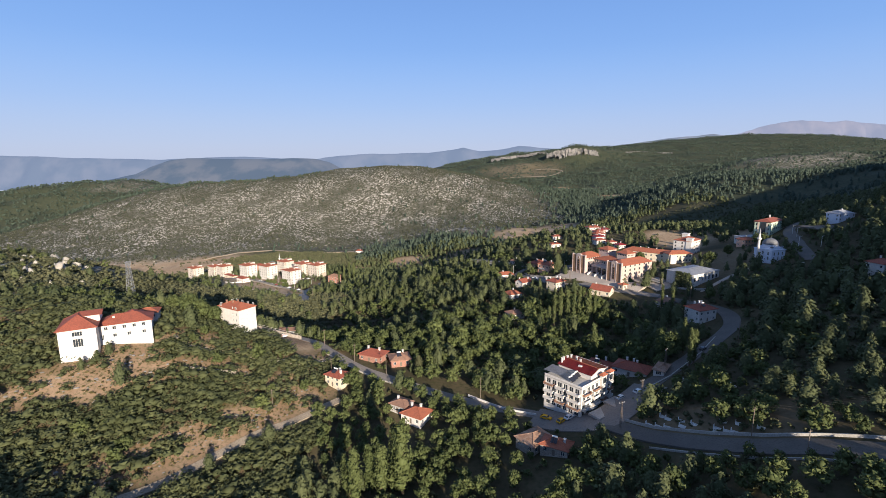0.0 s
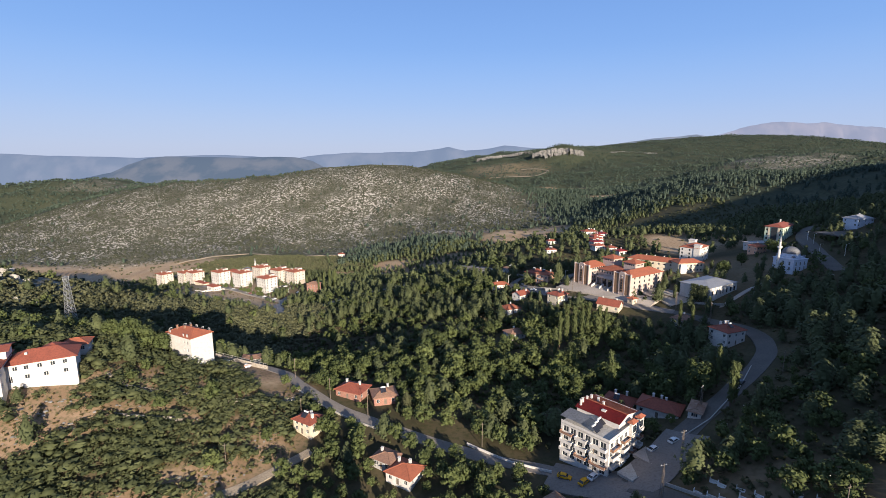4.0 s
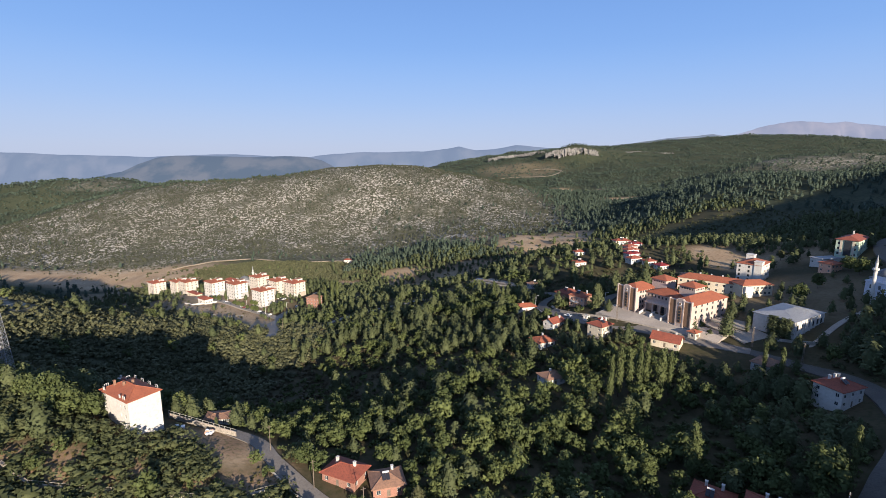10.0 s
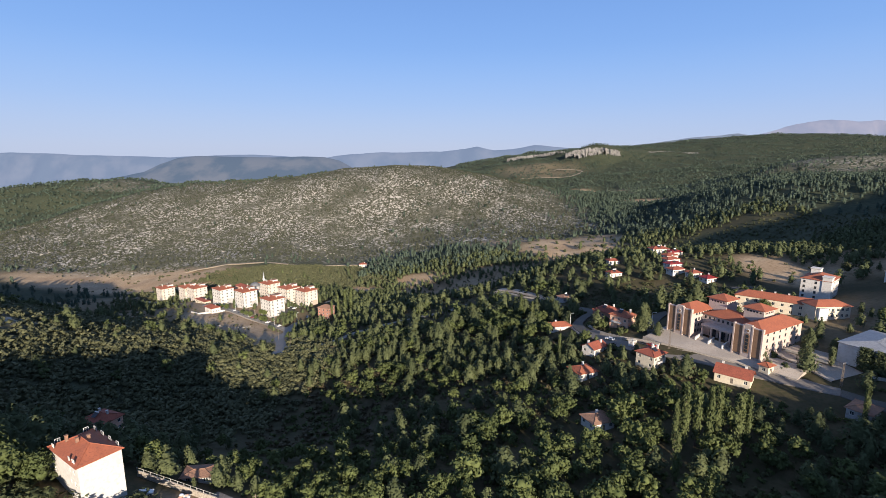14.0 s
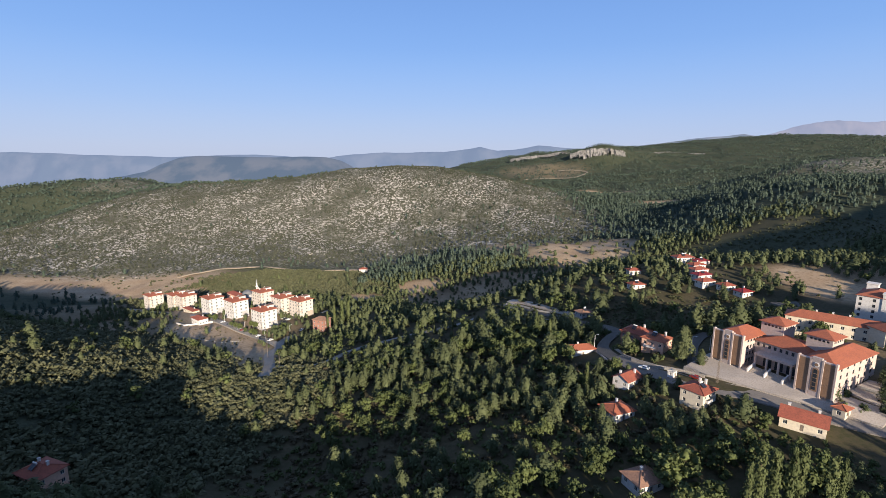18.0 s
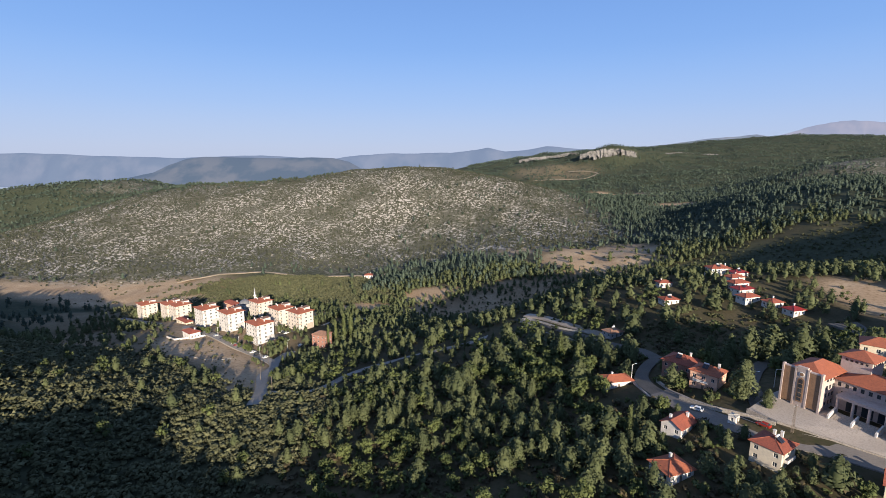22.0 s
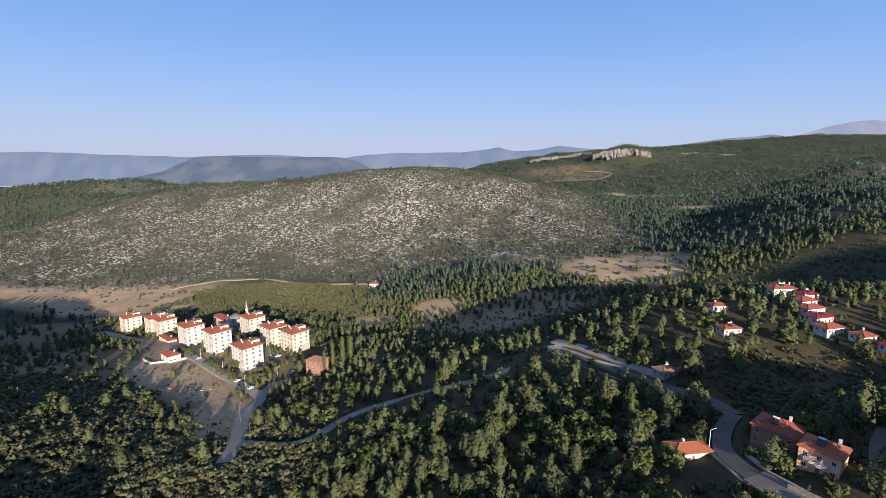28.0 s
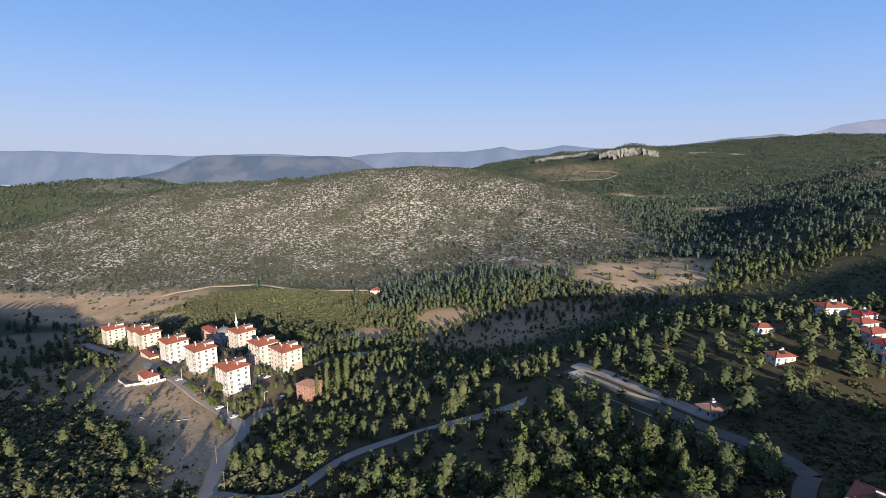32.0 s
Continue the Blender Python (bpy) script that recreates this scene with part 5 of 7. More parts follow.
def school():
    for k in range(12):
        keep_clear(69 + 2.6 * k, 279.5 - 4.3 * k, 11)
    for cx, cy, cr in ((84, 285, 14), (96, 290, 16), (98, 268, 15), (108, 272, 15), (88, 270, 14)):
        keep_clear(cx, cy, cr)
    t = thing("school", 75.8, 282.4, -59.0, "school with pinkish walls, brown panels, arched bays and red roofs", "school")
    t.matrix_world.translation.z = 0.2
    H = 13.2

    def wing(x0, wid, dep, name):
        cx = x0 + wid / 2
        holes = {"r": rows(dep - 4, 4, 2.8, 6, 1.3, 1.5, 1.0, 0.4), "l": rows(dep - 4, 4, 2.8, 6, 1.3, 1.5, 1.0, 0.4)}
        wg = part(name, shell(wid - 1.0, dep, -4, H - 2.0, holes), M["school_wall"], t, "pinkish school wing with stacked windows")
        wg.matrix_basis = pose(cx, dep / 2 + 0.6, 0)
        glaze(wg, wid - 1.0, dep, holes, "dark_trim")
        part("wing_roof", hip(wid - 1.0, dep, H - 2.0, 3.2, 0.5), M["tile_orange"], wg, "orange-red tiled roof")
        y0 = -dep / 2 - 0.6
        for k, px in enumerate((-wid / 2 + 0.35, -wid / 2 + 4.3, wid / 2 - 4.3, wid / 2 - 0.35)):
            part("pilaster", block(px - 0.3, px + 0.3, y0 - 0.4, y0 + 0.9, -4, H + 0.1), M["school_wall"], wg)
        for s in (-1, 1):
            a, b = sorted((s * (wid / 2 - 0.75), s * (wid / 2 - 3.9)))
            part("brown_panel", block(a, b, y0 - 0.15, y0 + 0.8, 0.4, H - 0.6), M["brown_panel"], wg, "tall brown cladding panel")
            part("parapet", block(a, b, y0 - 0.15, y0 + 0.8, H - 0.6, H - 0.2), M["school_wall"], wg)
        bay = part("bay", block(-wid / 2 + 4.7, wid / 2 - 4.7, y0 - 0.3, y0 + 0.8, -4, H + 0.6), M["school_wall"], wg, "pale bay with a tall arched window")
        bw = wid - 9.4 - 0.9
        part("arched_window", arch(bmesh.new(), 0, 1.4, bw, H - 4.6, y0 - 0.42, 0.2), M["brown_panel"], bay)
        part("pane", arch(bmesh.new(), 0, 1.9, bw - 0.9, H - 5.6, y0 - 0.47, 0.1), M["glass"], bay)
        for k in range(4):
            part("mullion", block(-bw / 2 + 0.4, bw / 2 - 0.4, y0 - 0.55, y0 - 0.43, 3.0 + k * 1.6, 3.2 + k * 1.6), M["brown_panel"], bay)
        em = disc(0.85, y0 - 0.42, H - 2.0)
        part("emblem_ring", em, M["white_trim"], bay)
        em = disc(0.6, y0 - 0.5, H - 2.0)
        part("emblem", em, M["brown_panel"], bay)
        return wg

    wing(0.0, 12.4, 17.5, "wing")
    wing(31.5, 12.4, 31.0, "wing")
    # middle with portico
    mw, md = 19.5, 15.0
    holes = {"f": rows(mw, 1, 3.0, 9, 1.0, 1.4, 0.0, 8.0, 0.8) + rows(mw, 1, 3.0, 6, 1.3, 1.5, 0.0, 5.0, 2.0)}
    mid = part("middle", shell(mw, md, -4, 10.2, holes), M["school_wall"], t, "middle range with a row of small windows")
    mid.matrix_basis = pose(12.0 + mw / 2, 9.0 + md / 2, 0)
    glaze(mid, mw, md, holes, "dark_trim")
    part("middle_roof", hip(mw, md, 10.2, 2.8, 0.6), M["tile_orange"], mid, "orange-red tiled roof")
    port = part("portico", block(-7.0, 7.0, -md / 2 - 5.2, -md / 2 - 0.01, 5.8, 6.7), M["school_wall"], mid, "flat-roofed portico with three arches")
    for k in range(4):
        px = -6.4 + k * 4.27
        bm = bmesh.new()
        tube(bm, (px, -md / 2 - 4.9, -1), (px, -md / 2 - 4.9, 5.8), 0.45, 0.42, 10)
        part("column", bm, M["school_wall"], port)
    for k in range(3):
        part("arch_recess", arch(bmesh.new(), -4.27 + k * 4.27, 0.4, 3.0, 4.8, -md / 2 - 0.15, 0.14), M["glass"], port)
    for k in range(8):
        part("step", block(-6.0, 6.0, -md / 2 - 5.4 - 0.45 * (k + 1), -md / 2 - 5.4 - 0.45 * k, -2.0, 1.2 - 0.17 * k), M["paving"], port)
    for k in range(3):
        bm = block(-6.6 + k * 6.3 - 0.25, -6.6 + k * 6.3 + 0.25, -md / 2 - 9.6, -md / 2 - 5.2, -2.0, 1.0)
        for v in bm.verts:
            if v.co.z > 0 and v.co.y > -md / 2 - 6:
                v.co.z += 1.4
        part("stair_cheek", bm, M["white"], port, "white sloping stair wall")
    # two roof pavilions
    for px, py in ((14.5, 20.0), (31.5, 19.0)):
        holes = {"f": rows(8.0, 1, 3.0, 5, 0.9, 0.8, 0.0, 1.6, 0.8), "r": rows(8.0, 1, 3.0, 5, 0.9, 0.8, 0.0, 1.6, 0.8)}
        pav = part("pavilion", shell(8.6, 8.6, -5.0, 3.2, holes), M["school_wall"], t, "pale roof pavilion with hipped roof")
        pav.matrix_basis = pose(px, py, H + 0.2)
        glaze(pav, 8.6, 8.6, holes, "dark_trim", bars=0)
        part("pavilion_roof", hip(8.6, 8.6, 3.2, 2.3, 0.9), M["tile_orange"], pav)
    # forecourt
    edge = [(-3, -13.0), (6, -12.5), (26, -8.0), (46, -3.2), (58, -0.6)]
    bm = bmesh.new()
    def fall(ex, ey):
        p = t.matrix_world @ Vector((ex, ey, 0))
        return max(-2.6, min(-0.12, gz(p.x, p.y) + 0.3 - t.matrix_world.translation.z))

    rim = [bm.verts.new((ex, ey, fall(ex, ey))) for ex, ey in edge]
    mid = [bm.verts.new((ex, max(ey + 5.0, 0.4), -0.12)) for ex, ey in edge]
    back = [bm.verts.new((ex, 9.5, -0.12)) for ex, ey in edge]
    low = [bm.verts.new((ex, ey, -3.5)) for ex, ey in edge]
    for k in range(len(edge) - 1):
        for a, b in ((low, rim), (rim, mid), (mid, back)):
            bm.faces.new((a[k], a[k + 1], b[k + 1], b[k]))
    for k in (0, len(edge) - 1):
        bm.faces.new((low[k], rim[k], mid[k], back[k]))
    bmesh.ops.recalc_face_normals(bm, faces=bm.faces)
    part("forecourt", bm, M["paving"], t, "pale paved school forecourt")
    for (ax, ay), (bx, by) in zip(edge, edge[1:]):
        a, b = Vector((ax, ay, 0)), Vector((bx, by, 0))
        side = Vector((b.y - a.y, a.x - b.x, 0)).normalized() * 0.4
        bm = bmesh.new()
        za, zb = fall(ax, ay) + 0.35, fall(bx, by) + 0.35
        v = [bm.verts.new((q.x, q.y, -6.0)) for q in (a, b, b + side, a + side)] + [bm.verts.new((q.x, q.y, z)) for q, z in ((a, za), (b, zb), (b + side, zb), (a + side, za))]
        for f in ((0, 1, 2, 3), (7, 6, 5, 4), (0, 4, 5, 1), (1, 5, 6, 2), (2, 6, 7, 3), (3, 7, 4, 0)):
            bm.faces.new([v[i] for i in f])
        bmesh.ops.recalc_face_normals(bm, faces=bm.faces)
        part("terrace_wall", bm, M["stone_wall"], t, "rubble stone retaining wall before the school")


school()
house("guard_booth", 93.5, 248.5, 31, 4.2, 3.6, 1, "small brick guard booth with orange roof", "cream", "tile_orange", cols=(2, 1), chim=(), fh=2.9)


def school_annex():
    keep_clear(128, 294, 14)
    keep_clear(140, 290, 14)
    keep_clear(117, 303, 10)
    t = thing("school_annex", 128, 298, -38, "long two-storey cream and pink annex with orange roof", "school", lift=0.3)
    w, d, h = 38, 10, 6.8
    holes = {"f": rows(w, 2, 3.2, 10, 1.3, 1.5, 1.0), "l": rows(d, 2, 3.2, 2)}
    part("wall", shell(w, d, -4, h, holes), M["cream"], t)
    glaze(t, w, d, holes)
    part("end_wall", block(-w / 2 - 0.15, -w / 2 - 0.003, -d / 2, d / 2, -3, h), M["peach"], t, "salmon pink end wall")
    part("roof", hip(w, d, h, 2.6, 0.6), M["tile_orange"], t, "orange tiled hipped roof")
    for k in range(3):
        chimney(t, -8 + 6 * k, 1.0, h + 1.4, h + 3.0, 0.35)
    a = thing("school_annex", 139.5, 287.5, 5, "cream annex wing with bay window and orange roof", "school", lift=0.2)
    w, d, h = 18, 9, 6.4
    holes = {"f": rows(w, 2, 3.0, 7, 1.3, 1.5, 1.0), "r": rows(d, 2, 3.0, 2)}
    part("wall", shell(w, d, -4, h, holes), M["cream"], a)
    glaze(a, w, d, holes)
    part("end_wall", block(w / 2 + 0.003, w / 2 + 0.15, -d / 2, d / 2, -3, h), M["peach"], a, "salmon pink end wall")
    part("roof", hip(w, d, h, 2.4, 0.6), M["tile_orange"], a)
    bm = block(-w / 2 + 0.6, -w / 2 + 5.2, -d / 2 - 1.6, -d / 2 - 0.01, -1, 6.0)
    part("bay_window", bm, M["white"], a, "white glazed bay")


school_annex()


def dormitory():
    keep_clear(163, 321.5, 17)
    keep_clear(156, 308, 12)
    t = thing("dormitory", 162.5, 323, 42, "tall white dormitory with orange roof and stair towers", "school", lift=0.5)
    w, d, h = 19, 14, 11.8
    holes = {"f": rows(w, 4, 2.8, 6, 1.3, 1.4), "l": rows(d, 4, 2.8, 3, 1.2, 1.5)}
    part("wall", shell(w, d, -5, h, holes), M["white"], t)
    glaze(t, w, d, holes, "dark_trim")
    part("roof", hip(w, d, h, 2.8, 0.6), M["tile_orange"], t)
    part("stair_tower", box(block(-w / 2 - 0.4, -w / 2 + 4.2, -d / 2 - 0.4, -d / 2 + 4.0, -5, h + 2.2), -w / 2 - 0.7, -w / 2 + 4.5, -d / 2 - 0.7, -d / 2 + 4.3, h + 2.2, h + 2.6), M["white"], t, "white stair tower")
    part("stair_tower", box(block(3.0, 7.6, 1.0, 5.6, h, h + 4.0), 2.7, 7.9, 0.7, 5.9, h + 4.0, h + 4.4), M["white"], t, "white stair tower")


dormitory()


# ---- sports hall ----
def sports_hall():
    keep_clear(132, 251, 21)
    t = thing("sports_hall", 130.2, 250.0, 30, "white sports hall with a wide pale metal roof", "hall", lift=0.2)
    w, d, h = 28, 18, 6.2
    holes = {"f": rows(w, 1, 3, 7, 2.0, 2.6, 1.6, 0.0, 1.6), "l": [(-2.5, -1.2, 0.1, 2.4), (1.0, 3.0, 2.2, 3.6)]}
    part("wall", shell(w, d, -4, h, holes), M["white"], t)
    glaze(t, w, d, holes, "dark_trim", bars=2)
    part("roof", hip(w, d, h, 1.9, 0.5), M["sheet_grey"], t, "pale grey low metal roof")
    bm = bmesh.new()
    for k in range(-6, 7):
        tube(bm, (k * 2.2, -d / 2 - 0.4, h + 0.2), (k * 1.0, -0.3, h + 1.95), 0.05, 0.05, 4)
    part("roof_seam", bm, M["metal"], t)
    for k in range(7):
        x = -w / 2 + 1.0 + k * (w - 2) / 6
        part("pilaster", block(x - 0.35, x + 0.35, -d / 2 - 0.3, -d / 2 - 0.005, -4, h - 0.05), M["white"], t)


sports_hall()


# ---- mosques ----
def dome_mesh(r, squash=0.8, n=20, rings_n=8):
    bm = bmesh.new()
    bmesh.ops.create_uvsphere(bm, u_segments=n, v_segments=rings_n * 2, radius=r)
    bmesh.ops.delete(bm, geom=[v for v in bm.verts if v.co.z < -0.01], context="VERTS")
    for v in bm.verts:
        v.co.z *= squash
    for f in bm.faces:
        f.smooth = True
    return bm


def minaret_parts(t, x, y, h, r, base=0.0):
    bm = bmesh.new()
    tube(bm, (x, y, base), (x, y, h * 0.18), r * 1.5, r * 1.4, 12)
    tube(bm, (x, y, h * 0.18), (x, y, h * 0.66), r, r * 0.9, 12)
    tube(bm, (x, y, h * 0.70), (x, y, h * 0.82), r * 0.8, r * 0.75, 12)
    m = part("minaret", bm, M["white"], t, "slender white minaret")
    bm = bmesh.new()
    tube(bm, (x, y, h * 0.63), (x, y, h * 0.66), r * 0.95, r * 1.7, 12)
    tube(bm, (x, y, h * 0.66), (x, y, h * 0.70), r * 1.7, r * 1.7, 12)
    part("gallery", bm, M["white"], m)
    bm = bmesh.new()
    tube(bm, (x, y, h * 0.82), (x, y, h), r * 0.85, 0.05, 12)
    part("spire", bm, M["sheet_grey"], m)


def mosque(x, y, turn, w, h, label, wall, dome, mh, mx, my):
    keep_clear(x, y, w * 0.9)
    t = thing("mosque", x, y, turn, label, "mosque", lift=0.3)
    holes = {s: [(-w * 0.3 + k * w * 0.3 - 0.6, -w * 0.3 + k * w * 0.3 + 0.6, z, z + 2.2) for k in range(3) for z in (1.2, h - 3.4)] for s in "flr"}
    part("wall", shell(w, w, -5, h, holes), M[wall], t)
    glaze(t, w, w, holes, "white_trim", bars=2)
    part("cornice", box(block(-w / 2 - 0.3, w / 2 + 0.3, -w / 2 - 0.3, w / 2 + 0.3, h, h + 0.4), -w * 0.42, w * 0.42, -w * 0.42, w * 0.42, h + 0.4, h + 1.6), M[wall], t)
    bm = bmesh.new()
    tube(bm, (0, 0, h + 1.6), (0, 0, h + 3.2), w * 0.38, w * 0.38, 20)
    drum = part("drum", bm, M[wall], t)
    bm = dome_mesh(w * 0.39)
    bm.transform(pose(0, 0, h + 3.2))
    part("dome", bm, M[dome], drum, "lead-grey dome")
    for sx in (-1, 1):
        for sy in (-1, 1):
            bm = dome_mesh(w * 0.09)
            bm.transform(pose(sx * w * 0.38, sy * w * 0.38, h + 1.6))
            part("small_dome", bm, M[dome], t)
    bm = bmesh.new()
    tube(bm, (0, 0, h + 3.1 + w * 0.31), (0, 0, h + 5.2 + w * 0.31), 0.12, 0.03, 6)
    part("finial", bm, M["metal"], drum)
    minaret_parts(t, mx, my, mh, w * 0.065, -5)


mosque(175, 259, 20, 12.5, 7.6, "pale blue-white mosque with grey dome and minaret", "pale_blue", "dark_lead", 22, -9.5, 1.0)
mosque(-180, 506, -37, 13, 7, "shaded mosque with grey dome behind the estate", "grey_wall", "dark_lead", 25, 4.0, 8.5)


def green_building():
    keep_clear(220, 333, 15)
    t = thing("green_building", 223, 334, 38, "mint green three-storey building with red roof and glass front", "building", lift=0.4)
    w, d, h = 28, 12, 11.0
    holes = {"f": rows(w, 3, 3.4, 7, 1.4, 1.6), "l": rows(d, 3, 3.4, 2, 1.4, 1.6)}
    part("wall", shell(w, d, -6, h, holes), M["mint"], t)
    glaze(t, w, d, holes, "dark_trim")
    part("roof", hip(w, d, h, 2.6, 0.8), M["tile"], t)
    part("glass_front", block(-w / 2 - 0.25, -w / 2 - 0.02, -2.5, 1.5, 0.4, h - 0.6), M["glass"], t, "dark glazed stair front")
    for k in range(2):
        part("cream_strip", block(-w / 2 - 0.2, -w / 2 - 0.02, -4.2 + 6.6 * k, -2.9 + 6.6 * k, 0.2, h - 0.1), M["cream"], t)
    for k in range(2):
        chimney(t, 1.0 + 1.6 * k, 0.5, h + 2.0, h + 4.6, 0.25)


green_building()


# ---- housing estate ----
def estate_block(wall, accent, label):
    t = thing("estate_block", 0, 0, 0, label, "apartment block", "estate blocks")
    w, d, fh = 15.6, 14.0, 3.0
    h = 5 * fh + 0.5
    holes = {"f": rows(w, 5, fh, 4, 1.5, 1.5, 0.9, 0.3, 1.0), "r": rows(d, 5, fh, 3, 1.5, 1.5, 0.9, 0.3, 1.6), "b": rows(w, 5, fh, 4, 1.5, 1.5, 0.9, 0.3), "l": rows(d, 5, fh, 3, 1.5, 1.5, 0.9, 0.3)}
    part("wall", shell(w, d, -6, h, holes), M[wall], t)
    glaze(t, w, d, holes, "white_trim", bars=1)
    part("accent_panel", block(w / 2 + 0.004, w / 2 + 0.03, 0.6, d / 2 - 0.4, -1.0, 5.4), M[accent], t, "grey accent panel on the lower wall")
    part("accent_panel", block(-w / 2 + 0.4, -w / 2 + 3.4, -d / 2 - 0.03, -d / 2 - 0.004, -1.0, 0.6), M[accent], t, "grey accent panel on the lower wall")
    # corner balconies framed by thin grey posts
    for f in range(5):
        z = 0.3 + f * fh
        b = part("balcony", box(block(w / 2 - 3.2, w / 2 + 0.9, -d / 2 - 0.9, -d / 2 - 0.01, z - 0.12, z), w / 2 + 0.01, w / 2 + 0.9, -d / 2 - 0.01, -d / 2 + 2.2, z - 0.12, z), M[wall], t)
        part("railing", box(box(box(block(w / 2 - 3.2, w / 2 + 0.9, -d / 2 - 0.9, -d / 2 - 0.82, z, z + 0.95), w / 2 + 0.82, w / 2 + 0.9, -d / 2 - 0.82, -d / 2 + 2.2, z, z + 0.95), w / 2 - 3.2, w / 2 - 3.12, -d / 2 - 0.82, -d / 2 - 0.01, z, z + 0.95), w / 2 + 0.01, w / 2 + 0.82, -d / 2 + 2.12, -d / 2 + 2.2, z, z + 0.95), M[wall if f % 2 else accent], b)
    for px, py in ((w / 2 - 3.16, -d / 2 - 0.86), (w / 2 + 0.86, -d / 2 - 0.86), (w / 2 + 0.86, -d / 2 + 2.16)):
        part("corner_post", block(px - 0.09, px + 0.09, py - 0.09, py + 0.09, -3, h), M["grey_wall"], t)
    part("roof", hip(w + 0.8, d + 0.8, h, 2.0, 0.6), M["tile_orange"], t, "orange-red tiled hipped roof")
    part("ridge_tiles", ridge_caps(w + 0.8, d + 0.8, h, 2.0, 0.6), M["tile_orange"], t)
    core = part("stair_core", shell(4.6, 6.0, h - 1, h + 2.3, {"f": [(-1.4, 1.4, h + 1.2, h + 1.9)]}), M["white"], t, "white stair core above the roof")
    core.matrix_basis = pose(0.8, d / 2 - 2.6, 0)
    part("flat_roof", block(-2.5, 2.5, -3.2, 3.2, h + 2.3, h + 2.5), M["tile_old"], core)
    for cx, cy in ((-4.6, -1.5), (-0.6, -2.8), (5.0, 1.0), (-3.0, 3.8)):
        chimney(t, cx, cy, h + 0.6, h + 2.5, 0.32)
    return t


white_est = estate_block("white", "grey_wall", "white five-storey estate block with grey panels and orange roof")
cream_est = estate_block("estate_cream", "tan_panel", "cream five-storey estate block with tan panels and orange roof")
# front corners of the blocks, seen from the open ground
for proto, spots in ((white_est, ((-191, 466), (-165.5, 450), (-136.5, 427))), (cream_est, ((-272, 522), (-244, 510), (-229, 497.5), (-161, 487), (-136, 461), (-119.5, 452)))):
    for k, (cx, cy) in enumerate(spots):
        a = radians(-37)
        ox, oy = -7.25 * math.cos(a) - 6.5 * math.sin(a), -7.25 * math.sin(a) + 6.5 * math.cos(a)
        mx, my = cx * PLAN + ox, cy * PLAN + oy
        keep_clear(mx / PLAN, my / PLAN, 11)
        m = pose(mx, my, gz(mx, my) - 0.2, 0, 0, -37)
        if k == 0:
            proto.matrix_world = m
        else:
            copy_thing(proto, m)
keep_clear(-125, 440, 9)
keep_clear(-150, 470, 10)


# ---- lattice mast ----
def lattice(t, h, a0, a1, bays, r=0.06, mat="metal", name="leg"):
    cs = ((-1, -1), (1, -1), (1, 1), (-1, 1))
    for sx, sy in cs:
        bm = bmesh.new()
        tube(bm, (sx * a0, sy * a0, -1), (sx * a1, sy * a1, h), r * 1.6, r, 5)
        part(name, bm, M[mat], t)
    bm = bmesh.new()
    for k in range(bays):
        z0, z1 = h * k / bays, h * (k + 1) / bays
        w0, w1 = a0 + (a1 - a0) * k / bays, a0 + (a1 - a0) * (k + 1) / bays
        for j in range(4):
            p, q = cs[j], cs[(j + 1) % 4]
            tube(bm, (p[0] * w0, p[1] * w0, z0), (q[0] * w1, q[1] * w1, z1), r * 0.7, r * 0.7, 4)
            tube(bm, (q[0] * w0, q[1] * w0, z0), (p[0] * w1, p[1] * w1, z1), r * 0.7, r * 0.7, 4)
            tube(bm, (p[0] * w1, p[1] * w1, z1), (q[0] * w1, q[1] * w1, z1), r * 0.7, r * 0.7, 4)
    part("bracing", bm, M[mat], t)


mast = thing("telecom_mast", -147.5, 224.5, 10, "tall grey lattice telecom mast on the wooded hill", "mast")
keep_clear(-147.5, 224.5, 9)
keep_clear(-145, 216, 8)
lattice(mast, 29.5, 2.3, 0.7, 13, 0.085)
for k in range(3):
    a = k * 2 * math.pi / 3
    part("antenna", block(-0.13 + 1.5 * math.cos(a), 0.13 + 1.5 * math.cos(a), -0.1 + 1.5 * math.sin(a), 0.1 + 1.5 * math.sin(a), 27.6, 29.5), M["metal"], mast, "grey panel antenna")
bm = bmesh.new()
for z in (27.3, 29.2):
    for k in range(6):
        a, b = k * math.pi / 3, (k + 1) * math.pi / 3
        tube(bm, (1.5 * math.cos(a), 1.5 * math.sin(a), z), (1.5 * math.cos(b), 1.5 * math.sin(b), z), 0.05, 0.05, 4)
part("antenna_ring", bm, M["metal"], mast)


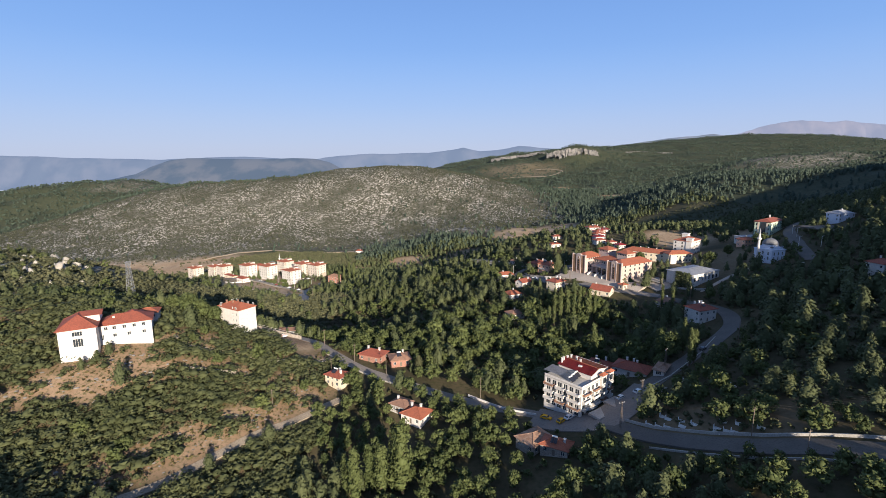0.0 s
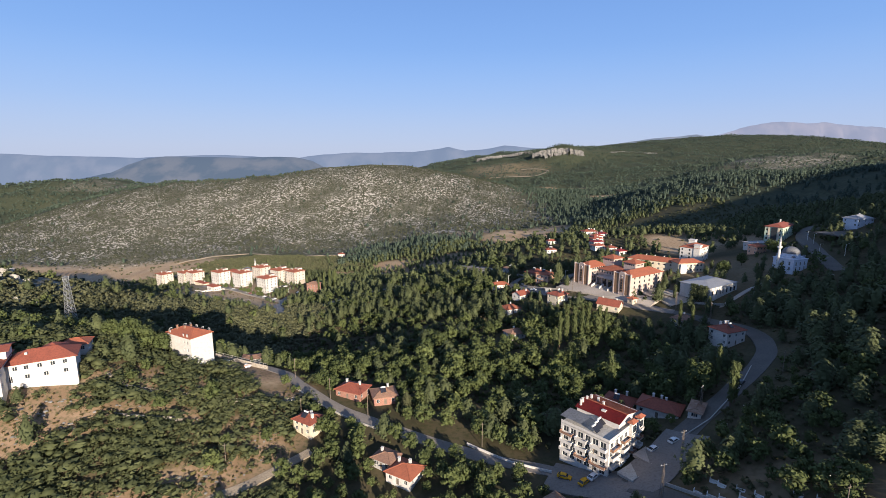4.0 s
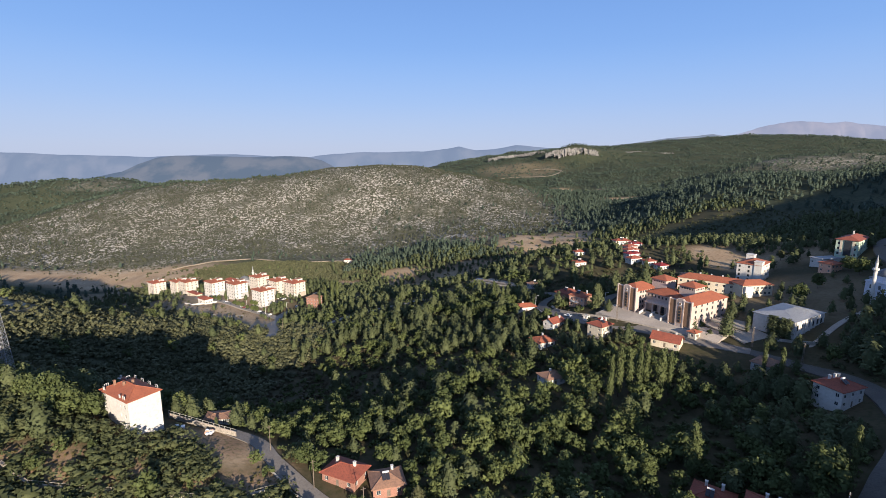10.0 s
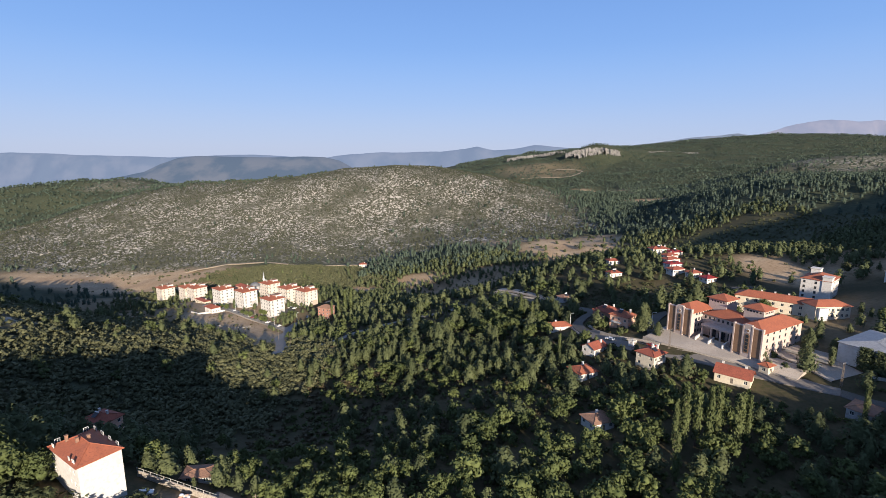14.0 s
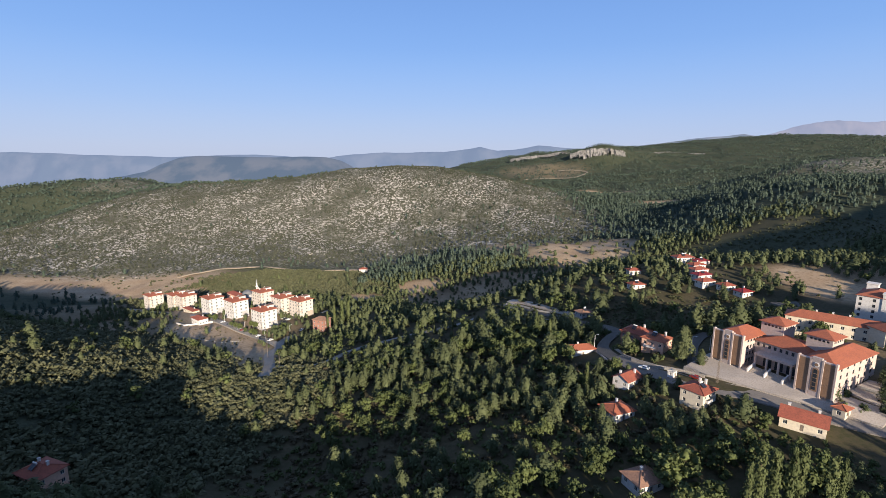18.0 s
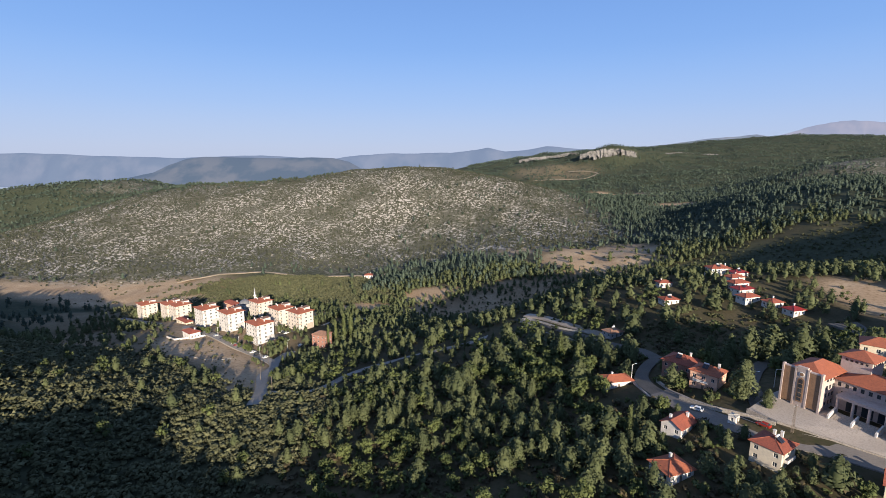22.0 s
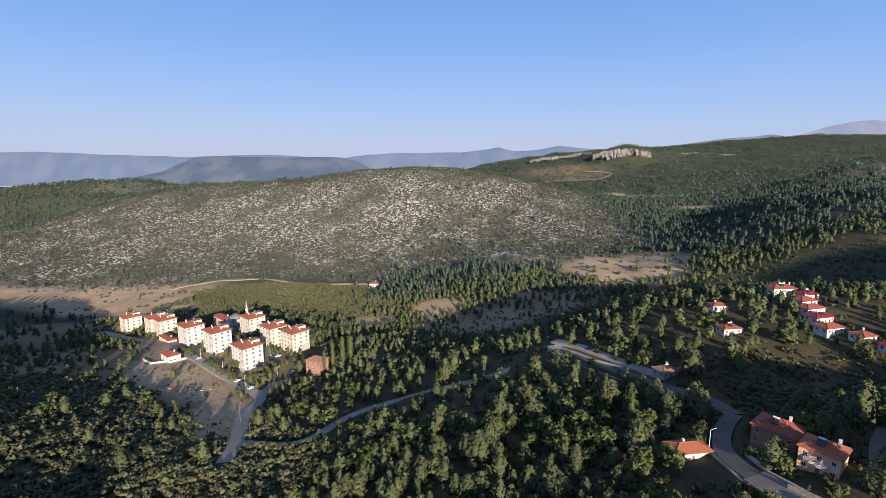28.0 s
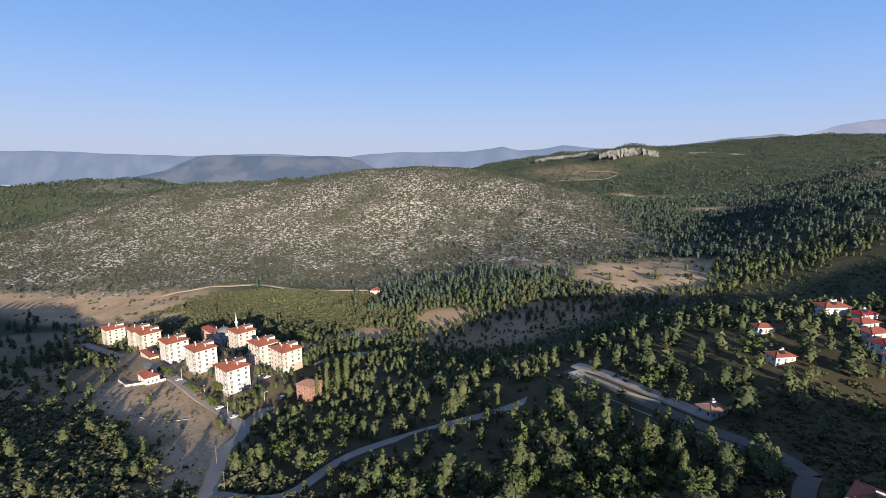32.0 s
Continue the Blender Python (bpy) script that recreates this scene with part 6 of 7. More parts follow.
# ---- single trees ----
def tree(name, x, y, kind, height_m, label, wide=1.0, mat="leaf", seed=1, lean=0.0):
    """A trunk with limbs and a leafy crown."""
    keep_clear(x, y, 2.2)
    t = thing(name, x, y, (seed * 67) % 360, label, "tree", {"poplar": "poplars", "cypress": "cypresses"}.get(name.split("_")[0], "single trees"), lift=-0.2)
    bm = bmesh.new()
    r = 0.018 * height_m
    top = height_m * (0.85 if kind in ("poplar", "pine") else 0.55)
    tube(bm, (0, 0, -0.5), (0.1, 0.05, top * 0.5), r * 1.2, r * 0.8, 7)
    tube(bm, (0.1, 0.05, top * 0.5), (0, 0, top), r * 0.8, r * 0.25, 7)
    rr = random.Random(seed)
    for k in range(5):
        a, z = k * 1.3 + rr.random(), top * (0.35 + 0.11 * k)
        reach = height_m * (0.05 if kind == "poplar" else 0.18) * wide
        tube(bm, (0, 0, z), (reach * math.cos(a), reach * math.sin(a), z + height_m * 0.12), r * 0.4, r * 0.12, 5)
    part("trunk", bm, M["bark"], t)
    n, per, size = {"poplar": (20, 60, 0.018), "pine": (20, 90, 0.022), "round": (18, 60, 0.036)}[kind]
    v, f = crown(seed, kind, n, per, size)
    v = v * np.array([height_m * wide, height_m * wide, height_m])
    shade = np.full(len(v), rr.uniform(0.2, 0.9))
    part("crown", tri_mesh("crown", v, f, M[mat], shade), None, t)
    return t


for k, (x, y, hgt) in enumerate(((51, 217, 15), (54, 218.5, 17), (57.5, 219, 16), (60, 217.5, 18), (63, 219, 17), (66, 215, 17), (69, 216, 15), (46, 205, 14), (57, 177, 15), (-88, 424, 16), (-84, 428, 18), (-80.5, 431, 17), (-92, 422, 13), (79.8, 150.2, 13), (82, 151.8, 12), (85, 165, 13), (-12, 380, 11), (28, 348, 13), (101, 219, 12), (104, 215, 11), (31, 330, 12), (33, 276, 11))):
    tree("poplar", x, y, "poplar", hgt * 1.3, "tall slim green poplar", 0.5 + 0.07 * (k % 3), "poplar", 100 + k)
for k, (x, y, hgt) in enumerate(((-22, 108, 20), (-19, 112, 18), (-15.5, 109, 20), (-10.5, 111, 26), (-12.5, 114, 22), (-25, 112, 15))):
    tree("poplar", x, y, "poplar", hgt, "tall green poplar in a clump", 0.85, "leaf", 140 + k)
for k, (x, y, hgt) in enumerate(((57.2, 177.5, 15), (76.3, 164.1, 16), (26.7, 179.3, 9), (83.6, 193, 9), (49.9, 195.3, 15), (46.1, 177, 10))):
    tree("tree", x, y, "poplar", hgt, "upright leafy tree standing out of the dark undergrowth", 1.25 if hgt > 10 else 2.1, "leaf", 180 + k)
for k, (x, y) in enumerate(((122.2, 238.9), (121.4, 240.3), (120.2, 242.4), (119.4, 243.7))):
    tree("cypress", x, y, "poplar", 10.5, "dark dense cypress in front of the hall", 1.5, "pine", 160 + k)
for k, (x, y, hgt, kind, mat) in enumerate(((113, 258, 11, "pine", "pine"), (118, 253, 9, "pine", "pine"), (67.8, 285.5, 16, "pine", "pine"), (71.2, 279.6, 8, "pine", "pine"), (121, 296, 8, "round", "leaf"), (78, 162, 13, "round", "leaf"), (80.5, 166, 12, "round", "leaf"), (-104, 182, 9, "round", "leaf"), (-92, 178, 11, "round", "leaf"), (-97, 180, 12, "round", "leaf"), (-88, 181, 9, "round", "leaf"), (-64, 192, 4.5, "poplar", "pine"), (-9, 165, 9, "pine", "maquis"), (149.9, 271.6, 10, "round", "leaf"), (169, 286.4, 9, "round", "leaf"), (200.5, 356.5, 8, "round", "maquis"), (207.3, 353.9, 8, "round", "maquis"), (192.6, 292.2, 11, "round", "leaf"), (196.7, 303.4, 10, "round", "leaf"), (157, 254, 8, "pine", "pine"), (107.2, 251.5, 9, "pine", "pine"), (113.3, 247.8, 9, "poplar", "pine"))):
    tree("tree", x, y, kind, hgt, "tall dark pine beside the school" if k < 4 else "rounded green tree near houses", 1.05, mat, 200 + k)


for k, (x, y, hgt) in enumerate(((-111.5, 150.5, 5.0), (-108, 152, 4.2), (-104.5, 153.8, 5.2), (-101, 156, 4.6), (-97.5, 158, 5.0), (-119, 144.5, 4.4), (-123, 143.5, 5.2))):
    tree("olive_tree", x, y, "round", hgt, "grey-green bushy tree in front of the public building", 1.35, "maquis", 230 + k)
for k, (x, y) in enumerate(((-186, 450), (-181, 446.5), (-176, 443.5), (-159, 431), (-154.5, 427.5), (-150, 424), (-145, 420.5), (-140, 417), (-136, 414), (-131, 416), (-127, 420), (-123, 424), (-171, 446), (-146, 432), (-142, 429), (-124, 433))):
    tree("street_tree", x, y, "round", 4.5 + 0.9 * (k % 3), "small green street tree beside the estate blocks", 0.95, "leaf", 250 + k)


# ---- poles and lamps ----
def lattice_pole(x, y, h, turn):
    keep_clear(x, y, 1.2)
    t = thing("power_pole", x, y, turn, "grey lattice power pole with crossarm beside the road", "power pole", "power poles")
    lattice(t, h, 0.34, 0.16, 6, 0.026, "pole_wood")
    arm = part("crossarm", block(-1.1, 1.1, -0.06, 0.06, h - 0.6, h - 0.48), M["metal"], t)
    for k in (-1.0, 0.0, 1.0):
        bm = bmesh.new()
        tube(bm, (k, 0, h - 0.48), (k, 0, h - 0.2), 0.06, 0.04, 6)
        part("insulator", bm, M["white_trim"], arm)


for x, y, h, a in ((47.5, 121.3, 10, 20), (57, 131.5, 10, 30), (72.8, 152, 10, 45), (71, 268.5, 10, 30), (108.5, 237, 10, 30), (115, 221, 10, 70)):
    lattice_pole(x, y, h, a)


def wood_pole(x, y, h):
    keep_clear(x, y, 1.0)
    t = thing("utility_pole", x, y, 20, "slim weathered utility pole", "utility pole", "utility poles")
    bm = bmesh.new()
    tube(bm, (0, 0, -1), (0, 0, h), 0.14, 0.09, 8)
    part("shaft", bm, M["pole_wood"], t)
    part("crossarm", block(-0.7, 0.7, -0.05, 0.05, h - 0.7, h - 0.6), M["pole_wood"], t)


for x, y in ((69.5, 101.5), (72.5, 89), (-53.5, 142), (-39, 160), (36.9, 134), (-109.2, 366), (-95.5, 346), (-119, 399), (-132, 415), (-47, 184), (-33, 171.5), (-20.5, 164), (12, 149.5), (101, 160)):
    wood_pole(x, y, 9)


def street_lamp(x, y, turn):
    keep_clear(x, y, 1.0)
    t = thing("street_lamp", x, y, turn, "thin white street lamp with bent arm", "street lamp", "street lamps")
    bm = bmesh.new()
    tube(bm, (0, 0, -0.5), (0, 0, 7), 0.11, 0.07, 8)
    tube(bm, (0, 0, 7), (0, -1.4, 7.5), 0.06, 0.05, 6)
    part("post", bm, M["white_trim"], t)
    part("lamp_head", block(-0.12, 0.12, -2.0, -1.3, 7.42, 7.56), M["white_trim"], t)


for x, y, a in ((45.5, 312, 100), (73.5, 291, 40), (79.5, 290.5, 40), (219, 305, 10), (214, 294, 10), (199, 271, 10), (203, 260, 10), (169.9, 228.3, 10), (-128, 409.5, 40), (-147, 424.5, 40), (-168, 440.5, 40), (-116, 420, 120)):
    street_lamp(x, y, a)


# ---- cars ----
def car(paint, label):
    t = thing("car", 0, 0, 0, label, "car", "parked cars")
    bm = bmesh.new()
    prof = [(-2.1, 0.35), (2.1, 0.35), (2.12, 0.75), (1.1, 0.92), (0.55, 1.42), (-1.2, 1.45), (-1.95, 0.95), (-2.12, 0.85)]
    sides = [[bm.verts.new((x, s * (0.85 if z < 1.0 else 0.68), z)) for x, z in prof] for s in (-1, 1)]
    bm.faces.new(sides[0])
    bm.faces.new(sides[1][::-1])
    for k in range(len(prof)):
        j = (k + 1) % len(prof)
        bm.faces.new((sides[0][j], sides[0][k], sides[1][k], sides[1][j]))
    bmesh.ops.recalc_face_normals(bm, faces=bm.faces)
    part("body", bm, M[paint], t)
    for x0, x1, z0, z1, y0, y1 in ((0.62, 1.08, 1.36, 0.97, 0.62, 0.76), (-1.9, -1.28, 1.0, 1.4, 0.76, 0.62)):
        bm = bmesh.new()
        v = [bm.verts.new(p) for p in ((x0, -y0, z0 + 0.03), (x1, -y1, z1 + 0.03), (x1, y1, z1 + 0.03), (x0, y0, z0 + 0.03))]
        bm.faces.new(v)
        part("windscreen", bm, M["glass"], t)
    for s in (-1, 1):
        bm = bmesh.new()
        v = [bm.verts.new(p) for p in ((-1.6, s * 0.845, 0.99), (0.85, s * 0.845, 0.99), (0.5, s * 0.705, 1.36), (-1.15, s * 0.705, 1.36))]
        bm.faces.new(v if s < 0 else v[::-1])
        part("side_window", bm, M["glass"], t)
    for x in (-1.3, 1.35):
        for s in (-1, 1):
            bm = bmesh.new()
            tube(bm, (x, s * 0.68, 0.32), (x, s * 0.88, 0.32), 0.32, 0.32, 12)
            w = part("wheel", bm, M["tyre"], t)
            bm = bmesh.new()
            tube(bm, (x, s * 0.87, 0.32), (x, s * 0.9, 0.32), 0.18, 0.18, 10)
            part("rim", bm, M["metal"], w)
    return t


def park(proto, spots):
    for k, (x, y, a) in enumerate(spots):
        mx, my = x * PLAN, y * PLAN
        m = pose(mx, my, float(ground_z(mx, my)) + 0.34, 0, 0, a)
        if k == 0:
            proto.matrix_world = m
        else:
            copy_thing(proto, m)


park(car("car_white", "white parked car beside the road"), ((36.6, 132.3, 40), (44.5, 135.8, 45), (53.8, 138.6, 30), (59.5, 140, 30), (-169, 440, 55), (-152, 426.5, 55), (-133.9, 413.6, 55), (-123.5, 406.5, 55), (-130.5, 449, 55), (-126, 446, 55), (54.5, 284, 140), (-110, 425, 80), (-71, 186, 20)))
park(car("car_yellow", "yellow parked taxi beside the road"), ((34, 131, 40), (30.2, 134, -30)))
park(car("car_dark", "dark parked car on the estate road"), ((-162.6, 435.4, 55), (-145.2, 421.6, 55), (-130.6, 411.2, 55), (-157, 431, 55), (-139, 417.5, 55), (-175, 445, 55), (-128.2, 447.5, 55), (90, 161.5, 40), (-126.4, 437.6, 140)))
park(car("car_red", "red parked car under the trees"), ((-148.8, 424.2, 55), (66, 272, 125)))


# ---- walls, railings and yards ----
def run_wall(name, pts, thick, h, mat, label, posts=0.0, below=1.5, rail=None):
    """A wall that follows the ground in straight lengths, one part a length."""
    x0, y0 = pts[0]
    t = thing(name, x0, y0, 0, label, "wall")
    base = t.matrix_world.translation.copy()
    for (ax, ay), (bx, by) in zip(pts, pts[1:]):
        n = max(1, int(math.hypot(bx - ax, by - ay) * PLAN / 5))
        for k in range(n):
            p = Vector(((ax + (bx - ax) * k / n) * PLAN, (ay + (by - ay) * k / n) * PLAN, 0))
            q = Vector(((ax + (bx - ax) * (k + 1) / n) * PLAN, (ay + (by - ay) * (k + 1) / n) * PLAN, 0))
            p.z, q.z = gz(p.x, p.y), gz(q.x, q.y)
            d = (q - p).normalized()
            s = Vector((-d.y, d.x, 0)).normalized() * thick / 2
            bm = bmesh.new()
            v = [bm.verts.new(c - base) for c in (p - s - Vector((0, 0, below)), q - s - Vector((0, 0, below)), q + s - Vector((0, 0, below)), p + s - Vector((0, 0, below)), p - s + Vector((0, 0, h)), q - s + Vector((0, 0, h)), q + s + Vector((0, 0, h)), p + s + Vector((0, 0, h)))]
            for f in ((3, 2, 1, 0), (4, 5, 6, 7), (0, 1, 5, 4), (1, 2, 6, 5), (2, 3, 7, 6), (3, 0, 4, 7)):
                bm.faces.new([v[i] for i in f])
            seg = part("wall_length", bm, M[mat], t)
            if rail:
                bm = bmesh.new()
                tube(bm, p - base + Vector((0, 0, h + 0.8)), q - base + Vector((0, 0, h + 0.8)), 0.05, 0.05, 5)
                part("rail", bm, M[rail], seg)
                for j in range(3):
                    c = p + (q - p) * (j / 3) - base
                    part("post", block(c.x - 0.06, c.x + 0.06, c.y - 0.06, c.y + 0.06, c.z + h - 0.05, c.z + h + 0.82), M[rail], seg)
    return t


run_wall("yard_wall", [(-77, 193), (-67, 191), (-57.5, 188.8)], 0.3, 1.9, "stone_wall", "rubble yard wall with pale railing", rail="concrete", below=2.5)
run_wall("terrace_wall", [(-92, 160), (-85, 157.6), (-75, 160), (-64, 162.8), (-54, 164.2), (-47, 166), (-41, 170)], 0.6, 1.2, "stone_wall", "long stone terrace wall with railing", rail="stone_wall", below=2.0)
run_wall("terrace_wall", [(-84, 148.8), (-76, 151), (-69, 153.2)], 0.5, 1.4, "stone_wall", "broken stone terrace wall on the slope", below=2.0)
run_wall("roadside_wall", [(8, 150.5), (18.7, 141.9), (23.2, 139.4), (27.8, 136.6)], 0.25, 1.0, "white", "low white roadside wall with openings")
run_wall("cemetery_wall", [(50, 124.5), (54.5, 117), (63.5, 107), (71.5, 100), (79.5, 95), (89, 88.5)], 0.35, 0.9, "concrete", "pale cemetery wall along the road")
run_wall("road_kerb", [(50, 109), (58.5, 100.5), (66.5, 93.5), (74.5, 88.5), (83, 82)], 0.3, 0.6, "concrete", "low pale kerb wall below the road")
run_wall("retaining_wall", [(53, 292), (58.5, 283), (65, 276.5), (69, 272)], 0.5, 1.6, "stone_wall", "rubble retaining wall above the road", below=3.0)
run_wall("parapet", [(24, 413), (36, 391), (44, 380)], 0.4, 1.3, "concrete", "pale concrete wall along the upper road")
run_wall("parapet", [(19, 404), (32, 384), (40, 371), (54, 347)], 0.3, 0.6, "concrete", "low pale parapet below the upper road")
run_wall("road_wall", [(62, 141), (72, 146), (88, 159), (100, 172)], 0.3, 0.7, "concrete", "low roadside wall in the shade")
run_wall("lane_wall", [(-45, 176.5), (-37, 169), (-24, 160.8), (-12, 155.5)], 0.3, 0.7, "concrete", "low pale wall along the village lane")
for side in (-1, 1):
    run_wall("pavement_kerb", [(x + side * 3.4 * nx, y + side * 3.4 * ny) for x, y, nx, ny in ((76.5, 261.5, 0.68, 0.73), (64, 270.5, 0.74, 0.67), (54.5, 284, 0.9, 0.44), (49.5, 298, 1.0, 0.1), (49, 310, 0.97, -0.25))], 0.9, 0.28, "paving", "pale raised pavement with kerbstones beside the road", below=1.0)
run_wall("plot_wall", [(-200, 438), (-190, 430), (-176, 440)], 0.25, 0.9, "white", "low white wall round the shop plot")
run_wall("site_wall", [(-166, 400), (-150, 396), (-141, 402)], 0.25, 0.5, "concrete", "concrete footing on open ground")
run_wall("hall_wall", [(117, 240), (124, 235), (131, 231)], 0.3, 1.5, "concrete", "concrete wall in front of the hall")


def slab(name, x, y, turn, w, d, mat, label, lift=0.15, thick=0.8):
    keep_clear(x, y, 0.5 * min(w, d))
    t = thing(name, x, y, turn, label, "paving", lift=lift)
    part("deck", block(-w / 2, w / 2, -d / 2, d / 2, -thick, 0), M[mat], t)
    part("edge", block(-w / 2 - 0.15, w / 2 + 0.15, -d / 2 - 0.2, -d / 2 - 0.005, -thick, 0.12), M["concrete"], t)


slab("concrete_pad", 45.2, 131.2, 35, 7, 5, "concrete", "low pale concrete pad at the junction", 0.95)
slab("concrete_pad", 51.5, 136.5, 35, 7, 6, "paving", "pale paved pad with fallen leaves", 0.85)
slab("car_park", -128, 443, -37, 12, 26, "asphalt", "grey estate car park between blocks", 0.5)
slab("school_yard", 116, 258, -59, 16, 20, "paving", "paved school yard behind a wall", 0.3)
slab("sports_court", 150, 345, 10, 30, 18, "asphalt", "grey sports court in the shade", 0.6)
slab("platform", 24, 410, -60, 14, 9, "paving", "pale paved platform at the upper road bend", 0.45, 2.0)
slab("playground", 232, 290, 15, 40, 24, "asphalt", "blue-grey paved yard in the shade", 0.8)


# ---- overhead wires ----
def wires(a, b, label):
    """Three sagging wires between two pole heads, with height above ground in metres."""
    pa, pb = (Vector((x * PLAN, y * PLAN, gz(x * PLAN, y * PLAN) + h)) for x, y, h in (a, b))
    t = thing("power_line", a[0], a[1], 0, label, "power line", "power lines")
    base = t.matrix_world.translation.copy()
    side = Vector((-(pb - pa).y, (pb - pa).x, 0)).normalized()
    for k in (-0.9, 0.0, 0.9):
        bm = bmesh.new()
        pts = [pa + (pb - pa) * (j / 8) + side * k - Vector((0, 0, 4 * 0.9 * (j / 8) * (1 - j / 8))) for j in range(9)]
        rings = [[bm.verts.new(p - base + side * 0.012 * math.cos(a) + Vector((0, 0, 0.012 * math.sin(a)))) for a in (0.0, 2.1, 4.2)] for p in pts]
        for r0, r1 in zip(rings, rings[1:]):
            for j in range(3):
                bm.faces.new((r0[j], r0[(j + 1) % 3], r1[(j + 1) % 3], r1[j]))
        part("wire", bm, M["dark_trim"], t)


for a, b in (((47.5, 121.3, 9.6), (57, 131.5, 9.6)), ((57, 131.5, 9.6), (72.8, 152, 9.6)), ((47.5, 121.3, 9.6), (69.5, 101.5, 8.5)), ((69.5, 101.5, 8.5), (100, 92, 8.5)), ((108.5, 237, 9.6), (115, 221, 9.6)), ((71, 268.5, 9.6), (108.5, 237, 9.6)), ((-119, 399, 8.5), (-109.2, 366, 8.5)), ((-109.2, 366, 8.5), (-95.5, 346, 8.5)), ((-53.5, 142, 8.5), (-39, 160, 8.5))):
    wires(a, b, "three thin dark wires strung between poles")


# ---- graves ----
def grave():
    t = thing("grave", 0, 0, 0, "white marble grave kerb with headstone", "grave", "graves")
    for x0, x1, y0, y1 in ((-0.5, 0.5, -1.0, -0.85), (-0.5, 0.5, 0.85, 1.0), (-0.5, -0.38, -0.85, 0.85), (0.38, 0.5, -0.85, 0.85)):
        part("kerb", block(x0, x1, y0, y1, -0.3, 0.35), M["white_trim"], t)
    part("headstone", block(-0.4, 0.4, 0.86, 0.98, 0.35, 1.15), M["white_trim"], t)
    return t


stone = grave()
for k, (x, y) in enumerate(((54, 119), (55.5, 116.8), (57, 115.2), (62.5, 112.8), (65.5, 108), (66.5, 105.8), (64.6, 106.5), (67.5, 104.5), (70, 107), (59, 119), (72.5, 103), (73, 141.6), (81, 145.2), (58.5, 121), (61, 116), (60, 113.5), (68, 110), (75, 112), (84, 118), (79, 125), (71, 117))):
    m = pose(x * PLAN, y * PLAN, gz(x * PLAN, y * PLAN) + 0.25, 0, 0, 40 + 7 * (k % 3))
    if k == 0:
        stone.matrix_world = m
    else:
        copy_thing(stone, m)
heap = thing("rubble_heap", -64, 187.5, 0, "heap of pink and white sacks in the yard", "rubbish heap", lift=0.2)
for k in range(9):
    bm = bmesh.new()
    bmesh.ops.create_icosphere(bm, subdivisions=2, radius=0.6, matrix=pose(random.uniform(-1.6, 1.6), random.uniform(-1.0, 1.0), random.uniform(0.3, 0.9)))
    for v in bm.verts:
        v.co.z *= 0.8
    part("sack", bm, M[("white", "peach", "pale_blue")[k % 3]], heap)


# ---- limestone ----
def rock_mesh(seed, flat=0.6):
    v, f = ico(1.0)
    r = np.random.RandomState(seed)
    v = v * r.uniform(0.6, 1.25, (12, 1)) * np.array([1, 0.8, flat])
    return v, f


def cliff(name, pts, high, label, seed, mat="rock"):
    """A broken limestone face along a line of the plan: blocks and clefts under the crest."""
    r = np.random.RandomState(seed)
    V, Fc, n = [], [], 0
    for (ax, ay), (bx, by) in zip(pts, pts[1:]):
        count = int(math.hypot(bx - ax, by - ay) / 7)
        for k in range(count):
            u = (k + r.uniform(0, 1)) / count
            x, y = (ax + (bx - ax) * u) * PLAN, (ay + (by - ay) * u + r.uniform(-8, 8)) * PLAN
            z = gz(x, y)
            for j in range(3):
                v, f = rock_mesh(r.randint(1e6), 1.0)
                s = high * r.uniform(0.25, 0.6)
                v = v * np.array([s * 0.8, s * 0.5, s * r.uniform(0.8, 1.5)]) + np.array([x + r.uniform(-10, 10), y - j * high * 0.3, z - high * 0.25 * j + high * 0.15])
                V.append(v)
                Fc.append(f + n)
                n += 12
    me = tri_mesh(name, np.concatenate(V), np.concatenate(Fc), M[mat])
    return tagged(new(name, me), label, "rock", kind="stuff")


def scarp(name, crest, label, seed):
    """A long far cliff: buttresses and clefts under an uneven crest; points are x, y, top, drop."""
    r = np.random.RandomState(seed)
    c = np.array(crest, float)
    n, m = 150, 8
    u = np.linspace(0, 1, n)
    k = np.linspace(0, 1, len(c))
    x, y, top, drop = (np.interp(u, k, c[:, j]) for j in range(4))
    rib = np.cumsum(r.normal(size=n))
    rib = rib - np.convolve(rib, np.ones(15) / 15, "same")
    slow = np.convolve(r.normal(size=n + 20), np.ones(9) / 3, "same")[10:-10]
    top = top + r.normal(scale=0.9, size=n) - 0.07 * drop * np.abs(slow)
    drop = drop * (0.86 + 0.2 * np.convolve(r.normal(size=n + 20), np.ones(7) / 2.6, "same")[10:-10])
    V, Fc = [], []
    for j in range(m):
        f = j / (m - 1)
        for i in range(n):
            V.append(((x[i] + r.normal(scale=1.2)) * PLAN, (y[i] - 16 * f + 1.9 * rib[i] * (1 - 0.5 * f) + r.normal(scale=2.5)) * PLAN, (top[i] - 8 - 0.75 * drop[i] * f) * PLAN))
    for j in range(m - 1):
        for i in range(n - 1):
            a = j * n + i
            Fc += [(a, a + n, a + n + 1), (a, a + n + 1, a + 1)]
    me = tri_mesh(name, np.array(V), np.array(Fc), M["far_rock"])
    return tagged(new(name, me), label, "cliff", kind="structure")


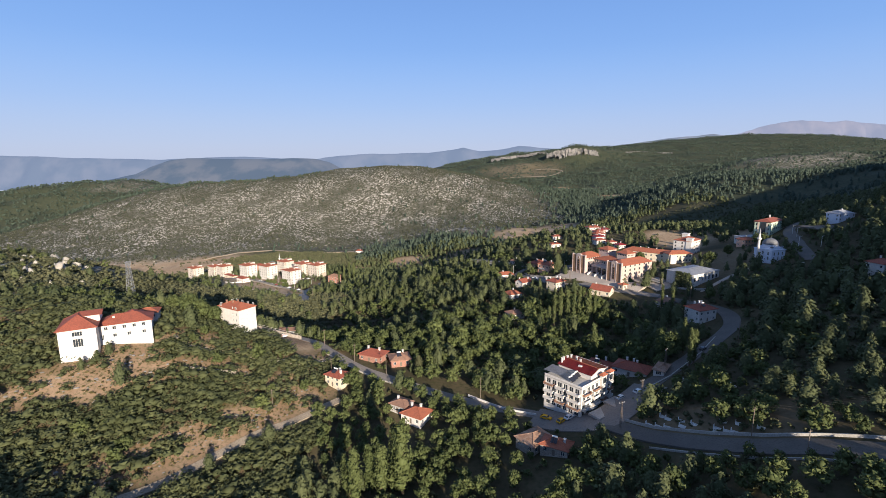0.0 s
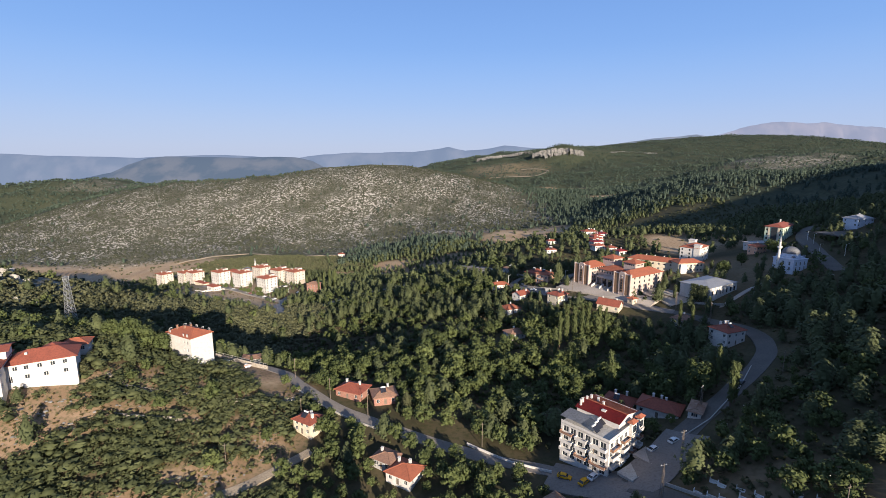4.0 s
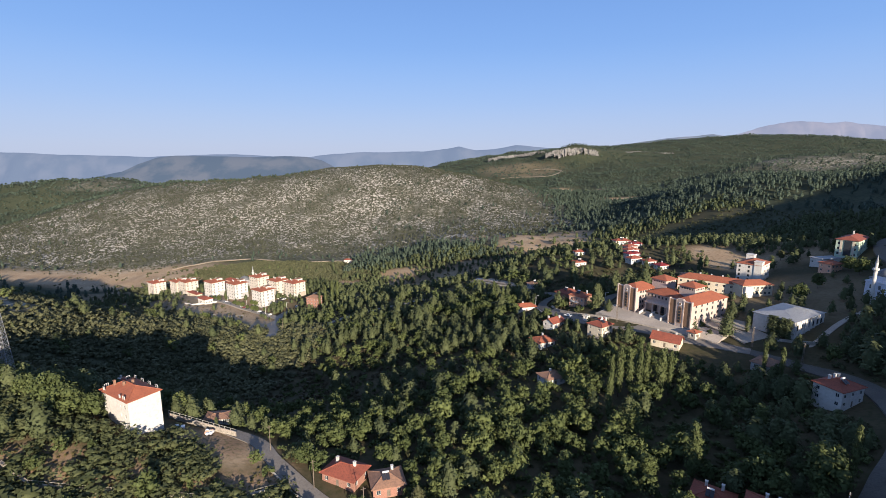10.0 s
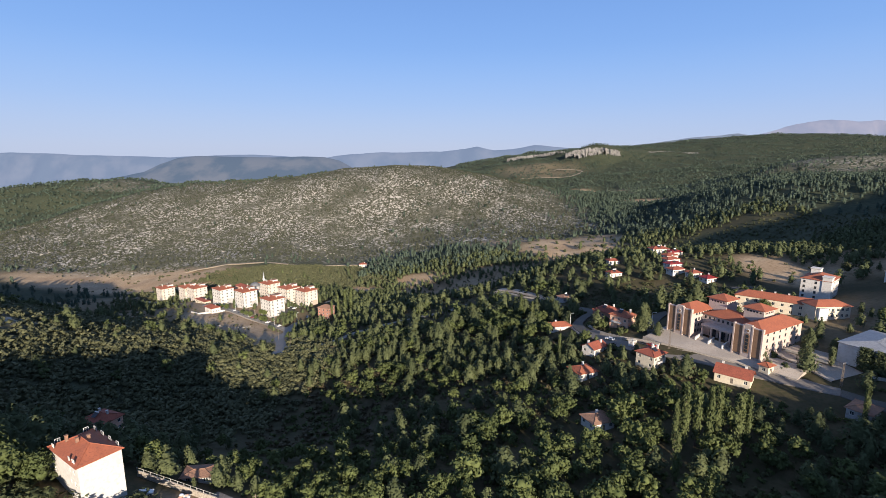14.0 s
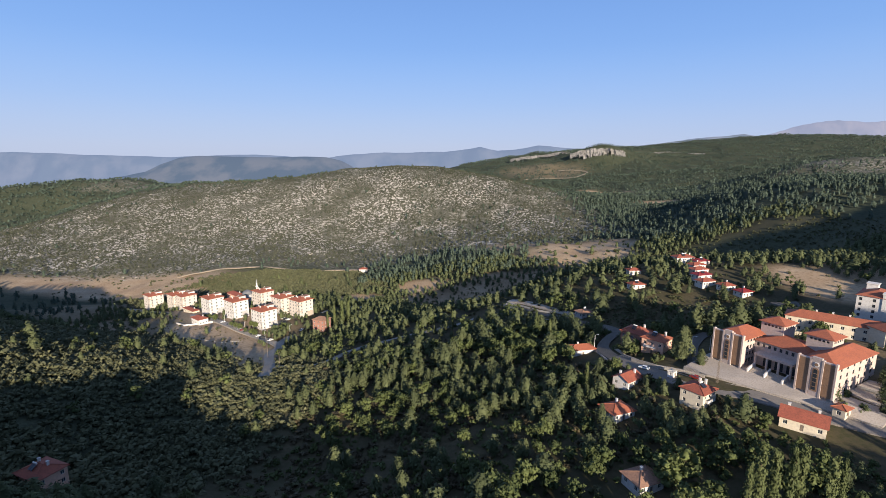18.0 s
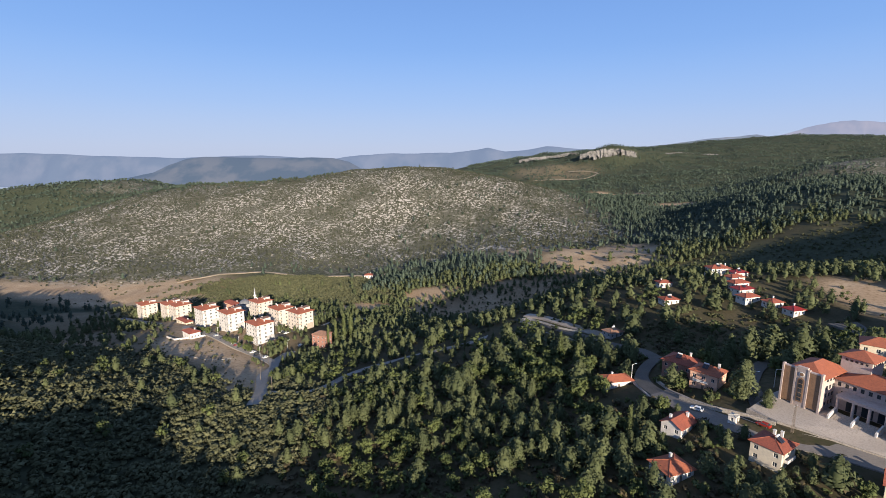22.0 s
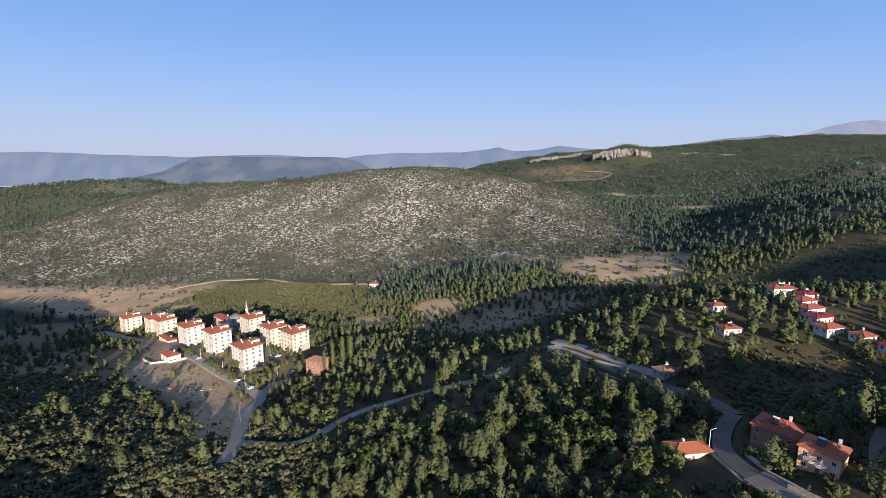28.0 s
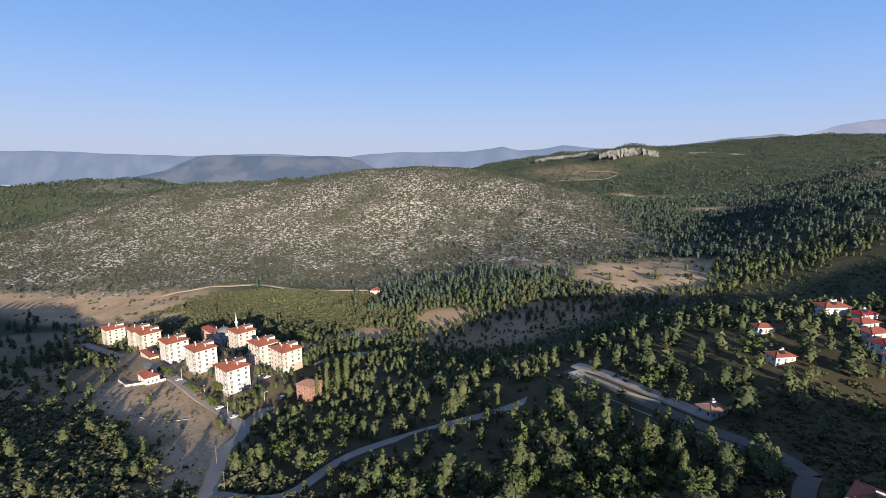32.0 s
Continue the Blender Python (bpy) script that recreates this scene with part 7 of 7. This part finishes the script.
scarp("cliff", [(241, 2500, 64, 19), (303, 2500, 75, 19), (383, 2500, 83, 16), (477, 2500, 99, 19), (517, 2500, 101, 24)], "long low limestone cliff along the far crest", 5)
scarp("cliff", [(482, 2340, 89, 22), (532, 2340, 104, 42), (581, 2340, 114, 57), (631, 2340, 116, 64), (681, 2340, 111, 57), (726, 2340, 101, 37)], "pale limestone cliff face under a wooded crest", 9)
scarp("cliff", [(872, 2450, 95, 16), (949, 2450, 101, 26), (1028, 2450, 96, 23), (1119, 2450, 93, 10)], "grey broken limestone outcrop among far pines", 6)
cliff("outcrop", [(-288, 330), (-240, 300), (-205, 268), (-212, 248)], 8, "pale limestone outcrops on the near hill", 7)
cliff("outcrop", [(-235, 262), (-205, 230), (-180, 240)], 6, "pale limestone outcrops on the near hill", 8)


# ---- woods ----
NEAR_PINES = [crown(10 + k, "pine", 10, 30, 0.036) for k in range(5)]
NEAR_LEAFS = [crown(20 + k, "round", 11, 31, 0.047, cheap=True) for k in range(5)]
PINES = [crown(60 + k, "pine", 6, 15, 0.055, cheap=True) for k in range(5)]
LEAFS = [crown(70 + k, "round", 6, 14, 0.070, cheap=True) for k in range(5)]
OAKS = [crown(80 + k, "shrub", 4, 9, 0.14, cheap=True) for k in range(5)]
THICKETS = [crown(85 + k, "shrub", 5, 23, 0.08, cheap=True) for k in range(5)]
SHRUBS = [crown(30 + k, "shrub", 3, 9, 0.17, cheap=True) for k in range(4)]
FAR_PINES = [crown(40 + k, "pine", 3, 7, 0.10, cheap=True) for k in range(5)]
MID_PINES = [crown(45 + k, "pine", 2, 6, 0.13, cheap=True) for k in range(4)]
FAR_SHRUBS = [crown(50 + k, "shrub", 1, 4, 0.35, cheap=True) for k in range(4)]
ROCKS = [rock_mesh(90 + k, 0.5) for k in range(4)]


def open_land(x, y):
    return np.maximum(bare_cover(x, y), soil_cover(x, y))


def inside(x, y, x0, x1, y0, y1):
    return (x > x0 * PLAN) & (x < x1 * PLAN) & (y > y0 * PLAN) & (y < y1 * PLAN)


def shady_floor(x, y):
    """The open valley floor under the shade of the eastern mountain."""
    return blob(x / PLAN, y / PLAN, 175, 530, 195, 44, -2, 0.18)


def terraced(x, y):
    return inside(x, y, -190, -38, 70, 184) & (road_gap(x, y) > 3)


keep_clear(40, 305.5, 7)
keep_clear(43, 300, 5)


def sparse(x, y):
    """Where the valley's trees stand wide apart and grow larger."""
    return inside(x, y, -30, 112, 302, 425) | inside(x, y, -8, 72, 150, 240)


def dens_valley(x, y):
    d = np.clip(1.15 - 1.2 * open_land(x, y), 0.02, 1)
    d = np.where(terraced(x, y), 0.05, d)
    d = d * (1 - 0.96 * oak_hill(x, y))
    gap = np.maximum(np.maximum(blob(x / PLAN, y / PLAN, -80, 258, 66, 44, -8), 0.8 * blob(x / PLAN, y / PLAN, -22, 256, 36, 24, 5)), 0.7 * blob(x / PLAN, y / PLAN, -20, 405, 40, 14, 15))
    gap = np.maximum(gap, 0.85 * blob(x / PLAN, y / PLAN, 90, 358, 40, 24, 10))
    gap = np.maximum(gap, 0.85 * blob(x / PLAN, y / PLAN, 18, 486, 52, 24, -12))
    gap = np.maximum(gap, 1.03 * blob(x / PLAN, y / PLAN, 32, 500, 74, 27, 55))
    gap = np.maximum(gap, 0.75 * blob(x / PLAN, y / PLAN, -48, 362, 44, 14, 0))
    gap = np.maximum(gap, 0.92 * blob(x / PLAN, y / PLAN, -250, 432, 92, 40, -38))
    gap = np.maximum(gap, 0.85 * blob(x / PLAN, y / PLAN, -340, 540, 66, 50, -30))
    gap = np.maximum(gap, 0.6 * blob(x / PLAN, y / PLAN, 165, 175, 66, 76, 0))
    gap = np.maximum(gap, 0.25 * blob(x / PLAN, y / PLAN, 80, 118, 36, 24, -30))
    gap = np.maximum(gap, 0.98 * blob(x / PLAN, y / PLAN, 182, 312, 62, 48, 20))
    gap = np.maximum(gap, 0.97 * blob(x / PLAN, y / PLAN, 150, 275, 26, 26, 0))
    gap = np.maximum(gap, 1.03 * shady_floor(x, y))
    gap = np.maximum(gap, 0.97 * blob(x / PLAN, y / PLAN, -188, 424, 66, 38, -36))
    gap = np.maximum(gap, 0.55 * blob(x / PLAN, y / PLAN, -45, 430, 52, 52, 0))
    gap = np.maximum(gap, 0.6 * blob(x / PLAN, y / PLAN, 62, 402, 76, 44, 10))
    gap = np.maximum(gap, 0.97 * blob(x / PLAN, y / PLAN, 92, 345, 38, 28, 0))
    gap = np.maximum(gap, 0.86 * blob(x / PLAN, y / PLAN, 152, 376, 50, 46, 0))
    gap = np.maximum(gap, 1.03 * blob(x / PLAN, y / PLAN, 262, 556, 78, 40, 22))
    d = np.where(inside(x, y, -30, 115, 170, 300), 0.75 * d, d)
    d = np.where(sparse(x, y), 0.55 * d, d)
    d = d * (1 - 0.93 * gap)      # open shaded hollows
    return d * np.clip(0.85 + 0.5 * waves(x, y, 45, 21), 0.15, 1) * np.clip(0.75 + 1.1 * waves(x, y, 24, 27), 0.12, 1)


def dens_terrace(x, y):
    row = 1.0 + 0.4 * np.sin(height(x, y) * 1.5 + 0.9 * waves(x, y, 25, 17)) + 0.35 * waves(x, y, 34, 19)
    return terraced(x, y) * np.clip(1.3 * row - 0.15, 0, 1) * np.clip(1.2 - 1.5 * soil_cover(x, y), 0.04, 1)


def in_front(x, y):
    """Plants on the near side of houses and roads, which stay low there."""
    low = np.zeros(len(x), bool)
    for cx, cy, cr in CLEAR:
        if cr > 3:
            for ahead in (7, 13):
                low |= (x - cx) ** 2 + (y + ahead - cy) ** 2 < cr * cr
    for pts in (ROAD_MAIN, ROAD_SCHOOL, ROAD_BEND, ROAD_MOSQUE, ROAD_UPPER, ROAD_TOWN, ROAD_SIDE, ROAD_EAST, ROAD_LINK):
        low |= PLAN * near_line(x / PLAN, (y + 9) / PLAN, pts) < 5
    return low | (blob(x / PLAN, y / PLAN, -130, 385, 34, 22, -30) > 0.5)


def sizes(n, lo, hi, seed):
    return np.random.RandomState(seed).triangular(lo, lo + 0.35 * (hi - lo), hi, n)


p = scatter(60000, -330, 330, 55, 640, dens_valley, 1, 3.6)
r = np.random.RandomState(8)
px, py = p[:, 0] / PLAN, p[:, 1] / PLAN
leafy = (waves(p[:, 0], p[:, 1], 80, 31) + 0.55 * ((py < 245) & (np.abs(px - 10) < 70)) - 0.3 * (px > 80) + r.normal(scale=0.3, size=len(p))) > 0.14
near = np.hypot(px - np.clip(px, -40, 40) * 0.5, np.maximum(py - 225, 0)) < np.where(px > -20, 130, 95)
away = (py > 400) & ~near
for who, pick, tmpl, lo, hi, mat, label in (
        ("pine_wood", ~leafy & near, NEAR_PINES, 4, 12.5, "pine", "dense green pine wood on the valley slopes"),
        ("leafy_wood", leafy & near, NEAR_LEAFS, 4, 9.5, "leaf", "bright green broadleaf trees in the valley"),
        ("pine_wood", ~leafy & ~near & ~away, PINES, 4, 12.5, "pine", "dense green pine wood around the valley"),
        ("pine_wood", away, FAR_PINES, 4.5, 11, "pine", "dense green pine wood in the upper valley"),
        ("leafy_wood", leafy & ~near & ~away, LEAFS, 5, 10, "leaf", "broadleaf trees scattered through the pines")):
    q = p[pick]
    stuff(who, tmpl, q, sizes(len(q), lo, hi, 1) * np.where(in_front(q[:, 0], q[:, 1]), 0.6, 1.0) * np.where(shady_floor(q[:, 0], q[:, 1]) > 0.3, 0.55, 1.0) * np.where(sparse(q[:, 0], q[:, 1]), 1.3, 1.0) * np.where(blob(q[:, 0] / PLAN, q[:, 1] / PLAN, 106, 313, 30, 13, -25) > 0.5, 1.35, 1.0) * np.where((q[:, 0] > 108 * PLAN) & (q[:, 1] < 255 * PLAN), 1.2, 1.0), M[mat], label, "trees", (1.0, 1.55) if mat == "pine" else (0.9, 1.2))
s = scatter(7000, -330, 330, 55, 640, lambda x, y: 0.7 * np.clip(1 - 0.85 * open_land(x, y), 0.03, 1) * (1 - oak_hill(x, y)) * (1 - 0.9 * blob(x / PLAN, y / PLAN, 172, 300, 66, 56, 20)), 2, 2.8)
stuff("undergrowth", SHRUBS, s, sizes(len(s), 1.2, 3.6, 3), M["maquis"], "low maquis shrubs and bushes", "shrubs")
s = scatter(20000, -190, -38, 70, 184, dens_terrace, 22, 2.5)
stuff("terrace_shrubs", THICKETS, s, sizes(len(s), 2.0, 5.8, 3), M["terrace_leaf"], "rows of green shrubs on old terraces", "shrubs", (1.2, 2.1))
s = scatter(46000, -345, 90, 195, 680, lambda x, y: oak_hill(x, y) * np.clip(1.05 - open_land(x, y), 0, 1) * np.clip(1.0 - 1.1 * rock_cover(x, y), 0.15, 1), 23, 2.55)
stuff("oak_scrub", OAKS, s, sizes(len(s), 2.6, 5.0, 6), M["oak"], "dense low oak scrub covering the hill", "trees", (1.05, 1.55))


g = scatter(9000, -190, -38, 70, 190, lambda x, y: np.clip(soil_cover(x, y) + 0.1, 0, 1), 61, 0.9)
stuff("dry_tufts", FAR_SHRUBS, g, sizes(len(g), 0.4, 1.3, 7), M["dry"], "dry grass tufts and thistles on bare soil", "grass", (1.0, 1.8))
g = scatter(1600, -130, -38, 90, 160, lambda x, y: np.clip(soil_cover(x, y) - 0.3, 0, 1), 62, 0.7)
stuff("loose_stones", ROCKS, g, sizes(len(g), 0.25, 0.9, 7), M["far_rock"], "loose pale stones on the cut bank", "rocks", (0.9, 1.8))
g = scatter(1800, -260, 120, 330, 460, lambda x, y: np.clip(bare_cover(x, y), 0, 1), 63, 1.2)
stuff("dry_tufts", FAR_SHRUBS, g, sizes(len(g), 0.5, 1.5, 7), M["dry"], "dry grass tufts on open ground by the estate", "grass", (1.0, 1.8))


s = scatter(2200, -75, 75, 235, 360, lambda x, y: np.clip(0.5 + waves(x, y, 40, 88), 0, 1), 67, 2.0)
stuff("bramble_thicket", SHRUBS, s, sizes(len(s), 1.2, 3.4, 3), M["bramble"], "brown brambles and dead shrubs under the pines", "shrubs", (1.0, 1.7))
s = scatter(3400, -70, 118, 165, 340, lambda x, y: np.clip(0.75 + 0.7 * waves(x, y, 30, 89), 0, 1), 69, 1.9)
stuff("undergrowth", SHRUBS, s, sizes(len(s), 1.2, 3.4, 3), M["leaf"], "leafy bushes and young trees between the woods", "shrubs", (0.8, 1.25))
s = scatter(2600, 55, 190, 80, 215, lambda x, y: 0.8 * np.ones_like(x), 65, 1.6)
stuff("undergrowth", SHRUBS, s, sizes(len(s), 0.6, 2.2, 3), M["maquis"], "tall grass and low bushes on the shaded slope", "shrubs", (1.0, 1.7))
s = scatter(1500, 52, 135, 315, 378, lambda x, y: 0.9 * blob(x / PLAN, y / PLAN, 92, 345, 40, 30, 0), 71, 1.8)
stuff("undergrowth", SHRUBS, s, sizes(len(s), 0.8, 2.4, 3), M["maquis"], "low dark scrub in the hollow behind the school", "shrubs", (1.0, 1.7))
s = scatter(2600, -20, 360, 485, 580, lambda x, y: 0.9 * shady_floor(x, y), 70, 2.2)
stuff("undergrowth", FAR_SHRUBS, s, sizes(len(s), 1.0, 2.8, 3), M["maquis"], "low dark scrub on the shaded valley floor", "shrubs", (1.0, 1.7))
# orchard rows in the field under the hill
u, v = np.meshgrid(np.arange(0, 80, 5.0), np.arange(0, 34, 4.5))
ox, oy = (-318 + 0.8 * u - 0.25 * v).ravel() * PLAN, (560 + 0.35 * u + 1.0 * v).ravel() * PLAN
o = np.stack([ox, oy, ground_z(ox, oy) - 0.15], -1)
stuff("orchard", SHRUBS, o, sizes(len(o), 1.6, 3.0, 9), M["maquis"], "rows of small orchard trees in a dry field", "trees", (0.9, 1.2))
s = scatter(900, -480, -230, 470, 720, lambda x, y: 0.5 * np.clip(bare_cover(x, y), 0, 1) * (waves(x, y, 60, 77) > 0.1), 66, 4.0)
stuff("field_bushes", SHRUBS, s, sizes(len(s), 1.5, 4.0, 9), M["maquis"], "scattered bushes along field edges", "shrubs", (1.0, 1.6))


s = scatter(420, 50, 205, 585, 720, lambda x, y: 0.6 * np.clip(bare_cover(x, y), 0, 1) * np.clip(0.3 + 1.5 * waves(x, y, 34, 78), 0.03, 1), 68, 4.0)
stuff("clearing_bushes", SHRUBS, s, sizes(len(s), 1.8, 5.5, 9), M["pine"], "scattered young pines and bushes in a dry clearing", "shrubs", (0.9, 1.4))


def dens_far(x, y):
    d = np.clip(1.0 - 1.1 * bare_cover(x, y), 0, 1)
    d = d * np.clip(1.0 - 1.5 * rock_cover(x, y) + 0.25 * waves(x, y, 70, 52), 0.015, 1)
    return d * ((np.abs(x) > 330 * PLAN) | (y > 640 * PLAN)) * (1 - oak_hill(x, y))


f = scatter(7000, -1000, 1100, 300, 1000, dens_far, 3)
v = scatter(15000, -110, 720, 600, 1180, lambda x, y: np.clip(1.0 - 1.2 * bare_cover(x, y), 0, 1) * np.clip(1.0 - 1.4 * rock_cover(x, y) + 0.3 * waves(x, y, 70, 52), 0.03, 1) * np.clip(0.7 + 0.9 * waves(x, y, 48, 53), 0.1, 1), 33)
stuff("valley_forest", MID_PINES, v, sizes(len(v), 5, 13, 4), M["hazed_pine"], "dense pine forest filling the upper valley", "trees", (0.8, 1.1))
stuff("far_wood", FAR_PINES, f, sizes(len(f), 6, 12, 4), M["hazed_pine"], "pine woods on the far slopes", "trees", (0.9, 1.3))
f = scatter(42000, -1500, 1900, 950, 2050, dens_far, 13)
stuff("slope_wood", FAR_SHRUBS, f, sizes(len(f), 4.5, 10, 4), M["hazed_pine"], "pine woods on the distant slopes", "trees", (0.7, 1.1))
f = scatter(30000, 0, 2900, 1950, 2950, lambda x, y: np.clip(1 - 1.6 * bare_cover(x, y), 0.05, 1) * np.clip(0.6 + 0.8 * waves(x, y, 200, 71), 0.15, 1), 14)
stuff("crest_wood", FAR_SHRUBS, f, sizes(len(f), 5, 11, 4), M["hazed_pine"], "pine woods along the far crest", "trees", (0.7, 1.1))
h = scatter(72000, -1000, 260, 690, 1340, lambda x, y: rock_cover(x, y) * np.clip(0.8 + 0.5 * waves(x, y, 90, 41), 0.3, 1), 4)
stuff("hill_shrubs", FAR_SHRUBS, h, sizes(len(h), 1.8, 4.2, 5), M["hill_maquis"], "maquis shrubs dotted over a rocky hill", "shrubs")
k = scatter(12000, -1000, 230, 690, 1320, lambda x, y: rock_cover(x, y) * np.clip(0.15 - 0.9 * waves(x, y, 90, 41), 0.0, 1), 44)
rocks = stuff("hill_rocks", ROCKS, k, sizes(len(k), 0.9, 2.8, 5), M["rock"], "pale limestone boulders strewn over the hill", "rocks", (0.9, 1.8))
